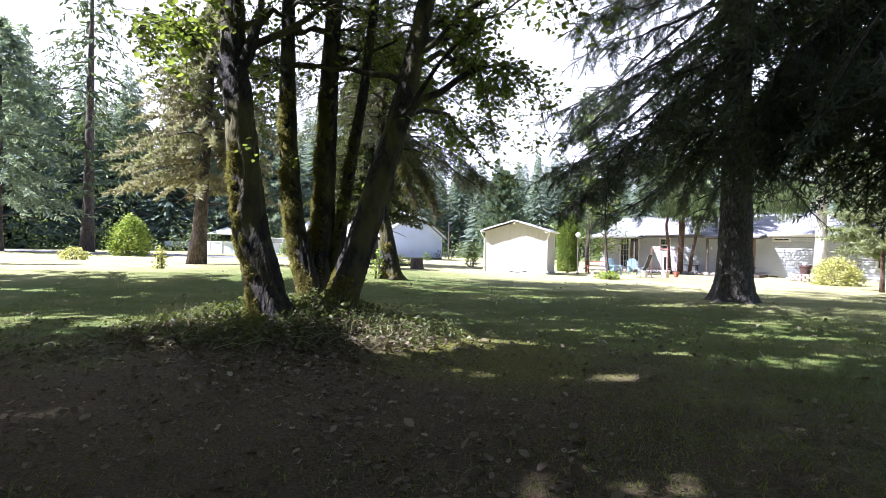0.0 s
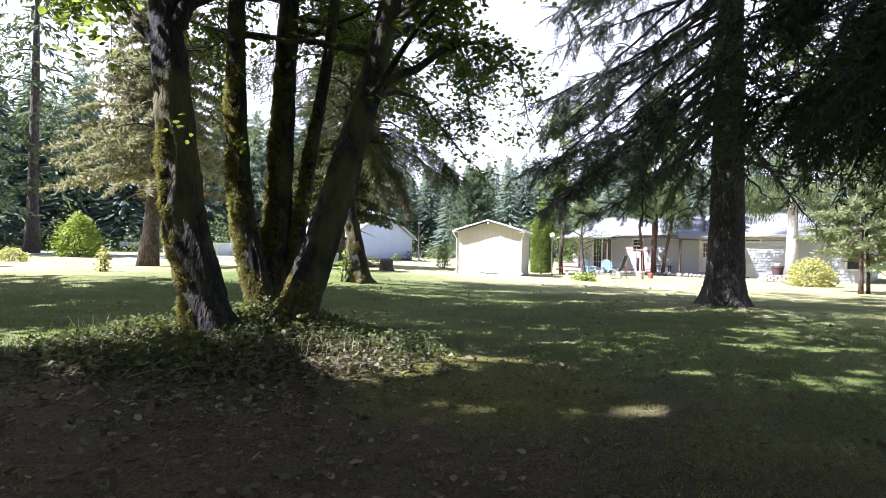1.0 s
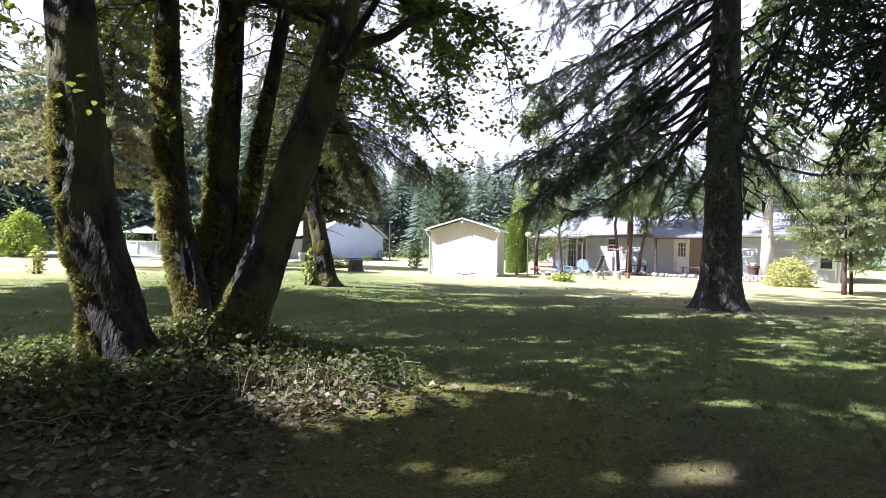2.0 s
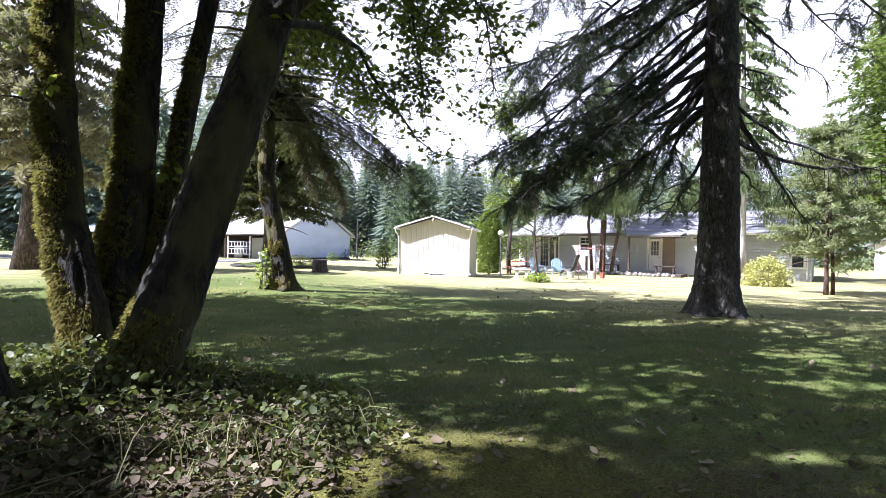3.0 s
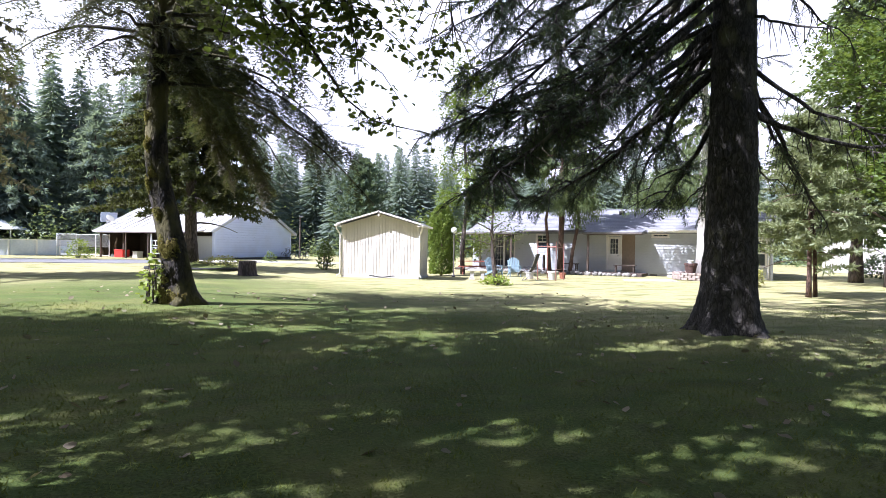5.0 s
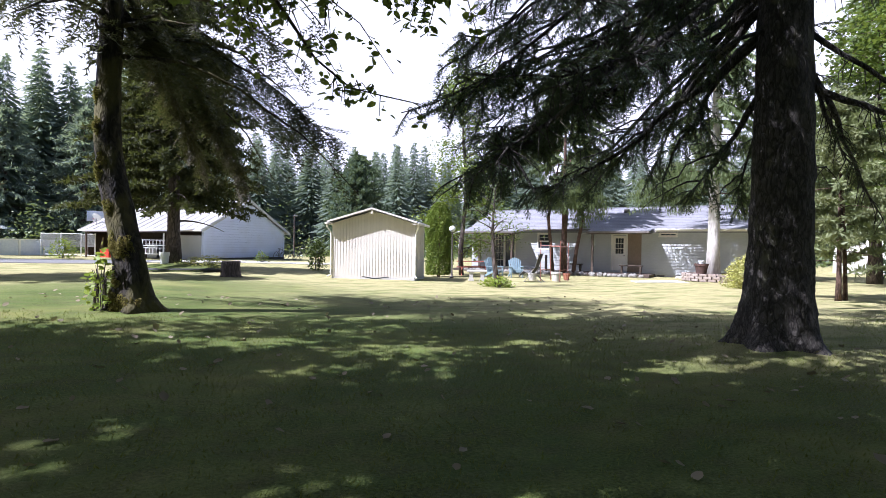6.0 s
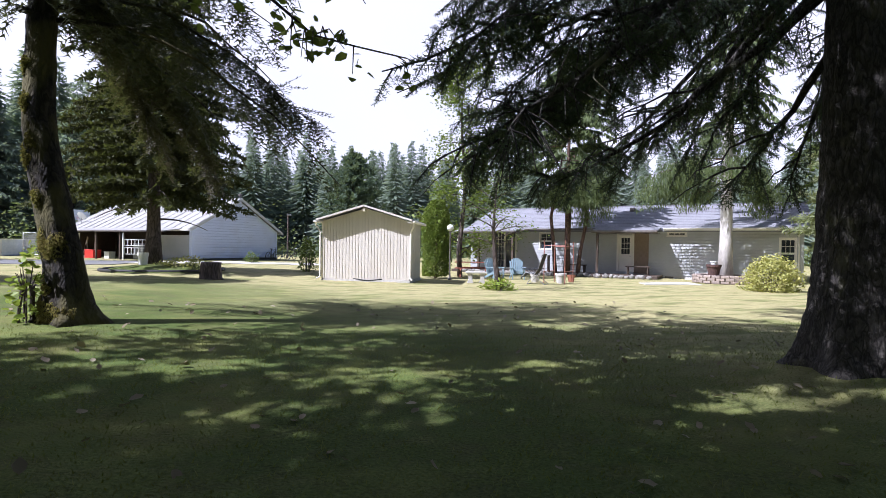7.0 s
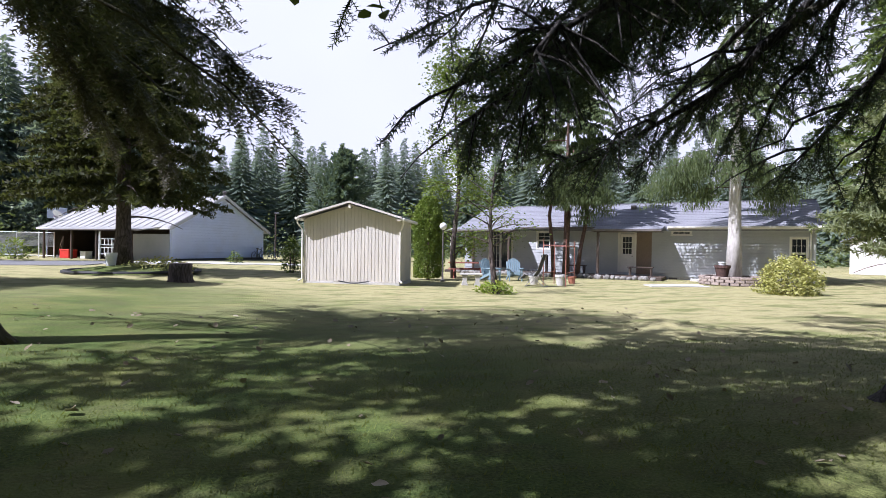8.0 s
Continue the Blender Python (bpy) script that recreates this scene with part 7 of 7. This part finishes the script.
plant_pot(-4.95, 34.1, 0.2, 0.75, WHITE_PLASTIC, "white round pot at the edge of the bed")


def lamp_post():
    l = thing("garden_lamp", pose(7.6, 32.65, gz(7.6, 32.65)), "dark garden lamp post with white globe", "lamp")
    part("post", Geo().lathe([(0.09, 0), (0.09, 0.06), (0.045, 0.12), (0.032, 0.4), (0.028, 2.05), (0.05, 2.07), (0.05, 2.12), (0.03, 2.14)], 12), GUTTER, l)
    part("globe", Geo().lathe([(0.05, 2.13)] + [(0.15 * math.sin(a), 2.28 - 0.15 * math.cos(a)) for a in np.linspace(0.4, math.pi - 0.01, 14)], 20), GLOBE, l, "white opal globe", True)
    part("arm", Geo().rod((0.03, 0, 2.06), (0.42, 0.05, 2.2), 0.016), WHITE_PLASTIC, l)


lamp_post()


def stump():
    s = thing("tree_stump", pose(-1.6, 29.4, gz(-1.75, 29.4) - 0.05), "weathered dark tree stump with flared roots", "stump")
    part("body", Geo().tube([(0, 0, 0), (0, 0, 0.1), (0, 0, 0.25), (0, 0, 0.45), (0, 0, 0.62)], [0.42, 0.36, 0.335, 0.33, 0.325], 22, 0.12, 0.03, 2), BARK_FAR, s, smooth=True)
    part("cut_face", Geo().lathe([(0.31, 0.622), (0.16, 0.635), (0.02, 0.63)], 20), BROWN_WOOD, s)


stump()


def round_bed():
    b = thing("flower_bed", pose(-4.2, 34.3, gz(-4.2, 34.3)), "low raised round bed with dark edging", "flower bed")
    n = 40
    ring = [(2.3 * math.cos(2 * math.pi * k / n), 2.1 * math.sin(2 * math.pi * k / n), 0.07) for k in range(n + 1)]
    part("edging", Geo().tube(ring, [0.06] * (n + 1), 8, 0, 0.08, 4), RUBBER, b)
    part("soil", Geo().lathe([(2.25, 0.02), (1.9, 0.12), (1.2, 0.24), (0.3, 0.3), (0.02, 0.3)], 32), LAWN, b)


round_bed()


def brick_ring():
    r = thing("brick_planter", pose(20.1, 30.6, gz(20.1, 30.6)), "low ring planter of grey-brown blocks round the pale trunk", "planter")
    n, rad = 22, 1.25
    me = None
    for course in range(3):
        for k in range(n):
            a = 2 * math.pi * (k + 0.5 * (course % 2)) / n
            if me is None:
                ob = Geo().box(-0.165, 0.165, -0.1, 0.1, 0, 0.115, c=0.012).make("block", BRICK, r)
                me = ob.data
            else:
                ob = attach("block", me, r)
            ob.matrix_basis = pose(rad * math.cos(a), rad * math.sin(a), 0.01 + course * 0.122, 0, 0, math.degrees(a) + 90 + RNG.normal(0, 1.5))
    part("soil", Geo().lathe([(rad - 0.1, 0.28), (0.4, 0.34), (0.02, 0.34)], 20), DARK_WOOD, r)


brick_ring()
plant_pot(19.2, 30.25, 0.3, 0.55, BARREL, "dark red barrel pot in the block planter", gz(20.1, 30.6) + 0.3)
plant_pot(19.2, 30.25, 0.15, 0.2, WHITE_PLASTIC, "small white bowl standing in the barrel pot", gz(20.1, 30.6) + 0.79)


def stone_edge():
    rng = np.random.default_rng(9)
    m = pose(20.33, 33.81, 0, 0, 0, -44)
    for k in range(40):
        x = -11.5 + k * 0.262 + rng.normal(0, 0.03)
        y = -2.12 + rng.normal(0, 0.05)
        w = m @ Vector((x, y, 0))
        s = thing("edging_stone", pose(w.x, w.y, gz(w.x, w.y) - 0.02, 0, 0, rng.uniform(0, 180)), "rough grey field stone edging the porch", "stone", "stones along the porch")
        bm = bmesh.new()
        bmesh.ops.create_icosphere(bm, subdivisions=2, radius=1)
        sx, sy, sz = rng.uniform(0.13, 0.2), rng.uniform(0.12, 0.17), rng.uniform(0.1, 0.15)
        for v in bm.verts:
            q = 1 + 0.22 * noise.noise(v.co * 1.6 + Vector((k * 3.1, 0, 0)))
            v.co = (v.co.x * sx * q, v.co.y * sy * q, sz * 0.8 + v.co.z * sz * q)
        me = bpy.data.meshes.new("body")
        bm.to_mesh(me)
        bm.free()
        me.materials.append(STONE)
        attach("body", me, s)


stone_edge()


def porch_bench(x, rz=-44):
    m = pose(20.33, 33.81, -0.12 + 0.16, 0, 0, -44) @ pose(x, -0.9, 0)
    b = thing("porch_bench", m, "dark low wooden bench on the porch deck", "bench")
    part("seat", Geo().box(-0.6, 0.6, -0.2, 0.2, 0.40, 0.45, c=0.006), DARK_WOOD, b)
    for sx in (-0.5, 0.5):
        for sy in (-0.15, 0.15):
            part("leg", Geo().box(sx - 0.03, sx + 0.03, sy - 0.03, sy + 0.03, 0, 0.40), DARK_WOOD, b)
    return b


porch_bench(-5.3)
porch_bench(-2.0)


def step_block():
    s = thing("door_step", pose(20.33, 33.81, -0.12, 0, 0, -44) @ pose(1.0, -0.55, 0), "pale concrete slab step against the house wall", "step")
    part("slab", Geo().box(-0.75, 0.75, -0.4, 0.45, -0.15, 0.10, c=0.015), CONCRETE, s)


step_block()


# ---- outbuilding yard ----
def bicycle(m, paint, label):
    b = thing("bicycle", m, label, "bicycle", "bicycles by the outbuilding")
    for x in (-0.5, 0.5):
        w = new("wheel")
        w.parent = b
        ring = [(x + 0.32 * math.cos(a), 0, 0.33 + 0.32 * math.sin(a)) for a in np.linspace(0, 2 * math.pi, 25)]
        part("tyre", Geo().tube(ring, [0.02] * 25, 6, cap=False), RUBBER, w)
        part("rim", Geo().tube([(x + (p[0] - x) * 0.92, 0, 0.33 + (p[2] - 0.33) * 0.92) for p in ring], [0.009] * 25, 5, cap=False), STEEL, w)
        part("hub", Geo().rod((x, -0.05, 0.33), (x, 0.05, 0.33), 0.025), STEEL, w)
        g = Geo()
        for k in range(10):
            a = k * math.pi / 5
            g.tube([(x, 0, 0.33), (x + 0.3 * math.cos(a), 0, 0.33 + 0.3 * math.sin(a))], [0.002, 0.002], 3, cap=False)
        part("spokes", g, STEEL, w)
    g = Geo()
    for p, q in (((-0.5, 0, 0.33), (-0.16, 0, 0.80)), ((-0.5, 0, 0.33), (-0.05, 0, 0.30)), ((-0.05, 0, 0.30), (-0.17, 0, 0.86)), ((-0.05, 0, 0.30), (0.36, 0, 0.78)), ((-0.16, 0, 0.78), (0.36, 0, 0.84)), ((0.5, 0, 0.33), (0.34, 0, 0.95))):
        g.rod(p, q, 0.018, 6)
    part("frame", g, paint, b)
    part("handlebar", Geo().tube([(0.28, -0.26, 1.02), (0.34, -0.05, 0.99), (0.34, 0.05, 0.99), (0.28, 0.26, 1.02)], [0.012] * 4, 6), STEEL, b)
    part("saddle", Geo().box(-0.32, -0.06, -0.06, 0.06, 0.86, 0.92, c=0.02), RUBBER, b)
    part("crank", Geo().rod((-0.05, -0.08, 0.30), (-0.05, 0.08, 0.30), 0.06, 10), STEEL, b)


barn_m = pose(-6.1, 49.0, 0.0, 0, 0, 54.56)
for bx, by, rz, lab in ((7.6, -0.5, 4, "dark bicycle leaning by the outbuilding wall"), (8.7, -0.75, -6, "blue bicycle leaning by the outbuilding wall"), (10.1, -0.5, 8, "dark bicycle standing past the outbuilding corner")):
    w = barn_m @ Vector((bx, by, 0))
    bicycle(pose(w.x, w.y, gz(w.x, w.y), 0, 0, 54.56 + rz) @ pose(0, 0, 0, 8), BLUE_PAINT if bx == 8.7 else RUBBER, lab)


def ladder():
    l = thing("ladder", barn_m @ pose(-1.66, 2.95, 0.52, 0, 0, 90), "white ladder hung sideways on the posts of the open bay", "ladder")
    for z in (0.0, 0.42, 0.58, 0.96):
        part("rail", Geo().box(-1.3, 1.3, -0.02, 0.02, z, z + 0.04, c=0.006), WHITE_PLASTIC, l)
    for k in range(8):
        x = -1.15 + k * 0.33
        part("rung", Geo().box(x - 0.02, x + 0.02, -0.015, 0.015, 0.06, 0.42), WHITE_PLASTIC, l)
        part("rung", Geo().box(x - 0.02, x + 0.02, -0.015, 0.015, 0.58, 0.94), WHITE_PLASTIC, l)
    for x in (-1.22, 1.2):
        part("hanger_post", Geo().box(x - 0.04, x + 0.04, 0.022, 0.09, -0.5, 1.45), WHITE_PLASTIC, l)


ladder()


def crate(x, y, w, d, h, material, label, rz=0):
    p = barn_m @ Vector((x, y, 0))
    c = thing("storage_box", pose(p.x, p.y, gz(p.x, p.y), 0, 0, 54.56 + rz), label, "box")
    part("body", Geo().box(-w / 2, w / 2, -d / 2, d / 2, 0, h * 0.86, c=0.02), material, c)
    part("lid", Geo().box(-w / 2 - 0.02, w / 2 + 0.02, -d / 2 - 0.02, d / 2 + 0.02, h * 0.862, h, c=0.02), material, c)


crate(-0.9, 8.2, 0.6, 0.9, 0.6, RED_PLASTIC, "bright red plastic box in the open bay")
crate(0.6, 6.3, 0.8, 1.6, 0.85, DARK_WOOD, "dark workbench box in the open bay")
crate(0.4, 5.0, 0.7, 0.8, 1.1, STEEL, "grey metal machine stored in the bay", 12)
crate(-0.6, 6.9, 0.5, 0.5, 0.5, WHITE_PLASTIC, "pale plastic box in the open bay")


def long_tool(x, y, lean):
    p = barn_m @ Vector((x, y, 0))
    t = thing("garden_tool", pose(p.x, p.y, gz(p.x, p.y), 0, 0, 54.56), "long-handled garden tool leaning in the bay", "tool", "tools in the bay")
    part("handle", Geo().rod((0, 0, 0.1), (0.3, lean, 1.5), 0.016), BROWN_WOOD, t)
    part("head", Geo().box(-0.02, 0.02, -0.11, 0.11, 0, 0.2, c=0.004), STEEL, t)


for ty, tl in ((9.0, 0.2), (9.3, -0.1), (8.8, 0.35)):
    long_tool(-0.9, ty, tl)


def fence_panel(a, b, h=1.75):
    a, b = Vector(a), Vector(b)
    z = gz(a.x, a.y)
    f = thing("fence_panel", pose(a.x, a.y, z, 0, 0, math.degrees(math.atan2(b.y - a.y, b.x - a.x))), "white tube-framed fence panel by the pool", "fence", "fence panels by the pool")
    L = (b - a).length
    for x in (0, L):
        part("post", Geo().rod((x, 0, -0.05), (x, 0, h), 0.035), WHITE_PLASTIC, f)
    for zz in (0.12, h - 0.06):
        part("rail", Geo().rod((0, 0, zz), (L, 0, zz), 0.025), WHITE_PLASTIC, f)
    for k in range(12):
        part("slat", Geo().box(0.03, L - 0.03, -0.008, 0.008, 0.75 + k * 0.075, 0.75 + k * 0.075 + 0.04), STEEL, f)


pts = [(-18.6, 55.3), (-17.0, 54.6), (-15.4, 53.9), (-14.3, 53.4)]
for a, b in zip(pts, pts[1:]):
    fence_panel(a, b)


def pool():
    p = thing("above_ground_pool", pose(-22.0, 57.5, gz(-22.0, 57.5)), "round above-ground pool with pale blue wall and white rim", "pool")
    part("wall", Geo().lathe([(3.7, 0), (3.7, 1.15), (3.6, 1.15), (3.6, 0.9), (0.02, 0.9)], 40), POOL_WALL, p)
    part("rim", Geo().lathe([(3.55, 1.152), (3.82, 1.152), (3.82, 1.21), (3.55, 1.21)], 40), WHITE_PLASTIC, p)
    for k in range(14):
        a = 2 * math.pi * k / 14
        part("upright", Geo().box(3.702, 3.78, -0.06, 0.06, 0, 1.15, pose(0, 0, 0, 0, 0, math.degrees(a)), 0.01), WHITE_PLASTIC, p)


pool()


def gazebo():
    g = thing("gazebo", pose(-27.5, 66.0, gz(-27.5, 66.0)), "small open canopy with white roof on posts", "canopy")
    for x in (-1.4, 1.4):
        for y in (-1.4, 1.4):
            part("post", Geo().box(x - 0.05, x + 0.05, y - 0.05, y + 0.05, 0, 2.1, c=0.01), WHITE_PLASTIC, g)
    part("roof", Geo().add([(-1.8, -1.8, 2.1), (1.8, -1.8, 2.1), (1.8, 1.8, 2.1), (-1.8, 1.8, 2.1), (0, 0, 3.0), (-1.8, -1.8, 2.05), (1.8, -1.8, 2.05), (1.8, 1.8, 2.05), (-1.8, 1.8, 2.05)],
                           [(0, 1, 4), (1, 2, 4), (2, 3, 4), (3, 0, 4), (5, 8, 7, 6), (0, 5, 6, 1), (1, 6, 7, 2), (2, 7, 8, 3), (3, 8, 5, 0)]), WHITE_PLASTIC, g)
    part("counter", Geo().box(-1.3, 1.3, -1.3, -0.8, 0, 0.95, c=0.02), POOL_WALL, g)
    w = thing("white_cart", pose(-31.5, 62.0, gz(-31.5, 62.0)), "low white covered trailer parked by the drive", "trailer")
    part("body", Geo().box(-1.2, 1.2, -0.7, 0.7, 0.35, 1.05, c=0.08), WHITE_PLASTIC, w)
    for x in (-0.5, 0.5):
        part("wheel", Geo().rod((x, -0.72, 0.28), (x, 0.72, 0.28), 0.27, 14), RUBBER, w)


gazebo()


def hoop_and_dish():
    h = thing("basketball_hoop", pose(-15.6, 57.2, gz(-15.6, 57.2), 0, 0, 20), "basketball hoop with pale clear backboard on a pole", "hoop")
    part("pole", Geo().rod((0, 0.4, 0), (0, 0.4, 2.9), 0.05), GUTTER, h)
    part("arm", Geo().rod((0, 0.4, 2.9), (0, 0.03, 3.15), 0.04), GUTTER, h)
    part("backboard", Geo().box(-0.6, 0.6, -0.02, 0.02, 2.8, 3.6, c=0.008), POOL_WALL, h)
    ring = [(0.23 * math.cos(a), -0.27 + 0.23 * math.sin(a), 2.95) for a in np.linspace(0, 2 * math.pi, 19)]
    part("ring", Geo().tube(ring, [0.012] * 19, 6, cap=False), RED_PLASTIC, h)
    g = Geo()
    for k in range(10):
        a = k * math.pi / 5
        g.tube([(0.22 * math.cos(a), -0.27 + 0.22 * math.sin(a), 2.95), (0.14 * math.cos(a + 0.5), -0.27 + 0.14 * math.sin(a + 0.5), 2.55)], [0.012, 0.012], 4, cap=False)
    part("net", g, WHITE_PLASTIC, h)
    d = thing("satellite_dish", barn_m @ pose(0.3, 11.2, 0.12), "pale satellite dish on the metal roof edge", "dish")
    part("mast", Geo().rod((0, 0, 2.3), (0, 0, 3.0), 0.025), STEEL, d)
    prof = [(0.02, 0)] + [(r, r * r * 0.5) for r in (0.1, 0.2, 0.3, 0.36)] + [(0.36, 0.08), (0.3, 0.06), (0.02, 0.015)]
    part("bowl", Geo().lathe(prof, 18, pose(0, 0, 3.1) @ pose(0, 0, 0, 50, 0, 100)), WHITE_PLASTIC, d)


hoop_and_dish()


def utility_pole():
    p = thing("utility_pole", pose(-0.3, 62.0, gz(-0.3, 62.0)), "thin grey wooden utility pole by the woods", "pole")
    part("pole", Geo().rod((0, 0, 0), (0, 0, 4.2), 0.07), BARK_FAR, p)
    part("lamp_head", Geo().box(-0.1, 0.3, -0.1, 0.1, 4.0, 4.15, c=0.02), STEEL, p)


utility_pole()


def debris():
    """A black hose lying along the shed's foot."""
    h = thing("garden_hose", pose(2.08, 30.8, gz(3.6, 30.0) + 0.03, 0, 0, -21.0), "black hose lying slack along the shed foot", "hose")
    pts = [(1.3 + 0.09 * k, -0.22 - 0.06 * math.sin(k * 0.45), 0.05 + 0.03 * math.cos(k * 0.5)) for k in range(13)]
    part("tube", Geo().tube(pts, [0.022] * 13, 7), RUBBER, h)


debris()


# ---- hazy sky behind the woods ----
HAZE, hn, hl, hb = nodes_of("hazy_sky")
hn.remove(hb)
glow = hn.new("ShaderNodeEmission")
h_f, _ = noisy(hn, hl, coords(hn, hl), 0.004, 3)
hl.new(mixed(hn, hl, h_f, (0.96, 0.95, 1.0), (1.0, 0.99, 1.0)), glow.inputs["Color"])
glow.inputs["Strength"].default_value = 0.56
hl.new(glow.outputs[0], hn["Material Output"].inputs["Surface"])
hv = [(700 * math.sin(radians(a)), 10 + 700 * math.cos(radians(a)), z) for z in (-5, 640) for a in range(-70, 71, 5)]
hf = [(k, k + 1, k + 30, k + 29) for k in range(28)]
tagged(soup("backdrop", hv, hf, HAZE), "plain white hazy sky far behind the woods", "sky", kind="structure")
